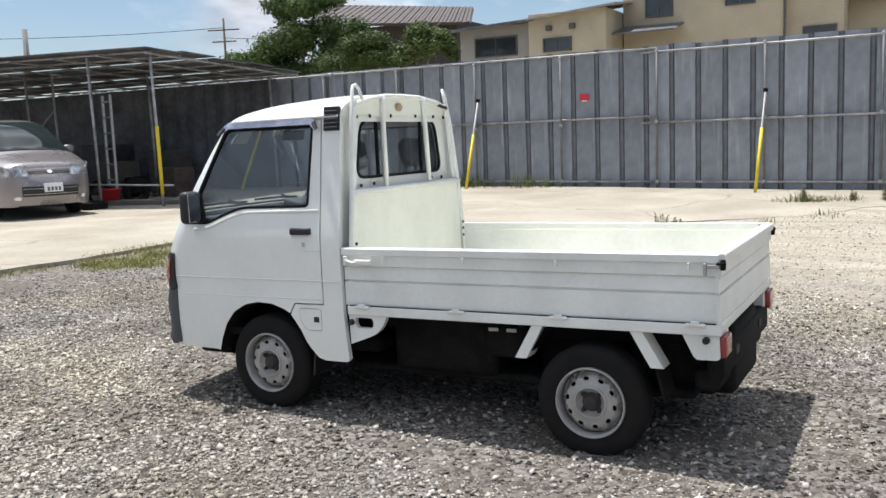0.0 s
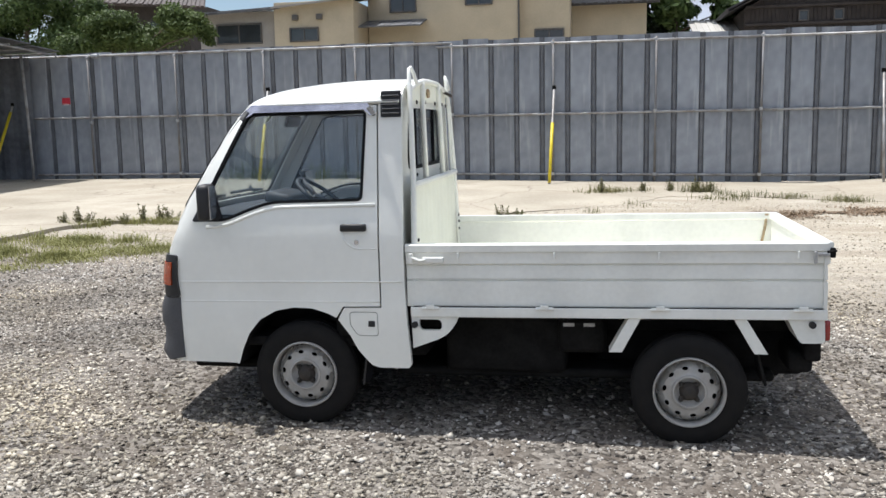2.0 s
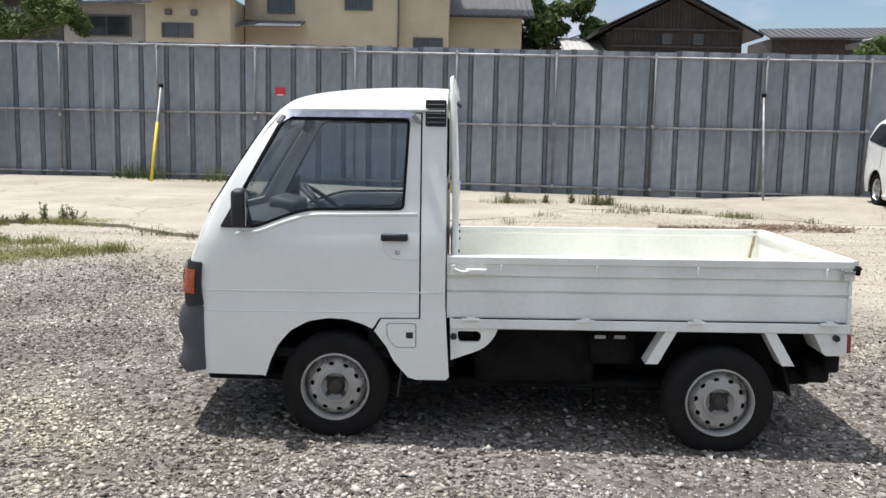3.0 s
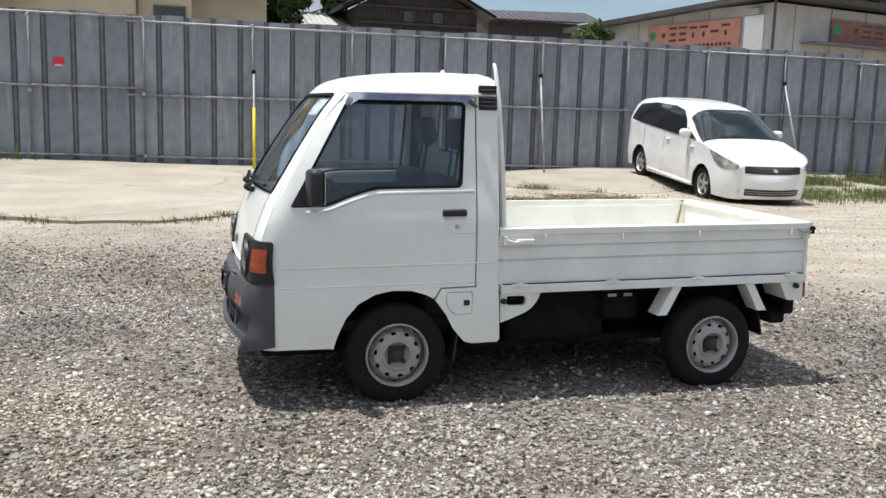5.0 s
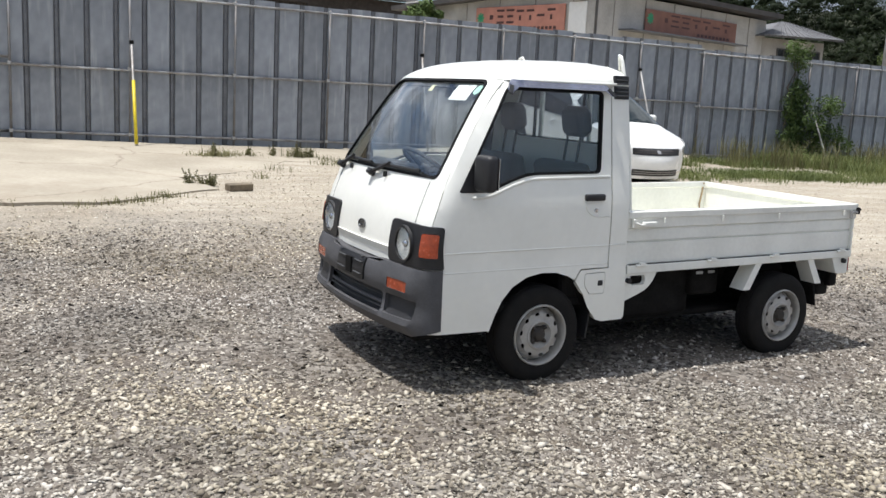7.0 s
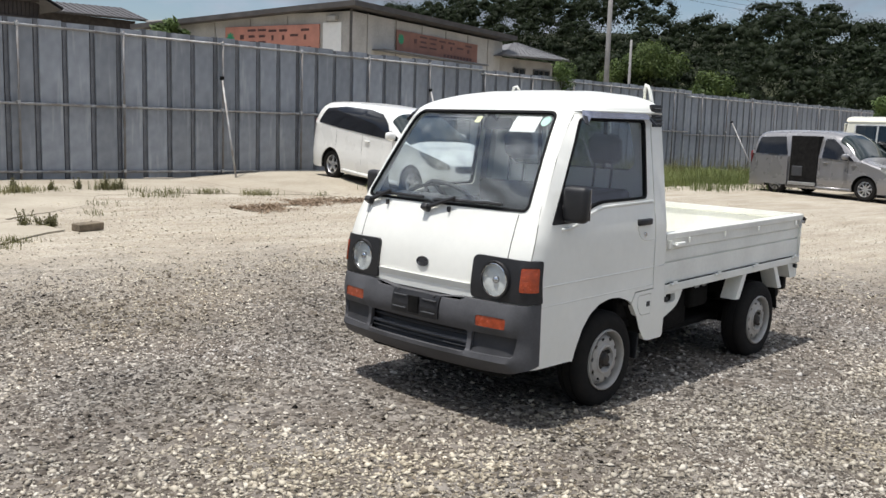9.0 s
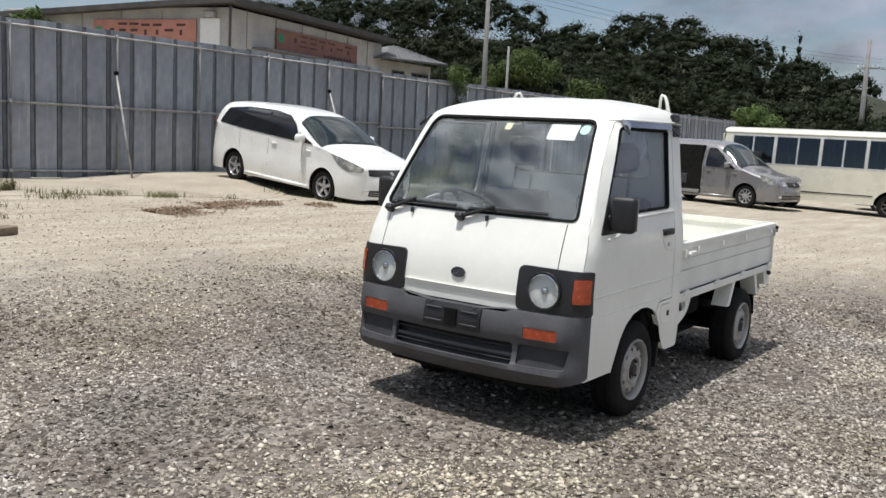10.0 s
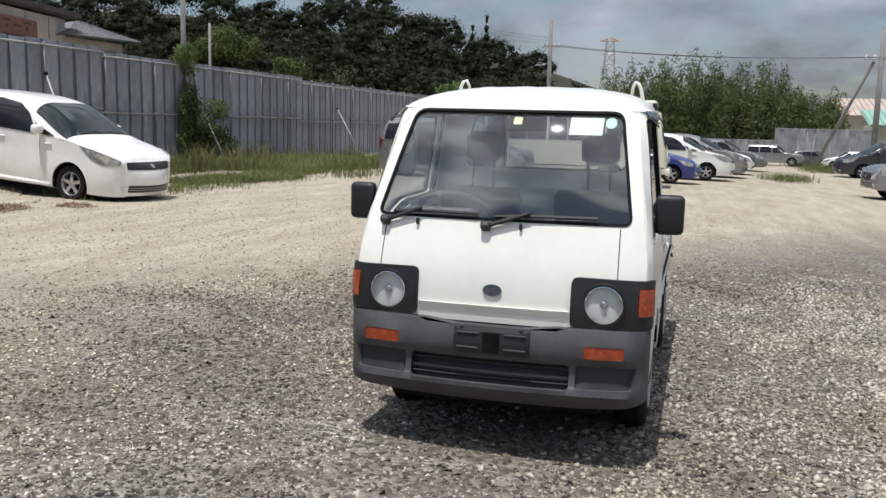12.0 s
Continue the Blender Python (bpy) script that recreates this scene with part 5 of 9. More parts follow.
def sign_board(cx, cy, cz, rot, ln, ht, material, label):
    sb = root("sign_board", pose(cx, cy, cz, 0, 0, rot), label, "sign")
    bm = bmesh.new()
    box(bm, (0, 0, 0), (ln, 0.08, ht), 0.01)
    part("board", bm, material, sb)
    bm = bmesh.new()
    for a in range(4):
        box(bm, (-ln / 2 + 0.42, -0.048, 0.1), (0.12, 0.012, 0.6), 0.004, (0, a * 45, 0))
    part("emblem", bm, M_GREEN, sb, "green star-shaped emblem")
    # each character stands as a block of plain bars
    u, big = -ln / 2 + 0.24 * ln, ht * 0.66
    bm = bmesh.new()
    box(bm, (u - 0.35, -0.05, 0.12), (0.30, 0.012, 0.26), 0.003)
    part("sign_bar", bm, M_INK, sb)
    wd = (ln * 0.72 - 0.3) / 6
    for i in range(6):
        for dz, hh, ww in ((0.36, 0.13, 0.92), (0.0, 0.15, 0.70), (-0.36, 0.13, 0.86)) if i < 2 else ((0.30, 0.14, 0.86), (-0.12, 0.30, 0.24)) if i != 4 else ((0.0, 0.14, 0.86),):
            bm = bmesh.new()
            box(bm, (u + wd * (i + 0.5), -0.05, 0.14 + dz * big), (wd * ww * 0.86, 0.012, big * hh), 0.003)
            part("sign_bar", bm, M_INK, sb)
    for i in range(9):
        bm = bmesh.new()
        box(bm, (ln * 0.06 + i * ln * 0.043, -0.05, -ht / 2 + 0.15), (ln * 0.028, 0.012, 0.17), 0.003)
        part("sign_bar", bm, M_INK, sb)


sign_board(25.56, 40.10, 6.15, -77, 7.0, 1.42, M_SIGN_A, "faded pink sign board with dark bars on the farm building")
sign_board(35.72, 36.62, 6.35, 13, 9.6, 1.2, M_SIGN_B, "brown-red sign board with dark bars on the farm building")
# small house beyond
h = root("house", pose(0, 0, 0), "small pale house with a low hipped tile roof", "house")
M_SLATE = mat("grey_slate_roof", (0.15, 0.15, 0.155), 0.7, var=0.2, scale=3, fine=18)
house_block(h, 43.8, 49.9, 38.6, 44, 6.45, M_GREYWALL)
roof_slab(h, [(42.9, 37.6, 6.50), (50.7, 37.6, 6.65), (48.9, 41.0, 7.85), (47.9, 40.8, 7.85)], 0.08, M_SLATE, 0.3)
roof_slab(h, [(42.9, 37.6, 6.50), (42.9, 44.6, 6.50), (47.9, 40.9, 7.85), (47.8, 40.8, 7.85)], 0.08, M_SLATE)
house_window(h, 45.3, 46.6, 38.6, 5.0, 5.8)
house_window(h, 47.6, 49.5, 38.6, 5.0, 5.8, 2)

# far end of the yard
M_FARFENCE = mat("weathered_corrugated_sheet", (0.30, 0.31, 0.33), 0.6, metal=0.3, var=0.2, scale=2, fine=14)
streak(M_FARFENCE, 0.95, (0.66, 0.66, 0.65))
ff = root("wall_east", pose(55, 0, 0), "weathered grey corrugated fence at the far end of the yard", "fence", kind="structure")
for y0, y1, z1, name in ((-11.0, -5.2, 1.72, "fence_panel"), (-5.2, 9.0, 0.95, "low_fence_panel")):
    bm = bmesh.new()
    n = int((y1 - y0) / 0.12)
    rws = [[bm.verts.new((0.025 * (-1) ** (i // 2), y0 + (y1 - y0) * i / n, z)) for z in (-0.6, z1)] for i in range(n + 1)]
    for a, b in zip(rws, rws[1:]):
        bm.faces.new((a[0], b[0], b[1], a[1]))
    box(bm, (0.03, (y0 + y1) / 2, z1), (0.09, y1 - y0, 0.08), 0.01)
    part(name, bm, M_FARFENCE, ff)
h = root("warehouse", pose(95, -22, 0), "far low warehouse with a pale pink and green roof", "building")
bm = bmesh.new()
box(bm, (0, -2, 1.6), (12, 21, 3.2), 0.05)
part("wall", bm, M_PALE, h)
roof_slab(h, [(-7, -13, 3.1), (-7, 8.9, 3.2), (0, 8.9, 5.0), (0, -13, 4.9)], 0.1, mat("pale_pink_roof", (0.46, 0.38, 0.33), 0.7, var=0.1, scale=0.5), 0.5)
h = root("warehouse", pose(78, -19.5, 0), "far shed with a pale green metal roof", "building")
bm = bmesh.new()
box(bm, (0, 0, 1.1), (8, 10, 2.2), 0.05)
part("wall", bm, M_PALE, h)
roof_slab(h, [(-5, -6, 2.2), (-5, 6, 2.2), (0, 6, 3.5), (0, -6, 3.5)], 0.1, mat("pale_green_roof", (0.25, 0.42, 0.36), 0.6, var=0.1, scale=0.5), 0.5)

# ---- poles, wires and the pylon ----
M_CONC = mat("concrete_pole", (0.235, 0.23, 0.225), 0.85, var=0.12, scale=3, fine=30)
M_WIRE = mat("wire", (0.05, 0.05, 0.055), 0.6, var=0.1)


def utility_pole(x, y, top, r, label, arms=((0.5, 1.4), (1.1, 1.0)), rot=0, base=None):
    z0 = ground_z(x, y) if base is None else base
    ob = root("utility_pole", pose(x, y, z0, 0, 0, rot), label, "pole")
    bm = bmesh.new()
    tube(bm, [(0, 0, -0.3), (0, 0, (top - z0) * 0.5), (0, 0, top - z0)], [r, r * 0.85, r * 0.65], 10)
    # distant poles take the dark bark material, their backlit shade put into colour
    part("pole", bm, M_BARK if label.startswith("distant") else M_CONC, ob, smooth=60)
    for dz, ln in arms:
        bm = bmesh.new()
        box(bm, (0, -0.12, top - z0 - dz), (ln, 0.09, 0.09), 0.01)
        arm = part("cross_arm", bm, M_BARK if label.startswith("distant") else M_STEEL, ob)
        for k in (-0.45, -0.2, 0.2, 0.45):
            bm = bmesh.new()
            lathe(bm, [(0.0, 0.20), (0.035, 0.18), (0.05, 0.10), (0.03, 0.06), (0.03, 0.0)], 8, "z")
            bmesh.ops.translate(bm, verts=bm.verts, vec=(ln * k, -0.12, top - z0 - dz + 0.04))
            part("insulator", bm, M_PAPER, arm)
    return ob


utility_pole(50, 33.8, 13.5, 0.22, "tall grey concrete utility pole in front of the woods")
utility_pole(47.5, 30.3, 7.6, 0.12, "short grey pole with a lamp in front of the woods", ())
utility_pole(60, 10.1, 9.1, 0.20, "grey utility pole at the edge of the woods", ((1.9, 1.4),), 80)
utility_pole(45, -9.3, 6.9, 0.16, "grey utility pole at the end of the yard", ((1.6, 1.6),), 80)
utility_pole(-46.9, 51.3, 11.7, 0.12, "distant utility pole with cross arms", ((0.9, 2.6), (1.8, 2.0)), 20)
utility_pole(-23.7, 15.4, 5.6, 0.13, "pale post behind the open shed", ())
bm = bmesh.new()
tube(bm, [(45.3, -9.0, 5.2), (48.5, -6.9, ground_z(48, -7))], 0.09, 8)
tagged(part("pole_strut", bm, M_CONC, smooth=60), "slanting concrete strut beside the utility pole", "pole")


def wire(a, b, sag, r=0.012):
    a, b = Vector(a), Vector(b)
    bm = bmesh.new()
    tube(bm, [a.lerp(b, t) - Vector((0, 0, sag * 4 * t * (1 - t))) for t in (i / 12 for i in range(13))], r, 5)
    tagged(part("overhead_wire", bm, M_WIRE, smooth=60), "thin dark overhead wire between poles", "wire", "overhead wires")


for dy, dz in ((-0.5, 0), (0.0, 0.0), (0.5, 0.0)):
    wire((60, 10.1 + dy, 7.3 + dz), (45, -9.3 + dy, 5.4 + dz), 0.35)
    wire((45, -9.3 + dy, 5.4 + dz), (40, -34 + dy, 5.0 + dz), 0.4)
for k in range(3):
    wire((50, 33.8, 12.6 - 0.4 * k), (120, 20, 13.5 - 0.4 * k), 0.8)
wire((-46.9, 51.3, 11.0), (-75, 20, 11.0), 1.0, 0.025)
wire((-46.9, 51.3, 10.2), (-10, 90, 12.0), 1.0, 0.025)
py = root("pylon", pose(250, 25.3, 0), "distant steel lattice pylon with a red and white top", "pylon")
bm = bmesh.new()
for sx in (-1, 1):
    for sy in (-1, 1):
        tube(bm, [(sx * 4, sy * 4, 0), (sx * 1.6, sy * 1.6, 16), (sx * 0.9, sy * 0.9, 25.8)], 0.16, 4)
for z in range(1, 25, 3):
    w = 4 - 0.15 * z if z < 16 else 1.6 - 0.07 * (z - 16)
    for sx in (-1, 1):
        tube(bm, [(sx * w, -w, z), (sx * w * 0.9, w * 0.9, z + 3)], 0.09, 4)
        tube(bm, [(sx * w, w, z), (sx * w * 0.9, -w * 0.9, z + 3)], 0.09, 4)
part("mast", bm, M_STEEL, py)
for z, ln in ((18, 5.0), (21.5, 4.2), (25, 5.6)):
    bm = bmesh.new()
    tube(bm, [(0, -ln / 2, z), (0, 0, z + 0.8), (0, ln / 2, z)], 0.16, 4)
    tube(bm, [(0, -ln / 2, z), (0, ln / 2, z)], 0.16, 4)
    # the top arm's red is paled, distance haze put into its colour
    part("cross_arm", bm, mat("hazed_red_steel", (0.42, 0.27, 0.19), 0.6, var=0.1) if z > 24 else M_STEEL, py)

# ---- the small white truck: nose towards -x, near side towards -y ----
truck = root("pickup_truck", pose(0, 0, 0, 0, -0.6, 0), "small white cab-over pickup truck with a low drop-side bed", "truck")
XF = table([(0.36, -1.70), (0.70, -1.716), (0.80, -1.716), (0.87, -1.706), (0.94, -1.692), (1.02, -1.665), (1.14, -1.618), (1.20, -1.594), (1.385, -1.488), (1.584, -1.352), (1.665, -1.276)])
HW = table([(0.36, 0.684), (0.50, 0.693), (0.70, 0.695), (1.0, 0.693), (1.14, 0.677), (1.66, 0.612)])
CR = table([(0.3, 0.085), (1.0, 0.085), (1.2, 0.11), (1.66, 0.12)])
BOW = table([(0.30, 0.035), (1.10, 0.035), (1.25, 0.052), (1.40, 0.064), (1.66, 0.070)])
REAR, ROOF_Z = -0.408, 1.66


def nose_x(y, z):
    """The cab's front surface over y and z."""
    w, r = HW(z), CR(z)
    x = XF(z) + BOW(z) * (min(abs(y), w - r) / 0.6) ** 2
    d = abs(y) - (w - r)
    if d > 0:
        x += r - math.sqrt(max(0, r * r - d * d))
    return x


def side_y(x, z):
    """Half the cab's width over x and z."""
    w, r = HW(z), CR(z)
    d = XF(z) + BOW(z) * ((w - r) / 0.6) ** 2 + r - x
    y = w - r + math.sqrt(max(0, r * r - d * d)) if d > 0 else w
    step = 0.004 if z < 0.688 else 0.0
    return y + step


def front_surf(off=0.0):
    def f(y, z, d):
        dx = (nose_x(y, z + 0.01) - nose_x(y, z - 0.01)) / 0.02
        dy = (nose_x(y + 0.004, z) - nose_x(y - 0.004, z)) / 0.008
        n = Vector((-1, dy, dx)).normalized()
        return Vector((nose_x(y, z), y, z)) + n * (off - d)
    return f


def side_surf(s, off=0.0):
    def f(x, z, d):
        y = side_y(x, z)
        dx = (side_y(x + 0.004, z) - side_y(x - 0.004, z)) / 0.008
        n = Vector((-dx, 1, -(side_y(x, z + 0.012) - side_y(x, z - 0.012)) / 0.024)).normalized()
        p = Vector((x, y, z)) + n * (off - d)
        return Vector((p.x, s * p.y, p.z))
    return f


def seam_x(z):
    return XF(z) + BOW(z) * ((HW(z) - CR(z)) / 0.6) ** 2 + 0.293 * CR(z)


ARCH = [(-1.285, 0.362), (-1.260, 0.44), (-1.220, 0.525), (-1.158, 0.596), (-1.07, 0.643), (-0.975, 0.660), (-0.88, 0.655), (-0.80, 0.630), (-0.735, 0.585), (-0.69, 0.520), (-0.655, 0.450), (-0.625, 0.41)]
DOOR_WIN = [(-1.200, 1.624), (-0.585, 1.620), (-0.610, 1.186), (-1.068, 1.181), (-1.178, 1.150), (-1.319, 1.095), (-1.492, 1.095)]
SHIELD = [(-0.506, 1.650), (0.506, 1.650), (0.592, 1.156), (-0.592, 1.156)]


def truck_cab():
    # nose and screen surround
    zs = [0.70 + i * (ROOF_Z - 0.70) / 24 for i in range(25)]
    edge = [(HW(z) - 0.293 * CR(z), z) for z in zs]
    outline = [(-y, z) for y, z in edge] + edge[::-1]
    hole = rounded(SHIELD, [0.05, 0.05, 0.04, 0.04])
    bm = bmesh.new()
    sheet(bm, outline, front_surf(), [hole], 0.05, 0.02)
    body = part("nose_panel", bm, M_WHITE, truck, smooth=40)
    bm = bmesh.new()
    sheet(bm, grown(hole, -0.004), front_surf(-0.006), step=0.08, thick=0.005)
    ws = part("windscreen", bm, M_GLASS, truck, smooth=50)
    ws.visible_shadow = False
    bm = bmesh.new()
    sheet(bm, grown(hole, 0.005), front_surf(0.005), [grown(hole, -0.007)], 0.05, 0.014)
    part("windscreen_seal", bm, M_SEAL, ws, smooth=60)
    # stickers on the screen
    bm = bmesh.new()
    sheet(bm, [(-0.42, 1.635), (-0.265, 1.635), (-0.265, 1.553), (-0.42, 1.553)], front_surf(-0.013), step=0.06, thick=0.001)
    part("paper_sheet", bm, M_PAPER, ws, "white paper sheet behind the screen")
    bm = bmesh.new()
    sheet(bm, [(-0.455 + 0.026 * math.cos(a), 1.612 + 0.026 * math.sin(a)) for a in (i * math.pi / 10 for i in range(20))], front_surf(-0.013), step=0.06, thick=0.001)
    part("round_sticker", bm, mat("pale_green_sticker", (0.45, 0.72, 0.60), 0.5, var=0.05), ws, "round pale green sticker")
    bm = bmesh.new()
    sheet(bm, [(-0.035, 1.632), (0.005, 1.632), (0.005, 1.597), (-0.035, 1.597)], front_surf(-0.013), step=0.06, thick=0.001)
    part("square_sticker", bm, mat("pale_yellow_sticker", (0.75, 0.74, 0.45), 0.5, var=0.05), ws, "small pale yellow sticker")
    # roof
    bm = bmesh.new()
    rz = table([(0.0, 0.0), (0.05, 0.048), (0.12, 0.078), (0.26, 0.104), (0.50, 0.121), (0.70, 0.125), (0.90, 0.119)])
    nx, ny, rows = 30, 28, []
    for i in range(nx + 1):
        row = []
        for j in range(ny + 1):
            w = HW(ROOF_Z)
            t = -1 + 2 * j / ny
            y = w * math.sin(t * math.pi / 2)
            x0 = nose_x(y * 0.99, ROOF_Z)
            x = x0 + (REAR - x0) * (i / nx) ** 1.35
            k = max(0.0, 1 - abs(y / w) ** 3.2) ** 0.5
            z = ROOF_Z + rz(x - x0) * k
            if abs(y) < 0.36 and x > -1.0:
                z += 0.003 * math.sin(min(1, (x + 1.0) * 6) * 1.57) * (1 if abs((abs(y) * 9) % 1 - 0.5) < 0.25 else 0)
            row.append(bm.verts.new((x, y, z)))
        rows.append(row)
    for a, b in zip(rows, rows[1:]):
        for j in range(ny):
            bm.faces.new((a[j], b[j], b[j + 1], a[j + 1]))
    low = [bm.verts.new((v.co.x, v.co.y * 0.985, ROOF_Z - 0.03)) for v in rows[-1]]
    for j in range(ny):
        bm.faces.new((rows[-1][j], low[j], low[j + 1], rows[-1][j + 1]))
    bmesh.ops.recalc_face_normals(bm, faces=bm.faces)
    part("roof", bm, M_WHITE, truck, smooth=40)
    # drip rail
    for s in (-1, 1):
        bm = bmesh.new()
        pts = [(x, s * (side_y(x, ROOF_Z) + (0.007 if x > -1.1 else 0.0)), ROOF_Z + 0.002) for x in (-1.12, -1.0, -0.8, -0.6, -0.42)]
        tube(bm, pts, 0.009, 6)
        part("drip_rail", bm, M_WHITE, truck, smooth=60)
    # sides
    for s in (-1, 1):
        zz = [0.375 + i * (1.10 - 0.375) / 14 for i in range(15)]
        pill = [(seam_x(z), z) for z in (1.10, 1.2, 1.3, 1.4, 1.5, 1.58, 1.62, ROOF_Z)]
        front_low = [(seam_x(z), z) for z in zz]
        # door, with the window cut out
        door_out = [(-0.534, 1.646), (-0.534, 0.668), (-0.722, 0.666), (-0.759, 0.609)] + ARCH[7::-1] + [(-1.30, 0.368)] + [(x + 0.003, z) for x, z in front_low] + [(-1.245, 1.646)]
        win = rounded(DOOR_WIN, [0.03, 0.03, 0.03, 0.1, 0.1, 0.03, 0.012])
        bm = bmesh.new()
        sheet(bm, door_out, side_surf(s), [win], 0.05, 0.03)
        bmesh.ops.recalc_face_normals(bm, faces=bm.faces)
        door = part("door", bm, M_WHITE, truck, smooth=35)
        # screen pillar
        pillar = [(x, z) for x, z in pill] + [(-1.12, ROOF_Z), (-1.12, 1.649), (-1.248, 1.649)] + [(seam_x(1.10) + 0.004, 1.10)]
        bm = bmesh.new()
        sheet(bm, pillar, side_surf(s, -0.001), step=0.05, thick=0.03)
        bmesh.ops.recalc_face_normals(bm, faces=bm.faces)
        part("screen_pillar", bm, M_WHITE, truck, smooth=40)
        # rear quarter and roof side
        quarter = [(-1.12, ROOF_Z), (-1.12, 1.650), (-0.526, 1.650), (-0.526, 0.661), (-0.717, 0.658), (-0.750, 0.600), (-0.69, 0.520), (-0.655, 0.450), (-0.625, 0.412), (-0.585, 0.368), (-0.545, 0.356), (-0.40, 0.356), (-0.386, 0.372), (-0.400, 0.60), (REAR, 0.75), (REAR, ROOF_Z)]
        lid = rounded([(-0.690, 0.640), (-0.546, 0.640), (-0.546, 0.518), (-0.650, 0.518), (-0.690, 0.572)], 0.018)
        bm = bmesh.new()
        sheet(bm, quarter, side_surf(s), [lid] if s < 0 else [], 0.05, 0.03)
        bmesh.ops.recalc_face_normals(bm, faces=bm.faces)
        q = part("rear_quarter_panel", bm, M_WHITE, truck, smooth=40)
        if s < 0:
            bm = bmesh.new()
            sheet(bm, grown(lid, -0.0035), side_surf(s, 0.001), step=0.05, thick=0.01)
            fl = part("fuel_flap", bm, M_WHITE, q)
            bm = bmesh.new()
            box(bm, (-0.579, -0.697, 0.580), (0.034, 0.012, 0.030), 0.003)
            part("flap_catch", bm, M_BLACK, fl, "black catch")
            bm = bmesh.new()
            sheet(bm, grown(lid, 0.002), side_surf(s, -0.012), step=0.06, thick=0.004)
            part("flap_recess", bm, M_UNDER, q)
        # dark gap behind the shut lines
        bm = bmesh.new()
        sheet(bm, [(-0.50, 1.655), (-0.50, 0.67), (-0.56, 0.67), (-0.56, 1.655)], side_surf(s, -0.032), step=0.1, thick=0.004)
        sheet(bm, [(-0.50, 0.70), (-0.50, 0.64), (-0.70, 0.635), (-0.745, 0.575), (-0.80, 0.60), (-0.75, 0.70)], side_surf(s, -0.032), step=0.1, thick=0.004)
        part("door_jamb", bm, M_UNDER, truck)
        # belt crease and lower crease
        bm = bmesh.new()
        for z, x1 in ((0.790, -0.42), (0.690, -0.535)):
            n = 16
            for x_a, x_b in ((seam_x(z) + 0.02, x1),):
                pts = [(x_a + (x_b - x_a) * i / n, z) for i in range(n + 1)]
                tube(bm, [side_surf(s, 0.0005)(x, zz_, 0) for x, zz_ in pts], 0.004, 6)
        part("body_crease", bm, M_WHITE, door, smooth=80)
        # raised belt edge under the window
        bm = bmesh.new()
        belt = [(-0.545, 1.166), (-1.06, 1.160), (-1.175, 1.128), (-1.319, 1.072), (-1.42, 1.066)]
        tube(bm, [side_surf(s, -0.004)(x, z, 0) for x, z in rounded(belt, [0, 0.12, 0.1, 0.1, 0])], 0.011, 8)
        part("window_ledge", bm, M_WHITE, door, smooth=80)
        # seal, glass, quarter light
        bm = bmesh.new()
        sheet(bm, grown(win, 0.002), side_surf(s, 0.003), [grown(win, -0.012)], 0.05, 0.022)
        part("window_seal", bm, M_SEAL, door, smooth=60)
        bm = bmesh.new()
        sheet(bm, grown(win, -0.010), side_surf(s, -0.010), step=0.09, thick=0.004)
        g = part("door_glass", bm, M_SIDEGLASS, door, smooth=60)
        g.visible_shadow = False
        bm = bmesh.new()
        sheet(bm, [(-1.495, 1.098), (-1.350, 1.098), (-1.345, 1.125), (-1.385, 1.285), (-1.395, 1.275)], side_surf(s, 0.004), step=0.06, thick=0.02)
        part("mirror_base", bm, M_BLACK, door, smooth=60)
        # visor over the window
        bm = bmesh.new()
        v_out = [(-1.212, 1.600), (-1.172, 1.662), (-0.580, 1.662), (-0.535, 1.600), (-0.556, 1.594), (-0.592, 1.622), (-1.150, 1.622), (-1.196, 1.586)]

        def visor(x, z, d, s=s):
            p = side_surf(s, 0.010 + 0.45 * max(0, 1.66 - z))(max(x, -1.205), z, d) + Vector((min(0, x + 1.205), 0, 0))
            return p
        sheet(bm, v_out, visor, step=0.04, thick=0.003)
        part("window_visor", bm, mat("mirrored_visor", (0.30, 0.31, 0.37), 0.16, metal=0.85, var=0.2, scale=9), door, "shiny mirrored rain visor over the window", smooth=50)
        for clip in ([(-1.214, 1.586), (-1.190, 1.626), (-1.174, 1.622), (-1.200, 1.578)], [(-0.560, 1.640), (-0.527, 1.596), (-0.541, 1.588), (-0.577, 1.628)]):
            bm = bmesh.new()
            sheet(bm, clip, lambda x, z, d: visor(x, z, d - 0.004), step=0.05, thick=0.008)
            part("visor_clip", bm, M_BLACK, door)
        # door handle in its recess
        bm = bmesh.new()
        sheet(bm, rounded([(-0.72, 1.075), (-0.535, 1.075), (-0.535, 0.955), (-0.650, 0.955), (-0.700, 0.985), (-0.72, 1.03)], 0.02), side_surf(s, 0.0015), step=0.05, thick=0.004)
        h0 = part("handle_recess", bm, M_WHITE, door, smooth=60)
        bm = bmesh.new()
        tube(bm, [side_surf(s, 0.0)(x, z, 0) for x, z in rounded([(-0.712, 1.035), (-0.700, 0.985), (-0.650, 0.952), (-0.540, 0.952)], [0, 0.05, 0.05, 0])], 0.0042, 6)
        part("recess_edge", bm, M_WHITE, h0, smooth=80)
        bm = bmesh.new()
        y = s * 0.697
        box(bm, (-0.654, y, 1.057), (0.130, 0.030, 0.036), 0.008)
        part("handle", bm, M_BLACK, h0, "black pull handle", smooth=40)
        bm = bmesh.new()
        lathe(bm, [(0.0, s * 0.004), (0.011, s * 0.004), (0.013, 0)], 14)
        bmesh.ops.translate(bm, verts=bm.verts, vec=(-0.640, y, 0.985))
        part("lock", bm, M_CHROME, h0, smooth=40)
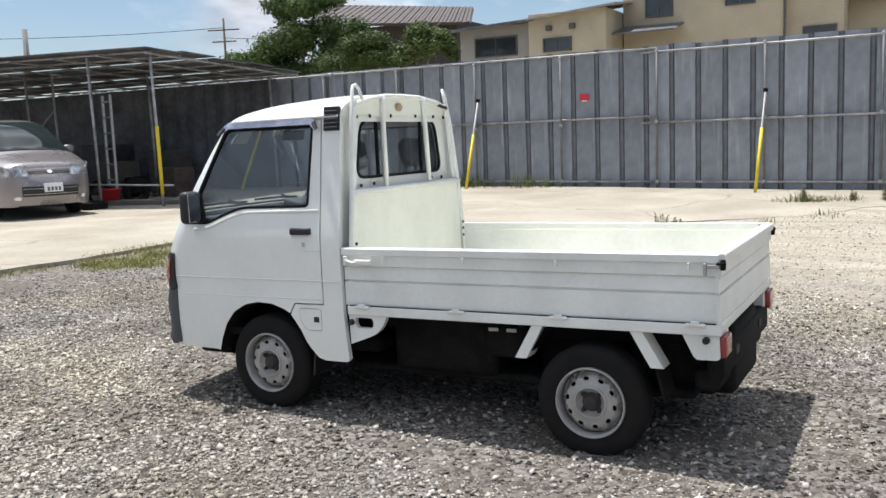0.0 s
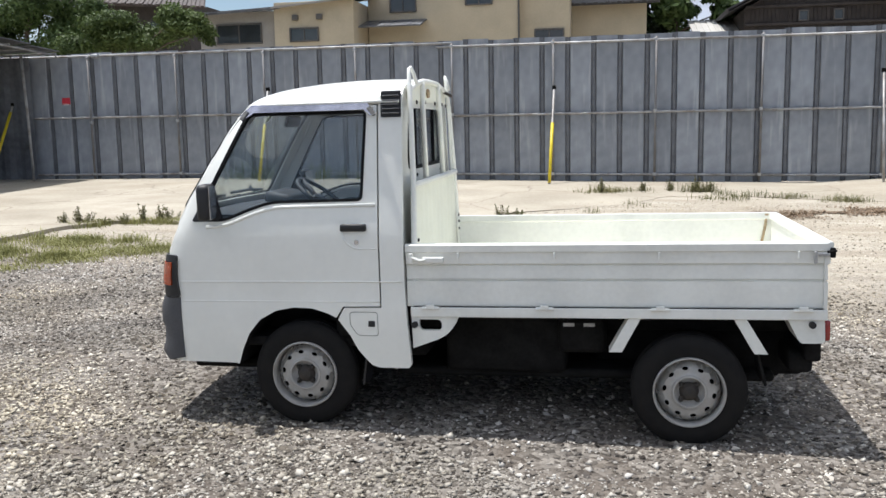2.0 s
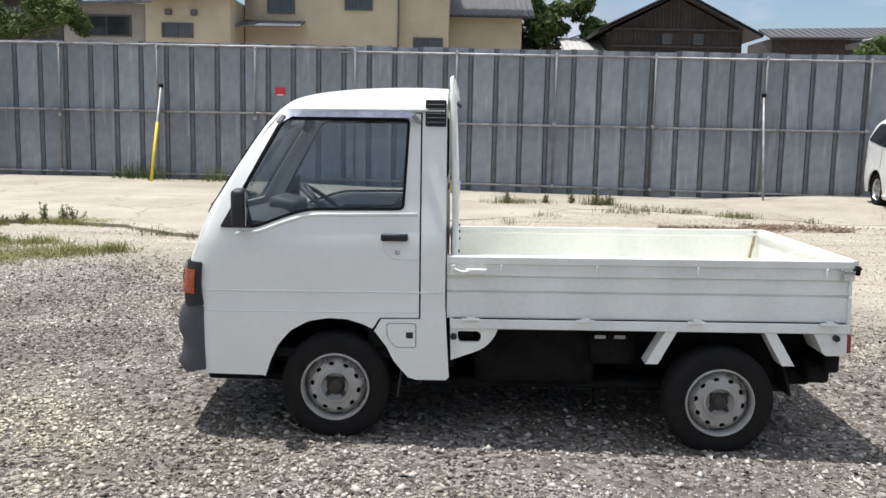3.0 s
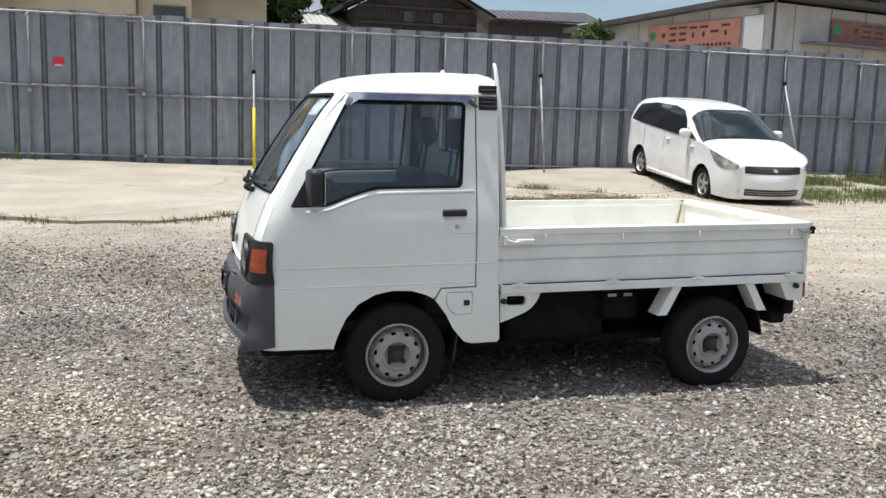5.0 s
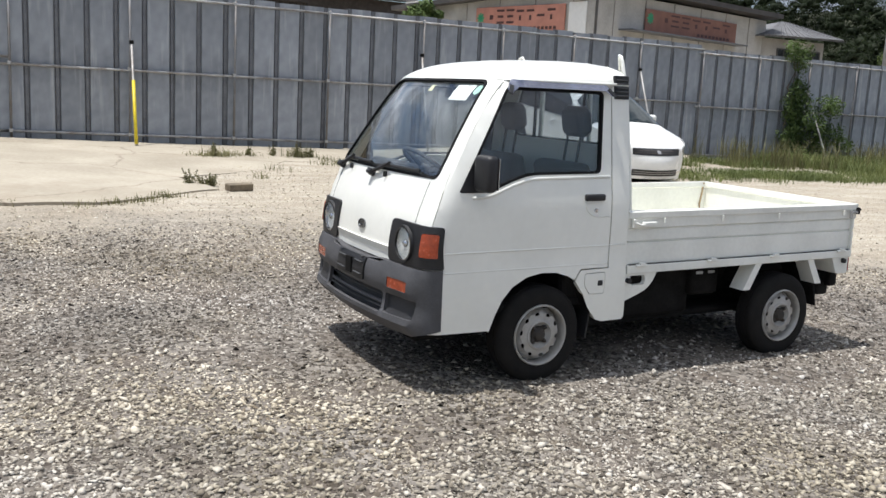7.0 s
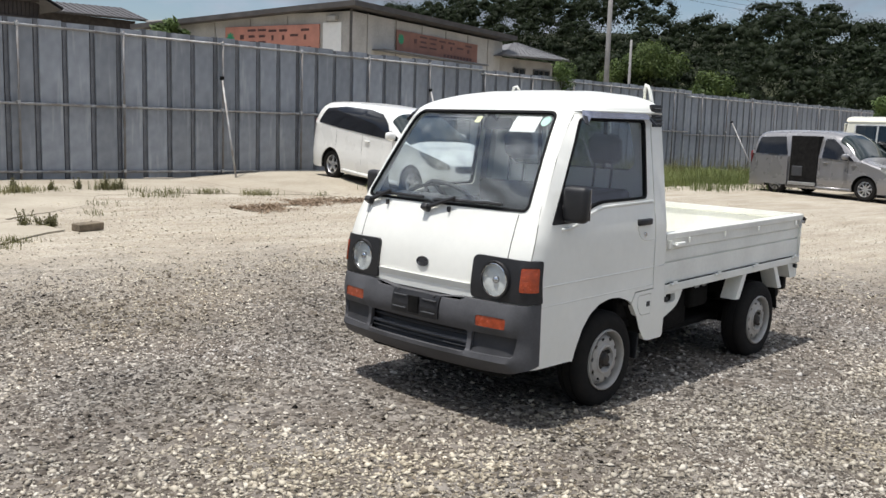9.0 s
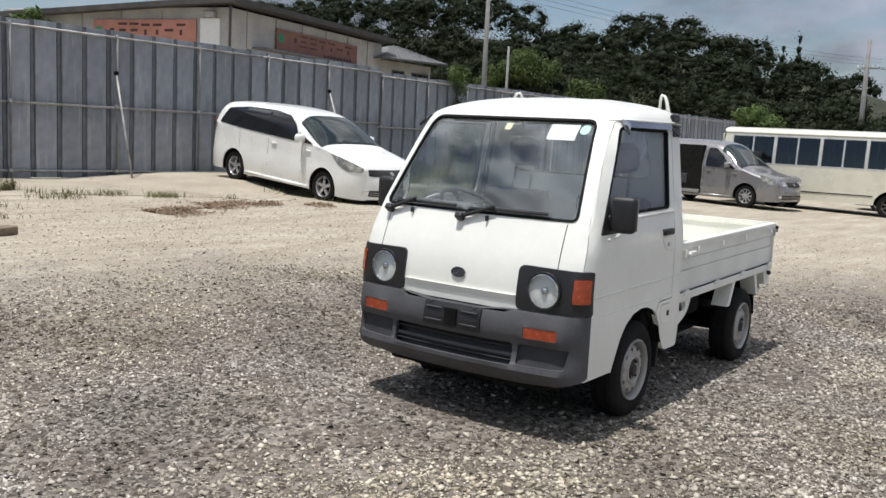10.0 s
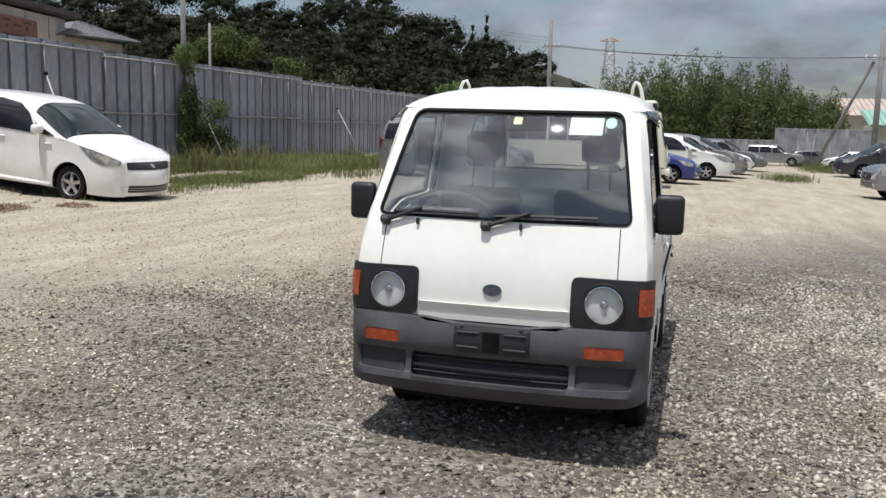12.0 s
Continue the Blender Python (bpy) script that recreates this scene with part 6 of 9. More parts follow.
        # cab air vent at the roof corner
        bm = bmesh.new()
        sheet(bm, rounded([(-0.512, 1.716 - 0.05), (-0.412, 1.716 - 0.05), (-0.412, 1.585), (-0.512, 1.585)], 0.008), side_surf(s, 0.006), step=0.05, thick=0.01)
        box(bm, (-0.462, s * 0.606, 1.682), (0.100, 0.022, 0.060), 0.006)
        vent = part("air_vent", bm, M_BLACK, truck, "black slatted vent")
        for k in range(5):
            bm = bmesh.new()
            box(bm, (-0.462, s * (0.634 - 0.0028 * k), 1.603 + 0.021 * k), (0.084, 0.010, 0.006), 0.002, (s * 30, 0, 0))
            part("slat", bm, M_DASH, vent)
        # mirror
        bm = bmesh.new()
        box(bm, (-1.385, s * 0.745, 1.195), (0.070, 0.130, 0.182), 0.026, (0, 0, s * -8), 4)
        box(bm, (-1.385, s * 0.688, 1.165), (0.042, 0.08, 0.05), 0.012, (0, 0, s * -12))
        mi = part("door_mirror", bm, M_BLACK, door, "black door mirror", smooth=40)
        bm = bmesh.new()
        box(bm, (-1.350, s * 0.749, 1.195), (0.004, 0.108, 0.160), 0.002, (0, 0, s * -8))
        part("mirror_glass", bm, M_CHROME, mi)
        # wheel-arch liner
        bm = bmesh.new()
        cx, n = -0.945, 18
        rows = []
        for yy in (0.692, 0.40):
            rows.append([bm.verts.new((x, s * yy, z)) for x, z in ARCH])
        for i in range(len(ARCH) - 1):
            bm.faces.new((rows[0][i], rows[0][i + 1], rows[1][i + 1], rows[1][i]))
        bm.faces.new(rows[1])
        part("wheel_arch_liner", bm, M_UNDER, truck)
        # mud flap behind the front wheel
        bm = bmesh.new()
        box(bm, (-0.625, s * 0.60, 0.36), (0.012, 0.15, 0.20), 0.004, (0, 8, 0))
        part("mud_flap", bm, M_BLACK, truck)
    # rear wall of the cab with its window
    bm = bmesh.new()
    def rear(y, z, d):
        return Vector((REAR - 0.010 - d, y * (HW(z) / 0.695 if z > 1 else 1), z))
    rw = rounded([(-0.475, 1.638), (0.475, 1.638), (0.515, 1.325), (-0.515, 1.325)], 0.085)
    sheet(bm, [(-0.692, 0.66), (0.692, 0.66), (0.692, ROOF_Z), (0.60, 1.735), (0.0, 1.760), (-0.60, 1.735), (-0.692, ROOF_Z)], rear, [rw], 0.1, 0.02)
    back = part("cab_rear_wall", bm, M_WHITE, truck)
    bm = bmesh.new()
    sheet(bm, rw, lambda y, z, d: rear(y, z, d + 0.008), step=0.2, thick=0.004)
    g = part("rear_window", bm, M_SIDEGLASS, back)
    g.visible_shadow = False
    bm = bmesh.new()
    sheet(bm, grown(rw, 0.006), lambda y, z, d: rear(y, z, d - 0.006), [grown(rw, -0.010)], 0.08, 0.012)
    for y in (-0.31, 0.31):
        box(bm, (REAR - 0.016, y * 0.8, 1.48), (0.014, 0.022, 0.31), 0.003)
    part("rear_window_seal", bm, M_SEAL, back)
    # inside
    bm = bmesh.new()
    box(bm, (-0.98, 0, 0.47), (1.12, 1.26, 0.05), 0.01)
    box(bm, (-0.62, 0, 0.60), (0.34, 1.26, 0.24), 0.03)
    box(bm, (-1.50, 0, 0.62), (0.06, 1.20, 0.34), 0.01)
    part("cab_floor", bm, M_UNDER, truck)
    bm = bmesh.new()
    prof = [(-1.60, 1.115), (-1.50, 1.125), (-1.36, 1.118), (-1.30, 1.085), (-1.275, 1.0), (-1.30, 0.86), (-1.58, 0.80)]
    rows = [[bm.verts.new((x + (0.07 if abs(y) > 0.5 else 0), y, z)) for x, z in prof] for y in (-0.62, -0.5, -0.2, 0.1, 0.18, 0.52, 0.62)]
    for i, (a, b) in enumerate(zip(rows, rows[1:])):
        for j in range(len(prof)):
            k = (j + 1) % len(prof)
            bm.faces.new((a[j], a[k], b[k], b[j]))
    bm.faces.new(rows[0])
    bm.faces.new(rows[-1][::-1])
    box(bm, (-1.36, 0.335, 1.135), (0.17, 0.36, 0.075), 0.03, (0, 12, 0), 3)
    bmesh.ops.recalc_face_normals(bm, faces=bm.faces)
    part("dashboard", bm, M_DASH, truck, smooth=40)
    bm = bmesh.new()
    c, ax = Vector((-1.130, 0.335, 1.125)), pose(0, 0, 0, 0, 38, 0)
    tube(bm, [c + ax.to_3x3() @ Vector((0.185 * math.cos(a), 0.185 * math.sin(a), 0)) for a in (i * math.pi / 16 for i in range(32))], 0.013, 8, closed=True)
    for a in (0.2, 2.94, 4.71):
        tube(bm, [c + ax.to_3x3() @ Vector((0, 0, -0.03)), c + ax.to_3x3() @ Vector((0.18 * math.cos(a), 0.18 * math.sin(a), 0))], 0.015, 6)
    tube(bm, [c + ax.to_3x3() @ Vector((0, 0, -0.02)), c + ax.to_3x3() @ Vector((0, 0, -0.30))], 0.022, 8)
    box(bm, c + ax.to_3x3() @ Vector((0, 0, -0.02)), (0.11, 0.12, 0.04), 0.018, (0, 38, 0))
    part("steering_wheel", bm, M_DASH, truck, smooth=50)
    for y in (-0.33, 0.33):
        bm = bmesh.new()
        box(bm, (-0.80, y, 0.80), (0.44, 0.50, 0.14), 0.05, (0, -6, 0), 4)
        box(bm, (-0.595, y, 1.02), (0.11, 0.47, 0.42), 0.05, (0, -10, 0), 4)
        seat = part("seat", bm, M_SEAT, truck, "dark grey vinyl seat", smooth=50)
        bm = bmesh.new()
        box(bm, (-0.535, y, 1.450), (0.100, 0.225, 0.190), 0.048, (0, -8, 0), 6)
        for v in bm.verts:
            q = Vector((v.co.y - y, v.co.z - 1.45))
            k = max(abs(q.x) / 0.1125, abs(q.y) / 0.095)
            if k > 0.2:
                f = k / math.hypot(q.x / 0.1125, q.y / 0.095) * 0.55 + 0.45
                v.co.y, v.co.z = y + q.x * f, 1.45 + q.y * f
        part("headrest", bm, M_SEAT, seat, smooth=60)
        for o in (-0.06, 0.06):
            bm = bmesh.new()
            tube(bm, [(-0.565, y + o, 1.21), (-0.54, y + o, 1.40)], 0.008, 6)
            part("headrest_post", bm, M_BLACK, seat)
    bm = bmesh.new()
    box(bm, (-1.17, -0.03, 1.585), (0.03, 0.20, 0.065), 0.012, (0, 15, 0))
    tube(bm, [(-1.22, -0.03, 1.64), (-1.175, -0.03, 1.60)], 0.008, 6)
    part("inside_mirror", bm, M_BLACK, truck)
    bm = bmesh.new()
    sheet(bm, [(-1.14, -0.57), (-0.43, -0.57), (-0.43, 0.57), (-1.14, 0.57)], lambda x, y, d: Vector((x, y, 1.675 + 0.03 * (1 - abs(y / 0.57) ** 3) + d)), step=0.2, thick=0.008)
    part("headlining", bm, M_LINING, truck)
    for y in (-0.33, 0.33):
        bm = bmesh.new()
        box(bm, (-1.13, y, 1.648), (0.13, 0.36, 0.014), 0.006, (0, 20, 0))
        part("sun_visor", bm, M_LINING, truck)
    for s in (-1, 1):
        bm = bmesh.new()
        sheet(bm, [(-0.545, 1.17), (-0.545, 0.68), (-1.22, 0.68), (-1.45, 0.80), (-1.47, 1.08), (-1.32, 1.08), (-1.17, 1.14), (-1.06, 1.17)], side_surf(s, -0.05), step=0.1, thick=0.02)
        part("door_lining", bm, M_DASH, truck)
        bm = bmesh.new()
        sheet(bm, [(-0.55, 1.176), (-0.55, 1.120), (-1.05, 1.116), (-1.16, 1.085), (-1.30, 1.030), (-1.32, 1.075), (-1.17, 1.135), (-1.06, 1.172)], side_surf(s, -0.072), step=0.1, thick=0.004)
        part("inner_sill", bm, M_WHITE, truck, "white painted door sill inside the cab")


def truck_front():
    # lamp bezels wrap round the corner; headlamp, indicator
    def wrap(sg, off=0.0):
        def f(t, z, d):
            """t runs along the front from the middle, then round the corner and along the side."""
            w, r = HW(z), CR(z)
            flat, arc = w - r, r * math.pi / 2
            bow = 0.035 * (min(t, flat) / 0.6) ** 2
            if t <= flat:
                p, n = Vector((XF(z) + bow, t, z)), Vector((-1, 0.06, 0))
            elif t <= flat + arc:
                a = (t - flat) / r
                c = Vector((XF(z) + bow + r, flat, z))
                n = Vector((-math.cos(a), math.sin(a), 0))
                p = c + n * r
            else:
                p, n = Vector((XF(z) + bow + r + t - flat - arc, w, z)), Vector((0, 1, 0))
            p = p + n.normalized() * (off - d)
            return Vector((p.x, sg * p.y, p.z))
        return f
    for sg in (-1, 1):
        out = rounded([(0.352, 0.712), (0.762, 0.712), (0.738, 0.925), (0.352, 0.932)], [0.03, 0.012, 0.015, 0.035])
        ring = [(0.498 + 0.086 * math.cos(a), 0.818 + 0.086 * math.sin(a)) for a in (i * math.pi / 18 for i in range(36))]
        amber = rounded([(0.640, 0.772), (0.728, 0.770), (0.720, 0.892), (0.640, 0.892)], 0.01)
        bm = bmesh.new()
        sheet(bm, out, wrap(sg, 0.014), [ring, amber], 0.035, 0.02)
        bmesh.ops.recalc_face_normals(bm, faces=bm.faces)
        bez = part("lamp_bezel", bm, M_BLACK, truck, "black lamp surround", smooth=40)
        bm = bmesh.new()
        sheet(bm, grown(amber, -0.002), wrap(sg, 0.020), step=0.03, thick=0.02)
        bmesh.ops.recalc_face_normals(bm, faces=bm.faces)
        part("indicator", bm, M_ORANGE, bez, "orange indicator lens", smooth=40)
        c = wrap(sg, 0.0)(0.498, 0.818, 0)
        bm = bmesh.new()
        lathe(bm, [(0.004, 0.050), (0.018, 0.044), (0.030, 0.046), (0.044, 0.034), (0.056, 0.034), (0.068, 0.016), (0.078, 0.010), (0.086, -0.014), (0.088, -0.018), (0.080, -0.020)], 30, "x")
        for i, v in enumerate(bm.verts):
            if v.co.yz.length < 0.08:
                v.co.x += 0.009 * noise.noise((i * 1.37, i * 0.61, 3.0))
        bmesh.ops.translate(bm, verts=bm.verts, vec=c)
        part("headlamp", bm, M_REFLECT, bez, "round headlamp with a clear lens")
        bm = bmesh.new()
        lathe(bm, [(0.0, -0.034), (0.03, -0.032), (0.06, -0.024), (0.080, -0.012), (0.080, -0.006), (0.055, -0.018), (0.0, -0.028)], 36, "x")
        bmesh.ops.translate(bm, verts=bm.verts, vec=c)
        part("lens", bm, M_LENS, bez, smooth=50)
        bm = bmesh.new()
        lathe(bm, [(0.0, -0.016), (0.012, -0.014), (0.020, -0.006), (0.022, 0.03)], 14, "x")
        bmesh.ops.translate(bm, verts=bm.verts, vec=c)
        part("bulb_cap", bm, M_CHROME, bez, smooth=50)
        bm = bmesh.new()
        lathe(bm, [(0.084, -0.004), (0.084, -0.020), (0.094, -0.020), (0.096, -0.004)], 36, "x")
        bmesh.ops.translate(bm, verts=bm.verts, vec=c)
        part("lamp_ring", bm, M_BLACK, bez, smooth=50)
    # lip below the nose, badge, seams
    bm = bmesh.new()
    sheet(bm, [(-0.345, 0.684), (0.345, 0.684), (0.345, 0.778), (-0.345, 0.778)], lambda y, z, d: front_surf(0.012 - 0.5 * max(0, 0.768 - z))(y, z, d), step=0.035, thick=0.02)
    part("nose_lip", bm, M_WHITE, truck, smooth=40)
    bm = bmesh.new()
    sheet(bm, [(0.043 * math.cos(a), 0.849 + 0.026 * math.sin(a)) for a in (i * math.pi / 14 for i in range(28))], front_surf(0.010), [[(0.036 * math.cos(a), 0.849 + 0.019 * math.sin(a)) for a in (i * math.pi / 14 for i in range(28))]], 0.03, 0.008)
    for dx, dz in ((0.018, 0.004), (-0.02, 0.006), (0.0, -0.006), (-0.008, 0.008), (0.010, -0.008)):
        box(bm, front_surf(0.008)(dx, 0.849 + dz, 0), (0.004, 0.012, 0.006), 0.001)
    sheet(bm, [(0.037 * math.cos(a), 0.849 + 0.020 * math.sin(a)) for a in (i * math.pi / 14 for i in range(28))], front_surf(0.006), step=0.03, thick=0.005)
    part("badge", bm, mat("dark_chrome", (0.20, 0.20, 0.21), 0.25, metal=0.9, var=0.1), truck, "oval dark chrome badge")
    for sg in (-1, 1):
        bm = bmesh.new()
        tube(bm, [front_surf(-0.001)(sg * (0.545 + 0.02 * (1.14 - z)), z, 0) for z in (0.93, 0.98, 1.04, 1.10, 1.14)], 0.0028, 5)
        part("panel_seam", bm, M_UNDER, truck)
    # wipers
    for y0, y1 in ((0.055, -0.44), (0.545, 0.10)):
        bm = bmesh.new()
        p = front_surf(0.02)(y0, 1.122, 0)
        box(bm, p, (0.05, 0.045, 0.035), 0.01, (0, 35, 0))
        a, b = front_surf(0.030)(y0 * 0.6 + y1 * 0.4, 1.185, 0), front_surf(0.016)(y1, 1.176, 0)
        tube(bm, [p, a], [0.013, 0.009], 6)
        tube(bm, [front_surf(0.014)(y0 * 0.92 + y1 * 0.08, 1.168, 0), front_surf(0.016)(0.5 * (y0 + y1), 1.176, 0), b], 0.009, 6)
        part("wiper", bm, M_BLACK, truck)
        bm = bmesh.new()
        box(bm, front_surf(0.012)(y0 - 0.16, 1.128, 0), (0.022, 0.012, 0.03), 0.004)
        part("washer_jet", bm, M_BLACK, truck)
    # bumper
    XB = table([(0.325, -1.700), (0.36, -1.742), (0.395, -1.782), (0.43, -1.796), (0.455, -1.776), (0.545, -1.766), (0.570, -1.784), (0.66, -1.778), (0.705, -1.755), (0.715, -1.735)])

    def bsurf(off=0.0):
        def f(t, z, d):
            sg, t = (1 if t >= 0 else -1), abs(t)
            w, r = 0.702 - 0.006 * (0.7 - z), 0.13
            flat, arc = w - r, r * math.pi / 2
            bow = 0.05 * (min(t, flat) / 0.6) ** 2
            # the ends of the bumper finish on one upright line
            x0 = -1.78 + (XB(z) + 1.78) * (1 - min(1, max(0.0, (t - flat) / (arc + 0.02))))
            if t <= flat:
                p, n = Vector((x0 + bow, t, z)), Vector((-1, 0.1 * t, 0))
            elif t <= flat + arc:
                a = (t - flat) / r
                n = Vector((-math.cos(a), math.sin(a), 0))
                p = Vector((x0 + bow + r, flat, z)) + n * r
            else:
                p, n = Vector((x0 + bow + r + t - flat - arc, w, z)), Vector((0, 1, 0))
            p = p + n.normalized() * (off - d)
            return Vector((p.x, sg * p.y, p.z))
        return f
    T = 0.702 - 0.13 + 0.13 * math.pi / 2 + 0.025
    out = [(-T, 0.395), (-0.68, 0.375), (-0.58, 0.348), (-0.42, 0.335), (0.42, 0.335), (0.58, 0.348), (0.68, 0.375), (T, 0.395), (T, 0.708), (0.345, 0.708), (0.30, 0.690), (-0.30, 0.690), (-0.345, 0.708), (-T, 0.708)]
    gr = rounded([(-0.365, 0.435), (0.365, 0.435), (0.365, 0.545), (-0.365, 0.545)], 0.02)
    pl = rounded([(-0.19, 0.572), (0.155, 0.572), (0.155, 0.695), (-0.19, 0.695)], 0.008)
    sl = [rounded([(q * 0.425, 0.582), (q * 0.600, 0.582), (q * 0.600, 0.638), (q * 0.425, 0.638)], 0.012) for q in (-1, 1)]
    sc = [rounded([(q * 0.392, 0.442), (q * 0.640, 0.446), (q * 0.660, 0.545), (q * 0.392, 0.545)], 0.014) for q in (-1, 1)]
    bm = bmesh.new()
    sheet(bm, out, bsurf(), [gr] + sl + sc, 0.04, 0.022)
    bmesh.ops.recalc_face_normals(bm, faces=bm.faces)
    bump = part("front_bumper", bm, M_BUMPER, truck, "weathered dark grey plastic bumper", smooth=35)
    bm = bmesh.new()
    sheet(bm, grown(gr, 0.01), bsurf(-0.045), step=0.08, thick=0.005)
    part("grille_recess", bm, M_BLACK, bump)
    for z in (0.455, 0.480, 0.521):
        bm = bmesh.new()
        tube(bm, [bsurf(-0.022)(y, z, 0) for y in (-0.36, -0.24, -0.12, 0, 0.12, 0.24, 0.36)], 0.006 if z != 0.480 else 0.011, 6)
        part("grille_bar", bm, M_BLACK if z != 0.480 else M_BUMPER, bump)
    for q in sc:
        bm = bmesh.new()
        sheet(bm, grown(q, 0.006), bsurf(-0.018), step=0.06, thick=0.004)
        part("bumper_recess", bm, M_SCOOP, bump, smooth=40)
    for q in sl:
        bm = bmesh.new()
        sheet(bm, grown(q, -0.001), bsurf(-0.003), step=0.04, thick=0.02)
        bmesh.ops.recalc_face_normals(bm, faces=bm.faces)
        part("side_lamp", bm, M_ORANGE, bump, "orange lamp lens", smooth=40)
    # shelf between the bumper's top edge and the nose
    bm = bmesh.new()
    lip_rows = [[bm.verts.new(bsurf(0.0)(y, 0.690 if abs(y) < 0.30 else 0.706, d) + Vector((0, 0, 0.004 * d / 0.07))) for d in (0.004, 0.035, 0.075)] for y in (-0.60, -0.45, -0.35, -0.30, -0.15, 0.0, 0.15, 0.30, 0.35, 0.45, 0.60)]
    for a, b in zip(lip_rows, lip_rows[1:]):
        for k in range(2):
            bm.faces.new((a[k], b[k], b[k + 1], a[k + 1]))
    bmesh.ops.recalc_face_normals(bm, faces=bm.faces)
    part("bumper_shelf", bm, M_BUMPER, bump, smooth=60)
    # empty number-plate carrier
    bm = bmesh.new()
    sheet(bm, pl, bsurf(0.010), step=0.05, thick=0.010)
    pc = part("plate_carrier", bm, M_BLACK, bump, "black plate carrier without a plate")
    for y, z, sy, sz in ((-0.018, 0.63, 0.075, 0.09), (0.09, 0.665, 0.10, 0.008), (-0.125, 0.665, 0.10, 0.008), (0.09, 0.60, 0.10, 0.008), (-0.125, 0.60, 0.10, 0.008), (0.12, 0.69, 0.016, 0.012), (-0.15, 0.69, 0.016, 0.012)):
        bm = bmesh.new()
        box(bm, bsurf(0.012)(y, z, 0), (0.012, sy, sz), 0.003)
        part("carrier_bracket", bm, M_DASH if sz < 0.05 else M_UNDER, pc)
    bm = bmesh.new()
    box(bm, (-1.50, 0, 0.32), (0.25, 1.0, 0.06), 0.02)
    box(bm, (-1.50, 0, 0.42), (0.40, 1.24, 0.10), 0.03)
    part("front_valance", bm, M_UNDER, truck)


def wheel(cx, cy, cz, sg):
    """A steel wheel with ten round vents and its tyre; sg: the side it faces."""
    bm = bmesh.new()
    lathe(bm, [(0.166, -0.075), (0.205, -0.082), (0.245, -0.074), (0.262, -0.060), (0.269, -0.046), (0.269, -0.030), (0.262, -0.028), (0.262, -0.022), (0.270, -0.020), (0.270, 0.020), (0.262, 0.022), (0.262, 0.028), (0.269, 0.030), (0.269, 0.046), (0.262, 0.060), (0.245, 0.074), (0.205, 0.082), (0.170, 0.074), (0.163, 0.05), (0.163, -0.05), (0.166, -0.075)], 48)
    m = pose(cx, cy, cz, 0, 0, 0 if sg > 0 else 180)
    bmesh.ops.transform(bm, matrix=m, verts=bm.verts)
    bmesh.ops.recalc_face_normals(bm, faces=bm.faces)
    w = part("wheel", bm, M_RUBBER, truck, "black tyre on a steel wheel", smooth=45)
    w.data.name = "wheel"
    # rim: a bright rolled lip, a deep well, and a dished disc with vent holes
    bm = bmesh.new()
    lathe(bm, [(0.170, 0.070), (0.168, 0.083), (0.163, 0.085), (0.158, 0.078), (0.156, 0.062), (0.1555, 0.030), (0.155, -0.02)], 60)
    circle = [(0.150 * math.cos(a), 0.150 * math.sin(a)) for a in (i * math.pi / 30 for i in range(60))]
    holes = [[(0.083 * math.cos(a), 0.083 * math.sin(a)) for a in (i * math.pi / 18 for i in range(36))]]
    lathe(bm, [(0.0845, 0.066), (0.079, 0.077), (0.071, 0.078), (0.064, 0.062), (0.054, 0.050), (0.0, 0.044)], 40)
    for k in range(10):
        a = 2 * math.pi * k / 10 + 0.15
        er, et = Vector((math.cos(a), math.sin(a))), Vector((-math.sin(a), math.cos(a)))
        holes.append([tuple(er * (0.115 + 0.0095 * math.cos(b)) + et * 0.0145 * math.sin(b)) for b in (i * math.pi / 7 for i in range(14))])
    dish = table([(0.0, 0.026), (0.040, 0.028), (0.064, 0.046), (0.072, 0.062), (0.080, 0.061), (0.086, 0.050), (0.100, 0.050), (0.127, 0.047), (0.133, 0.030), (0.137, 0.004), (0.146, 0.000), (0.151, 0.010)])
    sheet(bm, circle, lambda u, v, d: Vector((u, 0.016 + dish(math.hypot(u, v)) - d, v)), holes, 0.02, 0.006)
    bmesh.ops.transform(bm, matrix=m, verts=bm.verts)
    bmesh.ops.recalc_face_normals(bm, faces=bm.faces)
    rim = part("rim", bm, M_RIM, w, "dull silver steel rim with round vents", smooth=45)
    bm = bmesh.new()
    lathe(bm, [(0.046, 0.046), (0.043, 0.060), (0.036, 0.066), (0.030, 0.080), (0.020, 0.084), (0.0, 0.085)], 20)
    for k in range(4):
        a = math.pi / 4 + k * math.pi / 2
        box(bm, (0.040 * math.cos(a), 0.055, 0.040 * math.sin(a)), (0.030, 0.020, 0.026), 0.006, (0, -math.degrees(a), 0))
    bmesh.ops.transform(bm, matrix=m, verts=bm.verts)
    part("hub", bm, M_HUB, w, "rusty dark hub", smooth=45)
    for k in range(4):
        a = math.pi / 4 + k * math.pi / 2
        bm = bmesh.new()
        lathe(bm, [(0.011, 0.034), (0.010, 0.056), (0.006, 0.062), (0.0, 0.062)], 6)
        bmesh.ops.transform(bm, matrix=m @ Matrix.Translation((0.053 * math.cos(a), 0.015, 0.053 * math.sin(a))), verts=bm.verts)
        part("wheel_nut", bm, M_HUB, rim)
    # brake drum that closes the vents from behind
    bm = bmesh.new()
    lathe(bm, [(0.0, 0.02), (0.135, 0.018), (0.14, -0.06), (0.0, -0.065)], 24)
    bmesh.ops.transform(bm, matrix=m, verts=bm.verts)
    part("brake_drum", bm, M_UNDER, w)


BED0, BED1, BEDW = -0.400, 1.548, 0.692


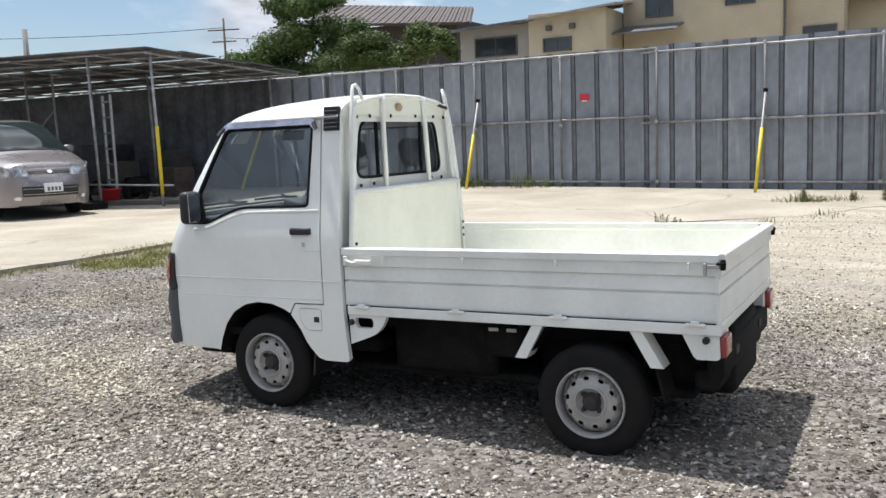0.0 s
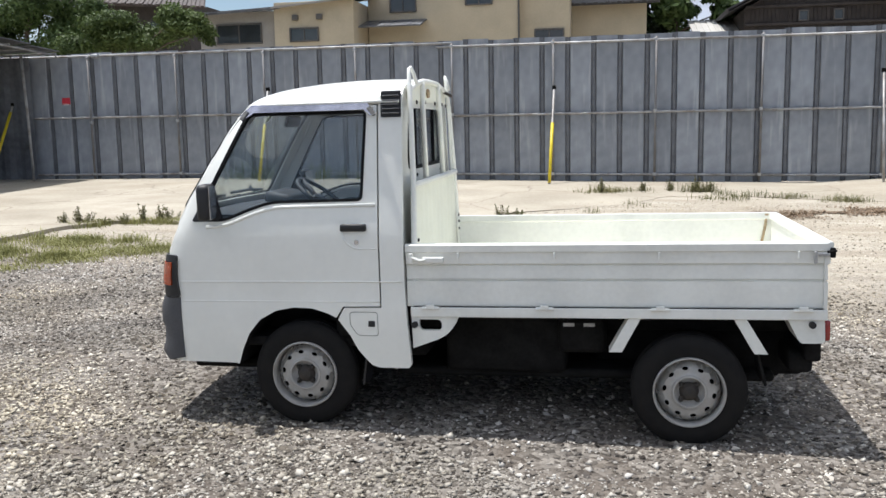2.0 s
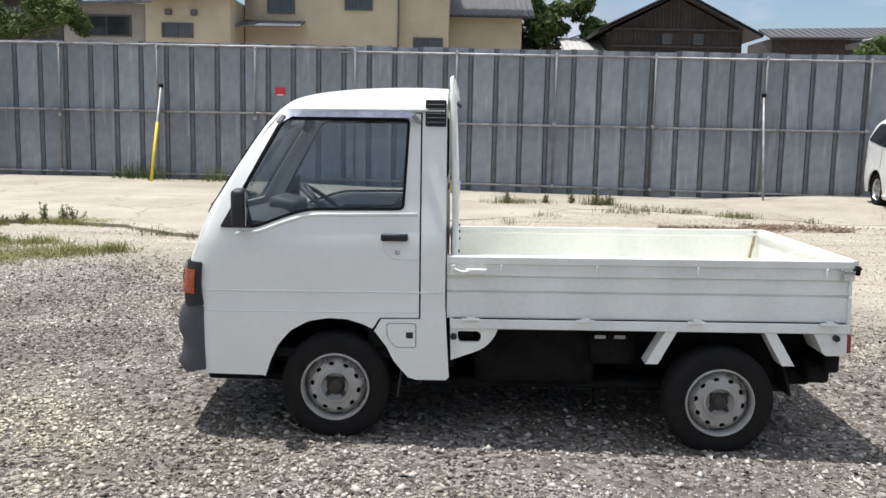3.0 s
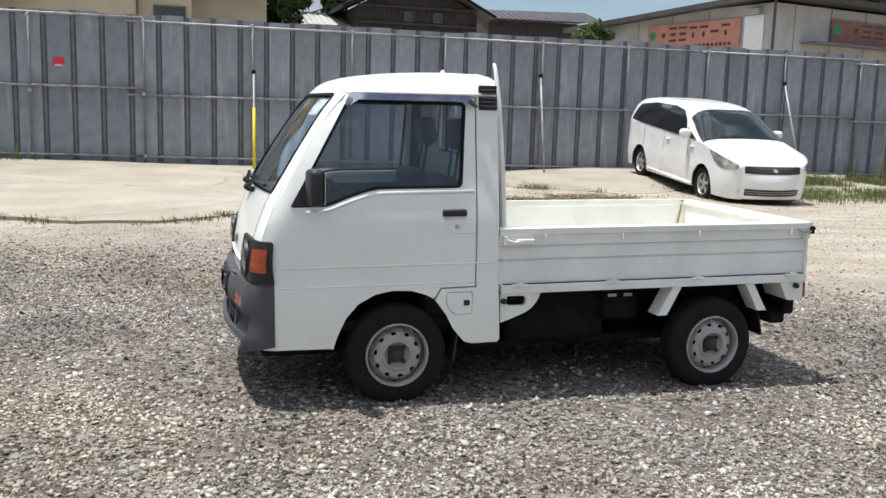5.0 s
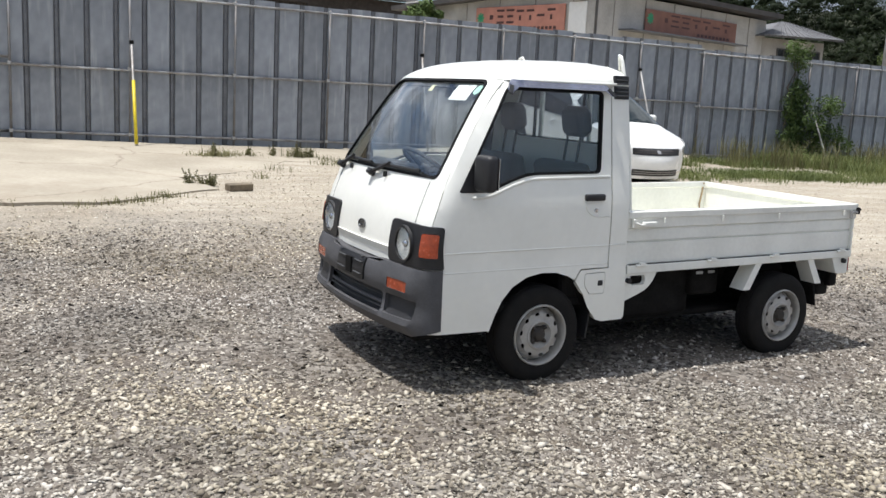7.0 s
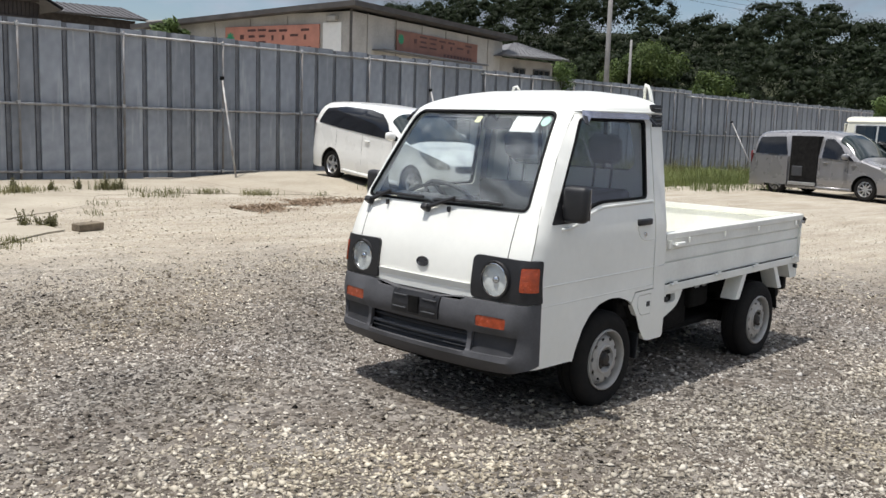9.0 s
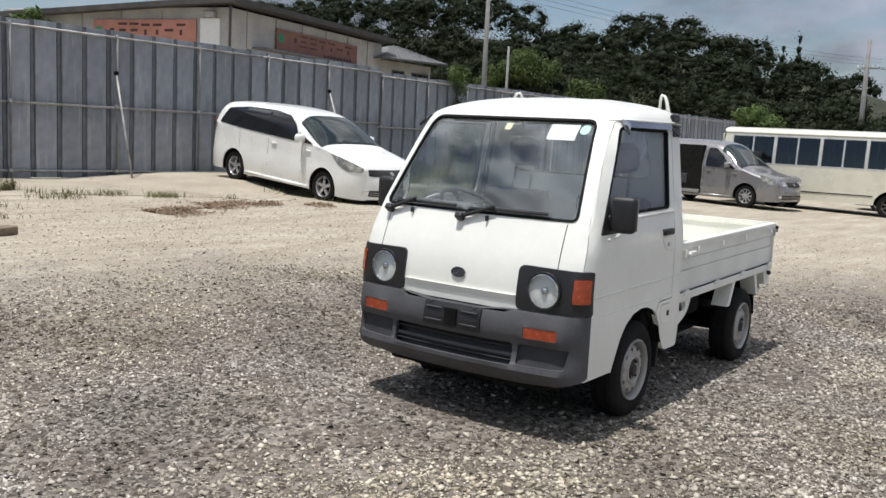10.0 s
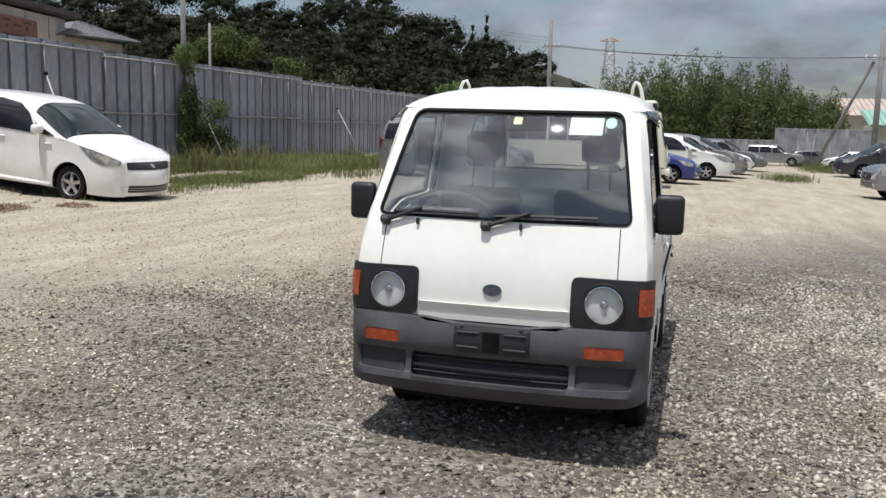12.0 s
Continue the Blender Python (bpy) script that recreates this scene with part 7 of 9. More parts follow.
def truck_bed():
    Z0, Z1 = 0.664, 0.972

    def gate(name, a, b, out, label):
        """A drop side from a to b (x, y); out points away from the bed."""
        a, b, out = Vector((*a, 0)), Vector((*b, 0)), Vector((*out, 0))
        # depth of the pressed face over height: ledges and a broad groove
        prof = [(Z0, 0.0), (Z0 + 0.006, 0.004), (0.788, 0.004), (0.792, -0.010), (0.798, -0.010), (0.802, 0.003), (0.862, 0.001), (0.868, -0.003), (0.876, 0.012), (0.930, 0.012), (0.934, 0.024), (0.966, 0.026), (Z1, 0.020), (Z1, -0.022), (0.938, -0.024), (0.930, -0.012), (Z0, -0.012)]
        d = b - a
        bm = bmesh.new()
        n = 8
        rows = [[bm.verts.new(a + d * i / n + out * (o - 0.024) + Vector((0, 0, z))) for z, o in prof] for i in range(n + 1)]
        for p, q in zip(rows, rows[1:]):
            for j in range(len(prof)):
                k = (j + 1) % len(prof)
                bm.faces.new((p[j], p[k], q[k], q[j]))
        bm.faces.new(rows[0][::-1])
        bm.faces.new(rows[-1])
        bmesh.ops.recalc_face_normals(bm, faces=bm.faces)
        return part(name, bm, M_CREAM if label == "x" else M_BEDSIDE, truck, label)
    left = gate("drop_side", (BED0, -BEDW), (BED1 - 0.012, -BEDW), (0, -1), "white pressed-steel drop side")
    right = gate("drop_side", (BED0, BEDW), (BED1 - 0.012, BEDW), (0, 1), "white pressed-steel drop side")
    tail = gate("tailgate", (BED1 + 0.01, -BEDW + 0.004), (BED1 + 0.01, BEDW - 0.004), (1, 0), "white pressed-steel tailgate")
    # floor with ribs
    bm = bmesh.new()
    box(bm, (0.58, 0, 0.645), (1.93, 1.34, 0.04), 0.004)
    floor = part("bed_floor", bm, M_CREAM, truck, "cream-painted ribbed load floor")
    for i in range(9):
        bm = bmesh.new()
        box(bm, (0.58, -0.56 + i * 0.14, 0.667), (1.90, 0.05, 0.008), 0.003)
        part("floor_rib", bm, M_CREAM, floor)
    # rails under the sides
    for s in (-1, 1):
        bm = bmesh.new()
        box(bm, (0.58, s * 0.672, 0.639), (1.925, 0.035, 0.050), 0.005)
        rail = part("side_rail", bm, M_BEDSIDE, truck)
        bm = bmesh.new()
        box(bm, (0.58, s * 0.680, 0.6635), (1.90, 0.014, 0.006), 0.001)
        part("hinge_gap", bm, M_UNDER, rail)
        for x in (-0.283, 0.270, 0.805, 1.435):
            bm = bmesh.new()
            box(bm, (x, s * 0.694, 0.660), (0.085, 0.014, 0.016), 0.003)
            box(bm, (x, s * 0.700, 0.668), (0.040, 0.014, 0.022), 0.004)
            tube(bm, [(x - 0.045, s * 0.700, 0.660), (x + 0.045, s * 0.700, 0.660)], 0.006, 8)
            part("hinge", bm, M_BEDSIDE, rail)
        side = left if s < 0 else right
        # latches
        for x, ln in ((-0.315, 0.105), (1.48, 0.06)):
            bm = bmesh.new()
            if ln > 0.1:
                box(bm, (x + 0.055, s * 0.706, 0.898), (0.105, 0.018, 0.030), 0.007)
                tube(bm, [(x - 0.05, s * 0.708, 0.910), (x - 0.01, s * 0.712, 0.896), (x + 0.02, s * 0.710, 0.900)], 0.008, 6)
                box(bm, (x - 0.055, s * 0.702, 0.905), (0.02, 0.02, 0.05), 0.004)
            else:
                box(bm, (x, s * 0.702, 0.905), (0.014, 0.016, 0.055), 0.004)
                box(bm, (x + 0.035, s * 0.702, 0.918), (0.05, 0.012, 0.016), 0.003)
            part("latch", bm, M_STEEL if ln < 0.1 else M_BEDSIDE, side, "worn steel latch")
        for x in (-0.14, 0.32, 0.80, 1.41):
            bm = bmesh.new()
            box(bm, (x, s * 0.699, 0.915), (0.010, 0.012, 0.034), 0.003)
            part("rope_hook", bm, M_BEDSIDE, side)
        bm = bmesh.new()
        box(bm, (BED1 + 0.006, s * 0.694, 0.925), (0.022, 0.022, 0.045), 0.005)
        tube(bm, [(BED1 - 0.02, s * 0.704, 0.93), (BED1 + 0.02, s * 0.704, 0.935)], 0.006, 6)
        part("corner_latch", bm, M_UNDER, tail, "black corner latch")
        # front stay plate with a slot
        plate = [(-0.382, 0.612), (-0.150, 0.612), (-0.165, 0.575), (-0.200, 0.530), (-0.245, 0.503), (-0.378, 0.455)]
        slot = rounded([(-0.345, 0.600), (-0.245, 0.600), (-0.232, 0.585), (-0.232, 0.558), (-0.245, 0.545), (-0.330, 0.545), (-0.345, 0.560)], 0.008)
        bm = bmesh.new()
        sheet(bm, rounded(plate, [0, 0, 0.03, 0.04, 0.03, 0]), lambda x, z, d: Vector((x, s * (0.676 - d), z)), [slot], 0.06, 0.03)
        bmesh.ops.recalc_face_normals(bm, faces=bm.faces)
        st = part("stay_plate", bm, M_BEDSIDE, truck)
        for x, z in ((-0.365, 0.575), (1.478, 0.592)):
            bm = bmesh.new()
            lathe(bm, [(0.0, s * 0.70), (0.014, s * 0.70), (0.016, s * 0.694), (0.016, s * 0.66)], 12)
            bmesh.ops.translate(bm, verts=bm.verts, vec=(x, 0, z))
            part("reflector", bm, M_BLACK, st)
        # wheel guards: two sloped stays and their inner black arch
        for (x0, x1) in ((0.690, 0.598), (1.165, 1.258)):
            bm = bmesh.new()
            dx = 0.056
            q = [(x0 - dx / 2, 0.614), (x0 + dx / 2, 0.614), (x1 + dx / 2 + 0.004, 0.450), (x1 - dx / 2, 0.450)]
            sheet(bm, q, lambda x, z, d: Vector((x, s * (0.676 - d), z)), step=0.2, thick=0.11)
            bmesh.ops.recalc_face_normals(bm, faces=bm.faces)
            part("guard_stay", bm, M_BEDSIDE, truck)
        bm = bmesh.new()
        arch = [(0.64, 0.47), (0.72, 0.60), (0.94, 0.612), (1.16, 0.60), (1.235, 0.47)]
        rows = [[bm.verts.new((x, s * y, z)) for x, z in arch] for y in (0.66, 0.42)]
        for i in range(4):
            bm.faces.new((rows[0][i], rows[0][i + 1], rows[1][i + 1], rows[1][i]))
        part("wheel_guard", bm, M_UNDER, truck)
        bm = bmesh.new()
        box(bm, (1.262, s * 0.560, 0.39), (0.014, 0.19, 0.20), 0.005, (0, -14, 0))
        part("mud_flap", bm, M_UNDER, truck)
        # rear corner bracket with the tail lamp
        br = [(1.372, 0.616), (1.532, 0.616), (1.536, 0.505), (1.428, 0.503)]
        bm = bmesh.new()
        sheet(bm, rounded(br, [0, 0, 0.02, 0.02]), lambda x, z, d: Vector((x, s * (0.676 - d), z)), step=0.1, thick=0.20)
        bmesh.ops.recalc_face_normals(bm, faces=bm.faces)
        rb = part("rear_bracket", bm, M_BEDSIDE, truck)
        bm = bmesh.new()
        box(bm, (1.545, s * 0.605, 0.562), (0.03, 0.13, 0.095), 0.008)
        part("tail_lamp", bm, M_RED, rb, "red tail lamp", smooth=40)
        bm = bmesh.new()
        tube(bm, [(1.495, s * 0.655, 0.955), (1.490, s * 0.652, 0.90), (1.470, s * 0.650, 0.80), (1.478, s * 0.650, 0.70)], 0.008, 6)
        box(bm, (1.495, s * 0.655, 0.955), (0.03, 0.02, 0.03), 0.005)
        part("gate_stay", bm, M_RUSTY, tail, "rusty tailgate stay")
    # rear bumper bar and under-run
    bm = bmesh.new()
    box(bm, (1.500, 0, 0.47), (0.075, 1.22, 0.14), 0.015)
    box(bm, (1.455, 0, 0.385), (0.11, 1.14, 0.10), 0.02)
    part("rear_bumper", bm, M_UNDER, truck, "black steel rear bumper", smooth=40)
    for y in (-0.33, -0.30, 0.3, 0.33):
        bm = bmesh.new()
        lathe(bm, [(0.0, 1.546), (0.022, 1.545), (0.024, 1.535)], 12, "x")
        bmesh.ops.translate(bm, verts=bm.verts, vec=(0, y, 0.48))
        part("bumper_bolt", bm, M_HUB, truck)
    # frame, tank and engine under the bed
    for y in (-0.36, 0.36):
        bm = bmesh.new()
        box(bm, (0.30, y, 0.545), (2.4, 0.07, 0.10), 0.01)
        part("frame_rail", bm, M_UNDER, truck)
    # low pans and the far-side box are added, unseen, to deepen the shade below
    for nm, c, sz in (("fuel_tank", (0.05, -0.22, 0.42), (0.62, 0.44, 0.30)), ("battery_box", (0.44, -0.36, 0.48), (0.24, 0.26, 0.18)), ("engine", (1.28, 0.0, 0.42), (0.5, 0.62, 0.34)), ("gearbox", (0.75, 0.05, 0.38), (0.5, 0.5, 0.30)), ("exhaust_silencer", (1.30, 0.1, 0.30), (0.26, 0.7, 0.16)), ("side_shade_box", (0.10, 0.56, 0.42), (1.05, 0.14, 0.36)), ("shade_pan", (0.42, 0.04, 0.265), (1.9, 0.9, 0.05)), ("front_shade_pan", (-1.05, 0.0, 0.285), (1.0, 0.8, 0.05)), ("spare_wheel_tray", (0.12, 0.30, 0.37), (0.62, 0.50, 0.22)), ("rear_axle", (0.942, 0, 0.28), (0.14, 1.1, 0.14)), ("front_axle", (-0.945, 0, 0.31), (0.12, 1.1, 0.10)), ("cab_underframe", (-0.80, 0, 0.40), (0.9, 0.9, 0.10))):
        bm = bmesh.new()
        box(bm, c, sz, 0.035, None, 3)
        part(nm, bm, M_UNDER, truck, smooth=40)
    for x in (0.375, 0.475):
        bm = bmesh.new()
        box(bm, (x, -0.495, 0.540), (0.055, 0.006, 0.018), 0.002)
        part("warning_tag", bm, M_STEEL, truck)
    bm = bmesh.new()
    tube(bm, [(-0.40, -0.6, 0.60), (0.4, -0.6, 0.60)], 0.012, 6)
    part("side_bar", bm, M_UNDER, truck)


def guard_frame():
    """The frame behind the cab: two outer posts that end in hooks, a bowed head rail, inner bars and a steel apron."""
    for s in (-1, 1):
        bm = bmesh.new()
        pts = [(-0.362, s * 0.655, 0.66), (-0.362, s * 0.645, 0.98), (-0.366, s * 0.60, 1.30), (-0.378, s * 0.555, 1.62), (-0.388, s * 0.520, 1.79), (-0.390, s * 0.508, 1.818), (-0.386, s * 0.488, 1.826), (-0.374, s * 0.476, 1.80), (-0.360, s * 0.468, 1.745)]
        tube(bm, pts, [0.0145, 0.0145, 0.0145, 0.014, 0.010, 0.009, 0.009, 0.009, 0.009], 10)
        p = part("guard_post", bm, M_BEDSIDE, truck, smooth=60)
        bm = bmesh.new()
        tube(bm, [(-0.385, s * 0.225, 1.775), (-0.383, s * 0.232, 1.70), (-0.380, s * 0.240, 1.60), (-0.372, s * 0.25, 1.25)], 0.0155, 8)
        part("guard_bar", bm, M_BEDSIDE, truck, smooth=60)
        bm = bmesh.new()
        rim_ = [(0.652, 0.68), (0.643, 0.98), (0.598, 1.30), (0.553, 1.62), (0.525, 1.74)]
        sheet(bm, rim_ + [(y - w_, z) for (y, z), w_ in zip(rim_[::-1], (0.035, 0.040, 0.048, 0.055, 0.06))], lambda y, z, d: Vector((-0.372 - 0.014 * max(0, z - 1.25) - d, s * y, z)), step=0.12, thick=0.006)
        bmesh.ops.recalc_face_normals(bm, faces=bm.faces)
        part("guard_side_plate", bm, M_BEDSIDE, p)
        for y, z in ((0.49, 1.655), (0.36, 1.660), (0.14, 1.662), (0.46, 1.285), (0.33, 1.290)):
            bm = bmesh.new()
            lathe(bm, [(0.0, 0.008), (0.009, 0.006), (0.011, 0.0)], 10, "x")
            bmesh.ops.translate(bm, verts=bm.verts, vec=(-0.404 if z < 1.5 else -0.389, s * y, z))
            part("panel_bolt", bm, M_HUB, p)
        for z in (0.985, 0.945, 0.90):
            bm = bmesh.new()
            box(bm, (-0.345, s * 0.622, z), (0.008, 0.016, 0.016), 0.003)
            part("guard_bolt", bm, M_UNDER, p)
    bm = bmesh.new()
    tube(bm, [(-0.386, y, 1.775 - 0.055 * abs(y / 0.5) ** 3) for y in (-0.53, -0.48, -0.40, -0.2, 0, 0.2, 0.40, 0.48, 0.53)], 0.014, 8)
    part("head_rail", bm, M_BEDSIDE, truck, smooth=60)
    bm = bmesh.new()
    sheet(bm, [(-0.515, 1.665), (0.515, 1.665), (0.49, 1.735), (0.40, 1.765), (-0.40, 1.765), (-0.49, 1.735)], lambda y, z, d: Vector((-0.392 - d, y, z)), step=0.1, thick=0.004)
    plate = part("head_plate", bm, M_CREAM, truck)
    bm = bmesh.new()
    sheet(bm, [(-0.05 + 0.034 * math.cos(a), 1.712 + 0.024 * math.sin(a)) for a in (i * math.pi / 8 for i in range(16))], lambda y, z, d: Vector((-0.382 - d, y, z)), step=0.05, thick=0.010)
    bmesh.ops.recalc_face_normals(bm, faces=bm.faces)
    part("oval_vent", bm, M_RUSTY, plate, "tan oval vent")
    bm = bmesh.new()
    tube(bm, [(-0.385, 0.42, 1.735), (-0.36, 0.44, 1.72), (-0.35, 0.47, 1.712)], 0.010, 8)
    part("spare_hook", bm, M_HUB, plate)
    bm = bmesh.new()
    tube(bm, [(-0.360, -0.61, 1.255), (-0.360, 0.61, 1.255)], 0.016, 8)
    part("cross_rail", bm, M_BEDSIDE, truck, smooth=60)
    bm = bmesh.new()
    n, rows = 44, []
    for i in range(n + 1):
        y = -0.635 + 1.27 * i / n
        k = 0.0015 * (1 if (i % 4) < 2 else -1)
        rows.append([bm.verts.new((-0.368 + (k if j in (1, 2) else 0), y * (1 - 0.03 * (j / 3)), z)) for j, z in enumerate((0.66, 0.70, 1.20, 1.255))])
    for a, b in zip(rows, rows[1:]):
        for j in range(3):
            bm.faces.new((a[j], a[j + 1], b[j + 1], b[j]))
    part("apron", bm, M_CREAM, truck, "cream ribbed steel apron")


M_REFLECT = mat("lamp_reflector", (0.80, 0.81, 0.82), 0.05, metal=1.0, var=0.05, scale=24, rvar=0.02)
M_RUSTY = mat("rusty_cream_steel", (0.42, 0.33, 0.20), 0.7, var=0.3, scale=30, col2=(0.22, 0.13, 0.07))
M_SCOOP = mat("recessed_plastic", (0.030, 0.030, 0.033), 0.6, var=0.15, scale=9, bump=0.1, bump_scale=200)
M_BEDSIDE = mat("aged_white_paint", (0.82, 0.82, 0.765), 0.42, var=0.06, scale=4, fine=40, coat=0.15, bump=0.03, bump_scale=50)
truck_cab()
truck_front()
truck_bed()
guard_frame()
for wx, wz in ((-0.945, 0.310), (0.941, 0.260)):
    for sg in (-1, 1):
        wheel(wx, sg * 0.598, wz, sg)

# ---- open shed at the west end ----
shed = root("open_shed", pose(0, 0, 0), "open pole shed with a flat sheet roof, dark inside", "shed")
M_ROOFSHEET = mat("old_roof_sheet", (0.17, 0.175, 0.185), 0.7, var=0.3, scale=1.5, fine=10)
M_DARKSHEET = mat("dark_wall_sheet", (0.14, 0.148, 0.165), 0.7, var=0.3, scale=1.0, fine=8)
def eave(s):
    """A place on the shed's open front, s metres west of its corner."""
    return -11.62 - 0.985 * s, 9.03 - 0.17 * s


def shed_z(x, y):
    return 3.50 - 0.05 * max(0, y - 8.5)


DEEP = 13.85
k = 15
bm = bmesh.new()
for i in range(k):
    for j in range(5):
        s0, s1 = i * 0.95 - 0.1, i * 0.95 + 0.88 + 0.05 * noise.noise((i, j, 2))
        q = []
        for s_, e in ((s0, 0), (s1, 0), (s1, 1), (s0, 1)):
            x, y = eave(s_)
            y2 = y - 0.25 + (DEEP - y + 0.25) * (j + (e * 0.985)) / 5
            q.append((x, y2, shed_z(x, y2) + 0.09 + 0.035 * (j % 2) + 0.03 * noise.noise((i * 3, j * 5, 1))))
        vs = [bm.verts.new(p) for p in q] + [bm.verts.new((p[0], p[1], p[2] + 0.02)) for p in q]
        for f_ in ((3, 2, 1, 0), (4, 5, 6, 7), (0, 1, 5, 4), (1, 2, 6, 5), (2, 3, 7, 6), (3, 0, 4, 7)):
            bm.faces.new([vs[n_] for n_ in f_])
tagged(part("roof", bm, M_ROOFSHEET, shed), kind="stuff")
for i in range(7):
    t = i / 6
    a, b = eave(0), eave(14.2)
    y0, y1 = a[1] + (DEEP - a[1]) * t, b[1] + (DEEP - b[1]) * t
    bm = bmesh.new()
    tube(bm, [(a[0], y0, shed_z(0, y0) + 0.05), (b[0], y1, shed_z(0, y1) + 0.05)], 0.024, 6)
    part("purlin", bm, M_PIPE, shed)
for i in range(13):
    x, y = eave(i * 1.15)
    bm = bmesh.new()
    tube(bm, [(x, y - 0.2, shed_z(x, y) + 0.01), (x, DEEP, shed_z(x, DEEP) + 0.01)], 0.024, 6)
    part("rafter", bm, M_PIPE, shed)
for (x, y), yel in ((eave(0), True), (eave(1.55), False), (eave(7.2), False), ((-16.2, 10.3), False), ((-16.9, 10.1), False), ((-14.3, 11.5), False), ((-12.2, 13.5), False)):
    bm = bmesh.new()
    g = ground_z(x, y)
    tube(bm, [(x + 0.03, y, g), (x, y, g + 1.5), (x - 0.05, y, shed_z(x, y))], 0.030, 8)
    p = part("post", bm, M_PIPE, shed, smooth=60)
    if yel:
        bm = bmesh.new()
        tube(bm, [(x + 0.025, y, g + 0.30), (x, y, g + 1.70)], 0.038, 10)
        part("sleeve", bm, M_YELLOW, p, "yellow plastic sleeve", smooth=60)
bm = bmesh.new()
tube(bm, [(-16.9, 10.1, 1.9), (-16.2, 10.3, 2.6)], 0.02, 6)
part("stay", bm, M_PIPE, shed)
bm = bmesh.new()
tube(bm, [(*eave(2.0), 0.86), (*eave(-0.3), 0.80)], 0.022, 6)
part("guard_rail", bm, M_PIPE, shed)
bm = bmesh.new()
n = 120
rws = [[bm.verts.new((-28.0 + 15.7 * i / n, 13.82 + 0.02 * (-1) ** (i // 2), z)) for z in (0.0, 3.22)] for i in range(n + 1)]
for a, b in zip(rws, rws[1:]):
    bm.faces.new((a[0], b[0], b[1], a[1]))
part("back_wall", bm, M_DARKSHEET, shed)
bm = bmesh.new()
box(bm, (-26.5, 9.5, 1.7), (0.06, 9.0, 3.4), 0.0)
part("side_wall", bm, M_DARKSHEET, shed)
bm = bmesh.new()
box(bm, (-13.6, 9.35, 0.40), (5.2, 0.5, 0.16), 0.02, (0, 0, 9.8))
tagged(part("timber_ledge", bm, mat("grey_old_timber", (0.17, 0.155, 0.135), 0.9, var=0.25, scale=3, bump=0.3)), "low ledge of old grey timber under the shed roof", "ledge")


def tyre(x, y, z, rx, ry, rz, r=0.3):
    bm = bmesh.new()
    lathe(bm, [(r * 0.6, -0.08), (r * 0.8, -0.1), (r, -0.07), (r, 0.07), (r * 0.8, 0.1), (r * 0.6, 0.08), (r * 0.6, -0.08)], 24)
    bmesh.ops.recalc_face_normals(bm, faces=bm.faces)
    tagged(part("loose_tyre", bm, M_RUBBER, smooth=40), "worn black tyre lying in the shed", "tyre", "loose tyres").matrix_world = pose(x, y, z, rx, ry, rz)


tyre(-12.95, 8.45, 0.42, 90, 0, 0, 0.26)
tyre(-13.6, 10.2, 0.62, 10, 0, 70)
tyre(-13.9, 9.4, 0.62, 8, 0, 60)
tyre(-14.4, 11.0, 0.62, 90, 0, 0)
tyre(-14.4, 11.0, 0.82, 90, 0, 0)
bm = bmesh.new()
lathe(bm, [(0.0, 0.0), (0.20, 0.0), (0.24, 0.24), (0.25, 0.24), (0.235, 0.22), (0.19, 0.03), (0.0, 0.03)], 24, "z")
tagged(part("red_tub", bm, mat("red_plastic", (0.62, 0.03, 0.04), 0.4, var=0.1), smooth=40), "bright red plastic tub on the timber ledge", "tub").matrix_world = pose(-13.45, 9.3, 0.485)
rack = root("tool_rack", pose(-14.0, 9.9, 0.3, 0, 0, 70), "narrow grey metal ladder rack standing in the shed", "rack")
for yy in (-0.22, 0.22):
    bm = bmesh.new()
    box(bm, (0, yy, 1.25), (0.06, 0.05, 2.5), 0.01)
    part("upright", bm, M_STEEL, rack)
for i in range(7):
    bm = bmesh.new()
    box(bm, (0, 0, 0.25 + i * 0.35), (0.05, 0.42, 0.04), 0.008)
    part("rung", bm, M_STEEL, rack)
for x, y, s, c, nm, lb in ((-14.9, 10.9, (0.6, 0.8, 0.9), (0.10, 0.085, 0.07), "crate", "dark wooden crate in the shed"), (-16.9, 12.4, (0.9, 1.0, 1.3), (0.06, 0.06, 0.065), "cabinet", "dark metal cabinet at the back of the shed"), (-18.5, 11.4, (0.9, 1.4, 1.0), (0.09, 0.08, 0.075), "crate", "stack of dark crates in the shed"), (-13.7, 11.6, (0.5, 0.7, 0.7), (0.10, 0.07, 0.06), "drum_box", "dull brown metal box in the shed"), (-14.9, 12.6, (0.8, 0.7, 1.1), (0.08, 0.075, 0.07), "crate", "dark crate by the shed wall")):
    bm = bmesh.new()
    box(bm, (0, 0, s[2] / 2), s, 0.03)
    for zz in (0.2, 0.5, 0.8):
        box(bm, (s[0] / 2, 0, s[2] * zz), (0.04, s[1] * 0.98, 0.07), 0.01)
    tagged(part(nm, bm, mat(nm + "_paint", c, 0.7, var=0.25, scale=5)), lb, "crate" if nm == "crate" else "cabinet").matrix_world = pose(x, y, ground_z(x, y) + 0.04, 0, 0, 7 * (x % 1))

# ---- other vehicles ----
def paint(name, col, metal=0.0):
    return mat(name, col, 0.28, metal=metal, var=0.04, scale=2, fine=20, coat=0.6, rvar=0.06)


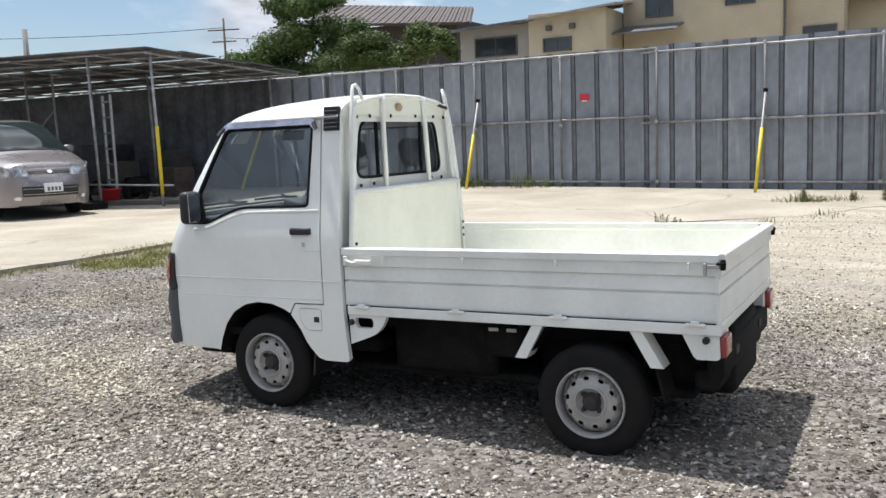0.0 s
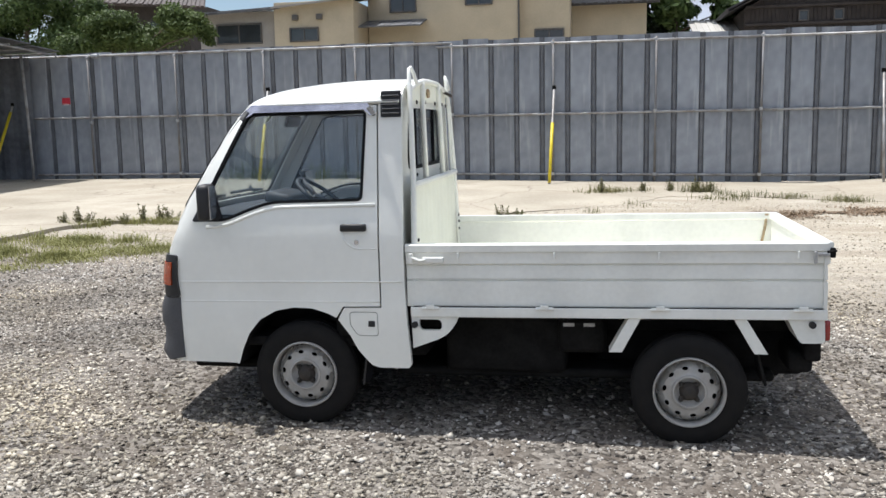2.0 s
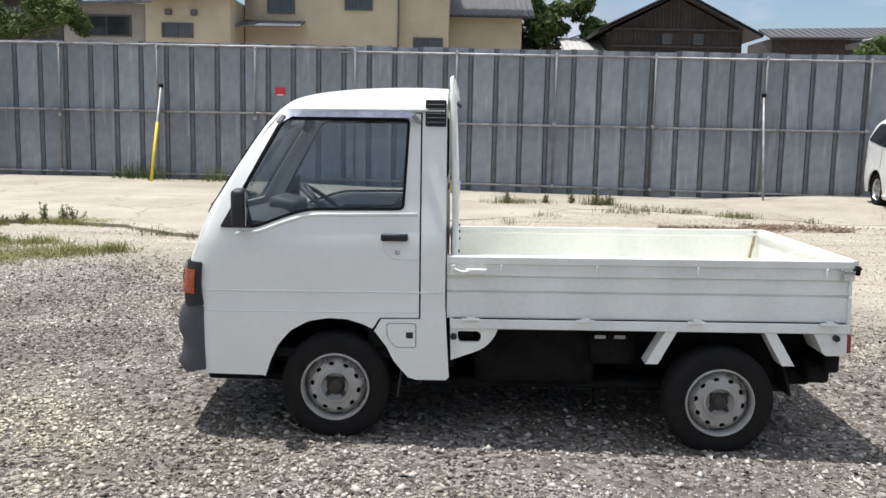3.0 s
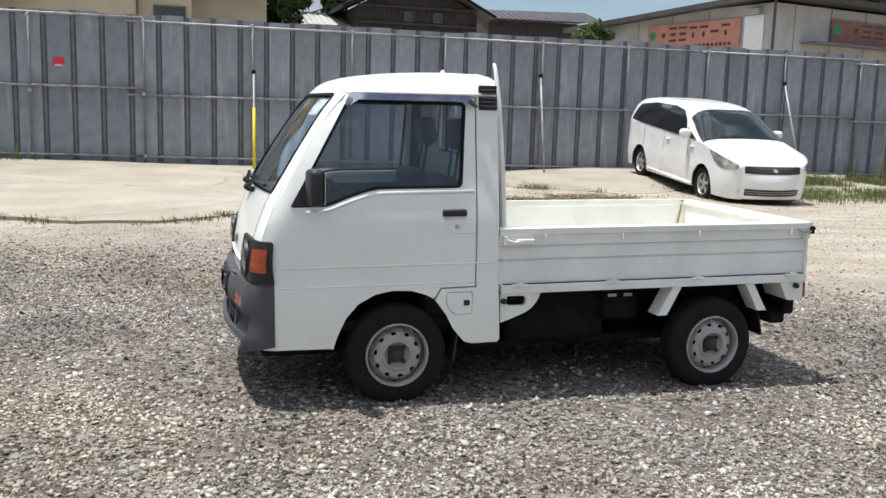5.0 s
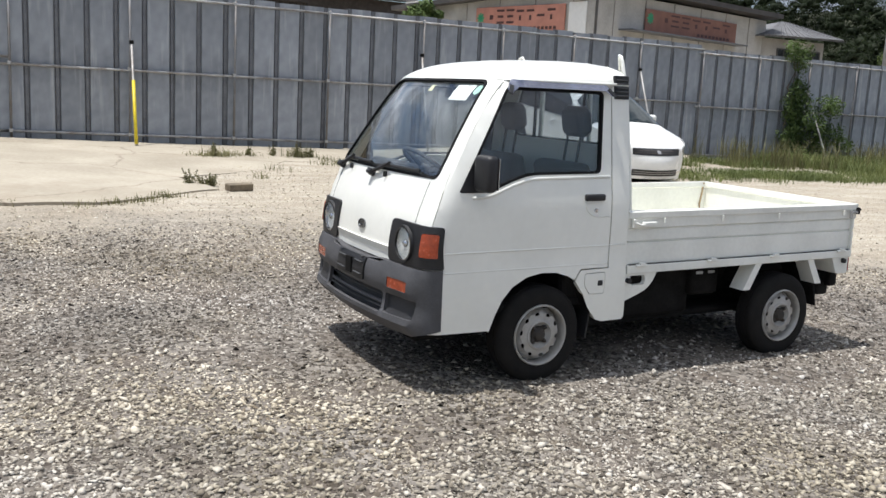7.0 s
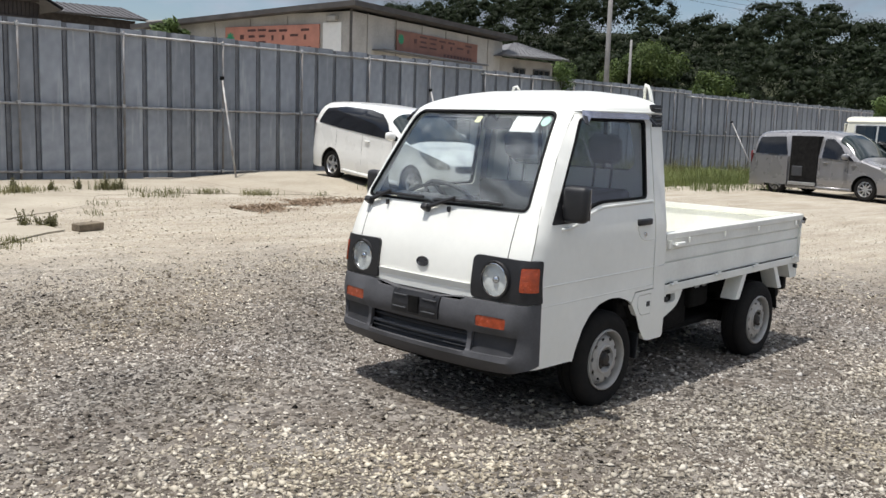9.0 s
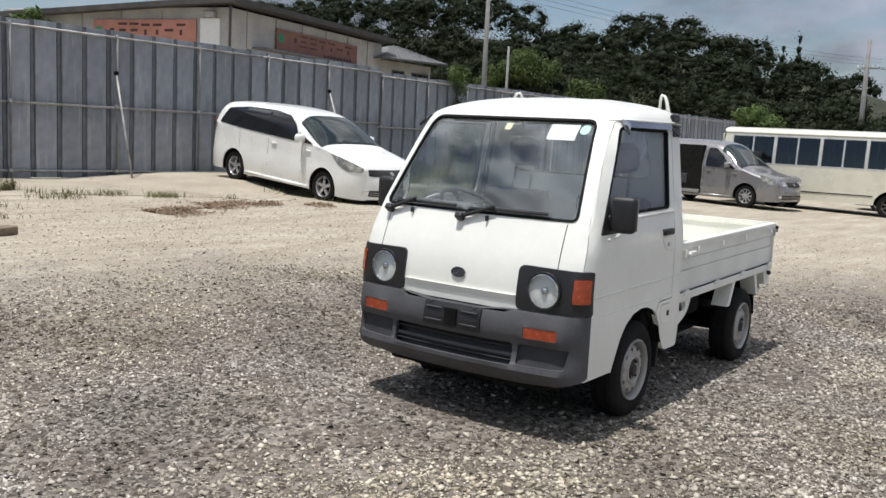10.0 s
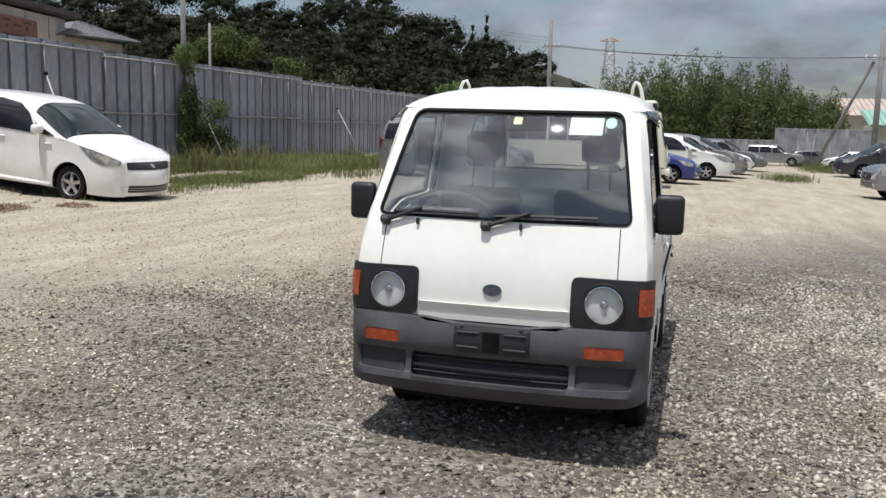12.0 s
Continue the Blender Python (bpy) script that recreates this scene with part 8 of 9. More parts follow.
P_WHITE, P_SILVER, P_MAUVE = paint("pearl_white_paint", (0.80, 0.80, 0.77)), paint("silver_paint", (0.27, 0.265, 0.27), 0.45), paint("warm_silver_paint", (0.27, 0.245, 0.245), 0.45)
P_BLUE, P_BLACK, P_GREY = paint("blue_paint", (0.015, 0.03, 0.20)), paint("black_paint", (0.02, 0.02, 0.028)), paint("grey_paint", (0.16, 0.165, 0.17), 0.4)
P_CREAM, P_YELLOW = paint("cream_paint", (0.70, 0.67, 0.55)), paint("yellow_paint", (0.72, 0.45, 0.01))
M_ALLOY = mat("alloy_wheel", (0.55, 0.55, 0.56), 0.3, metal=0.8, var=0.08, scale=12)


def car_wheel(owner, x, y, r, sg, spokes, metal=None):
    bm = bmesh.new()
    w = 0.105
    lathe(bm, [(r * 0.64, -w * 0.8), (r * 0.8, -w), (r * 0.95, -w * 0.85), (r, -w * 0.4), (r, w * 0.4), (r * 0.95, w * 0.85), (r * 0.8, w), (r * 0.64, w * 0.8), (r * 0.62, 0), (r * 0.64, -w * 0.8)], 32)
    m = pose(x, y, r, 0, 0, 0 if sg > 0 else 180)
    bmesh.ops.transform(bm, matrix=m, verts=bm.verts)
    bmesh.ops.recalc_face_normals(bm, faces=bm.faces)
    tw = part("wheel", bm, M_RUBBER, owner, smooth=40)
    bm = bmesh.new()
    lathe(bm, [(r * 0.65, w * 0.78), (r * 0.62, w * 0.82), (r * 0.57, w * 0.55), (r * 0.57, -w * 0.3)], 32)
    for i in range(spokes):
        a = 2 * math.pi * i / spokes + 0.3
        box(bm, (r * 0.33 * math.cos(a), w * 0.5, r * 0.33 * math.sin(a)), (r * 0.54, 0.03, r * (0.20 if spokes < 7 else 0.13)), 0.01, (0, -math.degrees(a), 0))
    lathe(bm, [(0.0, w * 0.68), (r * 0.14, w * 0.66), (r * 0.17, w * 0.4)], 14)
    bmesh.ops.transform(bm, matrix=m, verts=bm.verts)
    bmesh.ops.recalc_face_normals(bm, faces=bm.faces)
    part("rim", bm, metal or M_ALLOY, tw, "silver alloy rim", smooth=40)
    bm = bmesh.new()
    lathe(bm, [(0.0, 0.0), (r * 0.56, 0.0), (r * 0.56, -w * 0.6), (0, -w * 0.6)], 20)
    bmesh.ops.transform(bm, matrix=m, verts=bm.verts)
    part("brake_disc", bm, M_UNDER, tw)


def car(name, label, m, spec, colour, detail=True, group=""):
    """A car body from its top line, belt line and plan. Local x runs from the nose (0) to the tail, y across, z up."""
    L, W = spec["L"], spec["W"]
    sill, wr, wf, wb = spec.get("sill", 0.2), spec.get("wheel", 0.31), spec["front_axle"], spec["rear_axle"]
    top, belt = table(spec["top"]), table(spec["belt"])
    nose = spec.get("nose", 0.30)
    ob = root(name, m, label, "car", group)

    def hw(x):
        f = min(1.0, max(0.0, (0.50 - x) / 0.50))
        r = max(0.0, (x - L + 0.45) / 0.45)
        return W / 2 * (1 - 1.5 * nose * (1 - math.sqrt(1 - 0.985 * f * f))) * (1 - 0.14 * r**2.2)

    def zs(x):
        return min(belt(x), top(x) - 0.05)

    def upper(x, v, off=0.0):
        """Over the belt line: v from -1 (belt, -y side) through 0 (middle) to 1."""
        t0, t1 = zs(x), top(x)
        ph = (1 - abs(v)) * math.pi / 2
        tall = min(1.0, (t1 - t0) / 0.5)
        p = 2.2 + 2.6 * tall
        s, c = math.sin(ph) ** (2 / p), math.cos(ph) ** (2 / p)
        z = t0 + (t1 - t0) * s
        y = hw(x) * (1 - 0.20 * tall * s) * c
        return Vector((x, math.copysign(y, v) if v else 0.0, z + off * s)) + Vector((0, math.copysign(off * (1 - 0.5 * s), v) if v else 0, 0))

    def side(s, off=0.0):
        def f(x, z, d):
            k = max(0.0, (0.5 - z) / 0.3)
            return Vector((x, s * (hw(x) - 0.03 * k * k + 0.012 * math.sin(min(1, max(0, (z - 0.3) / 0.5)) * 3.14) + off - d), z))
        return f

    def side_up(s, off=0.0):
        """The glasshouse side over x and z."""
        def f(x, z, d):
            t0, t1 = zs(x), top(x)
            tall = min(1.0, (t1 - t0) / 0.5)
            p = 2.2 + 2.6 * tall
            q = min(0.999, max(0.0, (z - t0) / max(0.02, t1 - t0)))
            c = (1 - q**p) ** (1 / p)
            return Vector((x, s * (hw(x) * (1 - 0.20 * tall * q) * c + off - d), z))
        return f
    # upper body
    bm = bmesh.new()
    xs = sorted(set([0.0] + [L * (1 - math.cos(math.pi * i / 46)) / 2 for i in range(47)] + [L]))
    vs = [-1 + 2 * j / 26 for j in range(27)]
    rows = [[bm.verts.new(upper(x, v)) for v in vs] for x in xs]
    for a, b in zip(rows, rows[1:]):
        for j in range(26):
            bm.faces.new((a[j], a[j + 1], b[j + 1], b[j]))
    zn, bulge = top(0.0), spec.get("bulge", 0.17)

    def face(y, z, d=0.0):
        """The rounded nose: over y and z."""
        k = max(0.0, 1 - (y / hw(0.0)) ** 2)
        q = min(1.0, max(0.0, (z - sill) / (zn - sill)))
        return Vector((-bulge * k * (1 - (max(0, q - 0.45) / 0.55) ** 2.5) * min(1, 0.55 + 1.4 * q) + d, y, z))
    for row, tail in ((rows[0], False), (rows[-1], True)):
        prev = row
        for q in (0.86, 0.7, 0.5, 0.3, 0.12, 0.0):
            nxt = []
            for v in row:
                z = sill + 0.02 + (v.co.z - sill - 0.02) * q
                y = v.co.y * (0.995 if q > 0.1 else 0.98)
                x = L + 0.05 * (1 - (y / hw(L)) ** 2) * math.sin(min(1, (1 - q) * 1.6) * 1.57) if tail else face(y, z).x
                nxt.append(bm.verts.new((x, y, z)))
            for k in range(26):
                bm.faces.new((prev[k], prev[k + 1], nxt[k + 1], nxt[k]))
            prev = nxt
    bmesh.ops.recalc_face_normals(bm, faces=bm.faces)
    body = part("body", bm, colour, ob, smooth=50)
    # lower sides with wheel arches
    for s in (-1, 1):
        ar = wr + 0.055
        arc = lambda cx: [(cx + ar * math.cos(a), max(sill, wr + ar * math.sin(a))) for a in (math.radians(d) for d in range(200, -21, -12))]
        line = [(0.0, sill)] + arc(wf) + arc(wb) + [(L, sill)] + [(x, zs(x)) for x in (L - L * i / 24 for i in range(25))]
        bm = bmesh.new()
        sheet(bm, line, side(s), step=0.08, thick=0.03)
        bmesh.ops.recalc_face_normals(bm, faces=bm.faces)
        part("side_panel", bm, colour, ob, smooth=40)
        for cx in (wf, wb):
            bm = bmesh.new()
            pts = arc(cx)
            r0 = [bm.verts.new((x, s * (hw(x) - 0.012), z)) for x, z in pts]
            r1 = [bm.verts.new((x, s * (W / 2 - 0.42), z)) for x, z in pts]
            for i in range(len(pts) - 1):
                bm.faces.new((r0[i], r0[i + 1], r1[i + 1], r1[i]))
            bm.faces.new(r1)
            part("arch_liner", bm, M_UNDER, ob)
        for win in spec["windows"]:
            bm = bmesh.new()
            sheet(bm, rounded(win, 0.05), side_up(s, 0.016), step=0.12, thick=0.004)
            bmesh.ops.recalc_face_normals(bm, faces=bm.faces)
            part("side_window", bm, M_CARSIDE, body, smooth=60)
        bm = bmesh.new()
        for x in spec.get("doors", ()):
            tube(bm, [side(s, 0.001)(x, z, 0) for z in (sill + 0.1, 0.5, 0.75, zs(x) - 0.02)], 0.0025, 4)
        if spec.get("doors"):
            part("door_gap", bm, M_UNDER, body)
            for x in spec["doors"][:2]:
                bm = bmesh.new()
                box(bm, side(s, 0.012)(x - 0.18, zs(x) - 0.13, 0), (0.16, 0.03, 0.035), 0.01)
                part("door_handle", bm, colour, body)
        mx = spec["mirror"]
        bm = bmesh.new()
        box(bm, (mx, s * (hw(mx) + 0.10), belt(mx) + 0.10), (0.15, 0.21, 0.16), 0.06, None, 3)
        box(bm, (mx, s * (hw(mx) + 0.0), belt(mx) + 0.05), (0.07, 0.10, 0.05), 0.01)
        part("door_mirror", bm, colour, ob, smooth=50)
        lamp = spec["lamp"]
        bm = bmesh.new()
        sheet(bm, rounded(lamp, 0.03), side(s, 0.008), step=0.06, thick=0.02)
        bmesh.ops.recalc_face_normals(bm, faces=bm.faces)
        hl = part("headlamp", bm, M_CARLAMP, body, "clear headlamp", smooth=60)
        bm = bmesh.new()
        box(bm, (L - 0.03, s * (hw(L) - 0.08), belt(L) - 0.1), (0.10, 0.14, 0.36), 0.03)
        part("tail_lamp", bm, M_RED, body)
        for cx in (wf, wb):
            car_wheel(ob, cx, s * (W / 2 - 0.125), wr, s, spec.get("spokes", 5))
        if detail:
            bm = bmesh.new()
            tube(bm, [side(s, 0.004)(x, sill + 0.06, 0) for x in (wf + 0.42, (wf + wb) / 2, wb - 0.42)], 0.035, 8)
            part("side_skirt", bm, colour, ob, smooth=60)
    # screens
    for nm, (x0, x1, k) in (("windscreen", spec["screen"]), ("rear_window", spec["rear_screen"])):
        bm = bmesh.new()
        poly = [(x0, -k), (x1, -k * 0.82), (x1, k * 0.82), (x0, k)]
        sheet(bm, rounded(poly, 0.05), lambda x, v, d: upper(x, v, 0.007 - d), step=0.10, thick=0.004)
        bmesh.ops.recalc_face_normals(bm, faces=bm.faces)
        part(nm, bm, M_SCREEN, body, smooth=60)
    # grille, lower intake, lamps and plate on the nose
    def on_nose(nm, y0, y1, z0, z1, material, owner, off=0.006, rad=0.02, label=""):
        bm = bmesh.new()
        sheet(bm, rounded([(y0, z0), (y1, z0), (y1, z1), (y0, z1)], rad), lambda y, z, d: face(y, z, d - off), step=0.07, thick=0.014)
        bmesh.ops.recalc_face_normals(bm, faces=bm.faces)
        return part(nm, bm, material, owner, label, smooth=50)
    gz0, gz1, gw = spec["grille"]
    gr = on_nose("grille", -gw / 2, gw / 2, gz0, gz1, M_BLACK, ob)
    for i in range(2):
        zz = gz0 + (gz1 - gz0) * (i + 1) / 3
        on_nose("grille_bar", -gw * 0.48, gw * 0.48, zz - 0.006, zz + 0.006, M_HUB, gr, 0.012, 0.002)
    on_nose("badge", -0.04, 0.04, (gz0 + gz1) / 2 - 0.03, (gz0 + gz1) / 2 + 0.03, M_STEEL, gr, 0.018, 0.04)
    for s in (-1, 1) if spec.get("front_lamps") else ():
        a, b = sorted((s * hw(0.0) * 0.60, s * hw(0.0) * 0.985))
        lz0, lz1 = spec.get("lamp_z", (gz0 + 0.02, gz1 + 0.015))
        on_nose("front_lamp", a, b, lz0, lz1, M_CARLAMP, body, 0.01, 0.03, "clear headlamp")
    iz0, iz1, iw = spec.get("intake", (sill + 0.08, sill + 0.20, 0.30))
    it = on_nose("air_intake", -W * iw, W * iw, iz0, iz1, M_BLACK, ob)
    on_nose("intake_bar", -W * (iw - 0.01), W * (iw - 0.01), iz0 + 0.036, iz0 + 0.046, M_STEEL, it, 0.012, 0.003)
    on_nose("intake_bar", -W * (iw - 0.01), W * (iw - 0.01), iz1 - 0.046, iz1 - 0.036, M_STEEL, it, 0.012, 0.003)
    for s in (-1, 1):
        a, b = sorted((s * W * 0.30, s * W * 0.37))
        on_nose("fog_lamp", a, b, sill + 0.12, sill + 0.18, M_CHROME, ob, 0.008)
    if spec.get("plate"):
        pl = on_nose("number_plate", -0.165, 0.165, spec["plate"] - 0.08, spec["plate"] + 0.08, spec.get("plate_colour", M_PAPER), ob, 0.03, 0.01, "number plate with blank bars")
        for i in range(4):
            on_nose("plate_bar", -0.12 + i * 0.065, -0.08 + i * 0.065, spec["plate"] - 0.06, spec["plate"] + 0.01, M_GREY_BAR, pl, 0.034, 0.002)
    bm = bmesh.new()
    box(bm, (L / 2, 0, sill + 0.08), (L * 0.9, W * 0.80, 0.16), 0.05)
    part("underbody", bm, M_UNDER, ob)
    return ob


M_CARSIDE = mat("black_side_glass", (0.012, 0.013, 0.016), 0.08, var=0.2, scale=1.5, spec=0.4, rvar=0.03)
M_SCREEN = mat("green_windscreen_glass", (0.022, 0.032, 0.032), 0.06, var=0.2, scale=1.2, spec=0.55, rvar=0.03)
M_CARLAMP = mat("lamp_silver", (0.62, 0.63, 0.62), 0.12, metal=0.5, var=0.35, scale=11, fine=30, coat=0.9, col2=(0.05, 0.05, 0.055))
M_GREY_BAR = mat("grey_bar", (0.12, 0.14, 0.13), 0.6, var=0.05)
# a low people carrier; a tall people carrier; hatchback; saloon; off-roader
MPV = dict(L=4.56, W=1.70, front_axle=0.90, rear_axle=3.69, wheel=0.315, sill=0.19, nose=0.24, bulge=0.20,
    top=[(0, 0.80), (0.06, 0.86), (0.30, 0.945), (0.65, 1.035), (0.90, 1.10), (1.35, 1.38), (1.72, 1.575), (2.1, 1.665), (2.6, 1.70), (3.5, 1.69), (4.22, 1.635), (4.42, 1.54), (4.51, 1.08), (4.56, 0.7)],
    belt=[(0, 0.74), (0.3, 0.88), (0.7, 0.99), (1.2, 1.055), (2.4, 1.085), (3.6, 1.12), (4.64, 1.16)],
    windows=[[(1.62, 1.085), (2.6, 1.11), (3.5, 1.14), (4.24, 1.185), (4.10, 1.50), (3.5, 1.585), (2.6, 1.60), (2.15, 1.55), (1.88, 1.40)], [(1.22, 1.075), (1.56, 1.085), (1.74, 1.27)]],
    doors=(1.55, 2.58, 3.52), mirror=1.52, lamp=[(0.02, 0.70), (0.24, 0.70), (0.46, 0.78), (0.72, 0.985), (0.46, 0.95), (0.18, 0.88), (0.02, 0.80)], screen=(0.97, 1.78, 0.93), rear_screen=(4.30, 4.46, 0.6), grille=(0.655, 0.775, 1.06), plate=None)
TALL = dict(MPV, L=4.84, W=1.80, front_axle=0.92, rear_axle=3.82, wheel=0.33, sill=0.22,
    top=[(0, 0.80), (0.10, 0.92), (0.40, 1.00), (0.85, 1.10), (1.05, 1.18), (1.60, 1.66), (1.95, 1.84), (2.5, 1.92), (3.8, 1.92), (4.55, 1.86), (4.68, 1.75), (4.80, 1.1), (4.84, 0.8)],
    belt=[(0, 0.72), (0.5, 0.88), (1.1, 1.06), (2.4, 1.14), (3.6, 1.17), (4.84, 1.18)],
    windows=[[(1.45, 1.09), (2.28, 1.135), (2.28, 1.68), (2.05, 1.68), (1.78, 1.50)], [(2.36, 1.15), (3.30, 1.17), (3.30, 1.72), (2.36, 1.72)], [(3.42, 1.18), (4.58, 1.20), (4.52, 1.68), (3.62, 1.72)], [(1.25, 1.08), (1.42, 1.09), (1.60, 1.32)]],
    doors=(1.45, 2.33, 3.40), mirror=1.50, lamp=[(0.06, 0.70), (0.36, 0.74), (0.50, 0.97), (0.28, 0.95), (0.08, 0.86)], screen=(1.08, 1.85, 0.88), rear_screen=(4.62, 4.78, 0.6), grille=(0.66, 0.79, 0.66), front_lamps=True, spokes=9)
HATCH = dict(MPV, L=4.0, W=1.69, front_axle=0.80, rear_axle=3.28, wheel=0.30,
    top=[(0, 0.66), (0.10, 0.76), (0.4, 0.86), (0.95, 0.98), (1.15, 1.04), (1.75, 1.40), (2.1, 1.48), (2.9, 1.49), (3.5, 1.42), (3.75, 1.28), (3.92, 0.95), (4.0, 0.75)],
    belt=[(0, 0.58), (0.5, 0.74), (1.2, 0.90), (2.4, 0.96), (4.0, 1.02)],
    windows=[[(1.55, 0.93), (2.25, 0.96), (2.25, 1.34), (2.0, 1.34), (1.75, 1.20)], [(2.30, 0.97), (3.10, 1.0), (3.05, 1.33), (2.30, 1.35)], [(3.14, 1.01), (3.55, 1.05), (3.40, 1.25), (3.12, 1.32)]],
    doors=(1.5, 2.28, 3.1), mirror=1.5, lamp=[(0.08, 0.56), (0.36, 0.60), (0.62, 0.79), (0.30, 0.76), (0.10, 0.68)], screen=(1.18, 1.92, 0.86), rear_screen=(3.56, 3.86, 0.6), grille=(0.52, 0.62, 0.66), front_lamps=True)
SUV = dict(MPV, L=4.75, W=1.85, front_axle=0.88, rear_axle=3.62, wheel=0.37, sill=0.34, nose=0.14,
    top=[(0, 0.86), (0.08, 0.98), (0.35, 1.06), (1.25, 1.12), (1.42, 1.18), (1.95, 1.66), (2.25, 1.76), (3.4, 1.80), (4.4, 1.76), (4.55, 1.66), (4.70, 1.1), (4.75, 0.9)],
    belt=[(0, 0.78), (0.5, 0.96), (1.4, 1.08), (4.75, 1.12)],
    windows=[[(1.75, 1.10), (2.45, 1.11), (2.45, 1.58), (2.2, 1.58), (1.95, 1.42)], [(2.52, 1.11), (3.45, 1.12), (3.45, 1.60), (2.52, 1.60)], [(3.55, 1.12), (4.45, 1.13), (4.38, 1.56), (3.55, 1.60)]],
    doors=(1.7, 2.48, 3.5), mirror=1.72, lamp=[(0.04, 0.74), (0.30, 0.76), (0.42, 0.98), (0.06, 0.95)], screen=(1.46, 2.12, 0.88), rear_screen=(4.50, 4.68, 0.6), grille=(0.62, 0.82, 0.84), front_lamps=True, bulge=0.08)


def stand(x, y, heading, spec, pitch=0.0, lift=0.0, size=1.0):
    """Pose of a car whose nose points along heading (degrees from +x), with the middle of its axles at x, y."""
    mid = (spec["front_axle"] + spec["rear_axle"]) / 2
    return pose(x, y, ground_z(x, y) + lift, 0, 0, heading + 180) @ pose(0, 0, 0, 0, pitch, 0) @ Matrix.Scale(size, 4) @ Matrix.Translation((-mid, 0, 0))


car("people_carrier", "white people carrier with dark glass, nose down off the slab", stand(8.12, 10.65, -94.8, MPV, -4.9, 0.05), MPV, P_WHITE)
ALPH = dict(TALL, windows=[TALL["windows"][0], TALL["windows"][2], TALL["windows"][3]])
alph = car("people_carrier", "silver tall people carrier with its sliding door open", stand(20.67, 6.2, -103, TALL, size=0.95), ALPH, P_SILVER)
# open sliding-door doorway on the near side, its inner shade a dark block; the door slid back along the flank
bm = bmesh.new()
box(bm, (2.86, 0.82, 1.02), (0.92, 0.24, 1.46), 0.03)
dw = part("doorway", bm, M_UNDER, alph, "dark block standing for the shade inside the open door")
bm = bmesh.new()
box(bm, (2.86, 0.955, 0.36), (0.90, 0.06, 0.10), 0.01)
part("door_step", bm, M_STEEL, dw)
bm = bmesh.new()
box(bm, (3.05, 0.93, 0.72), (0.35, 0.06, 0.30), 0.06)
part("rear_seat", bm, M_SEAT, dw)
bm = bmesh.new()
sheet(bm, rounded([(3.36, 0.30), (4.40, 0.30), (4.40, 1.14), (3.36, 1.14)], 0.05), lambda x, z, d: Vector((x, 0.985 - d, z)), step=0.2, thick=0.05)
bmesh.ops.recalc_face_normals(bm, faces=bm.faces)
part("sliding_door", bm, P_SILVER, alph, "sliding door pushed back")
SHORT = dict(TALL, L=4.65, W=1.72, front_axle=0.86, rear_axle=3.70, wheel=0.32, nose=0.22, bulge=0.24,
    top=[(0, 0.90), (0.06, 0.99), (0.28, 1.06), (0.62, 1.14), (0.88, 1.21), (1.40, 1.58), (1.80, 1.79), (2.4, 1.86), (3.8, 1.86), (4.35, 1.80), (4.50, 1.70), (4.60, 1.1), (4.65, 0.8)],
    belt=[(0, 0.82), (0.4, 0.96), (1.0, 1.12), (2.4, 1.17), (4.65, 1.20)],
    lamp=[(0.02, 0.76), (0.30, 0.78), (0.52, 0.86), (0.66, 1.01), (0.34, 1.0), (0.04, 0.93)], screen=(0.92, 1.82, 0.93), grille=(0.80, 0.885, 0.80), lamp_z=(0.77, 0.955), intake=(0.40, 0.58, 0.29), plate=0.555)
car("people_carrier", "warm silver people carrier with a dark grille", stand(-14.5, 7.62, -19, SHORT, 0, 0.05, 1.03), SHORT, P_MAUVE)
car("hatchback", "dark blue hatchback parked beyond the bus", stand(26.0, 1.35, -88, HATCH), HATCH, P_BLUE)
for i, (cx, cy, sp, cl, lb) in enumerate(((29.75, 0.4, MPV, P_WHITE, "white people carrier in the parked row"), (32.8, -0.2, MPV, P_SILVER, "silver people carrier in the parked row"), (36.2, -0.9, HATCH, P_WHITE, "white hatchback in the parked row"), (40.4, -1.7, dict(HATCH, plate=0.5, plate_colour=P_YELLOW), P_GREY, "dark grey small car with a yellow plate in the parked row"))):
    car("parked_car", lb, stand(cx, cy, -86, sp), sp, cl, False, "parked row")
car("off_roader", "silver off-roader parked broadside far off", stand(49.9, -4.95, -98, SUV, size=0.68), SUV, P_SILVER, False)
car("parked_car", "white small car parked by the far fence", stand(50.8, -9.0, 85, HATCH, size=0.66), HATCH, P_WHITE, False)
car("parked_car", "grey small car parked by the far fence", stand(51.4, -7.1, -85, HATCH, size=0.66), HATCH, P_GREY, False)
car("parked_car", "black car parked across the yard", stand(39.6, -9.2, 95, MPV), MPV, P_BLACK, False)
car("off_roader", "silver off-roader parked across the yard", stand(23.9, -7.9, 97, SUV), SUV, P_SILVER)


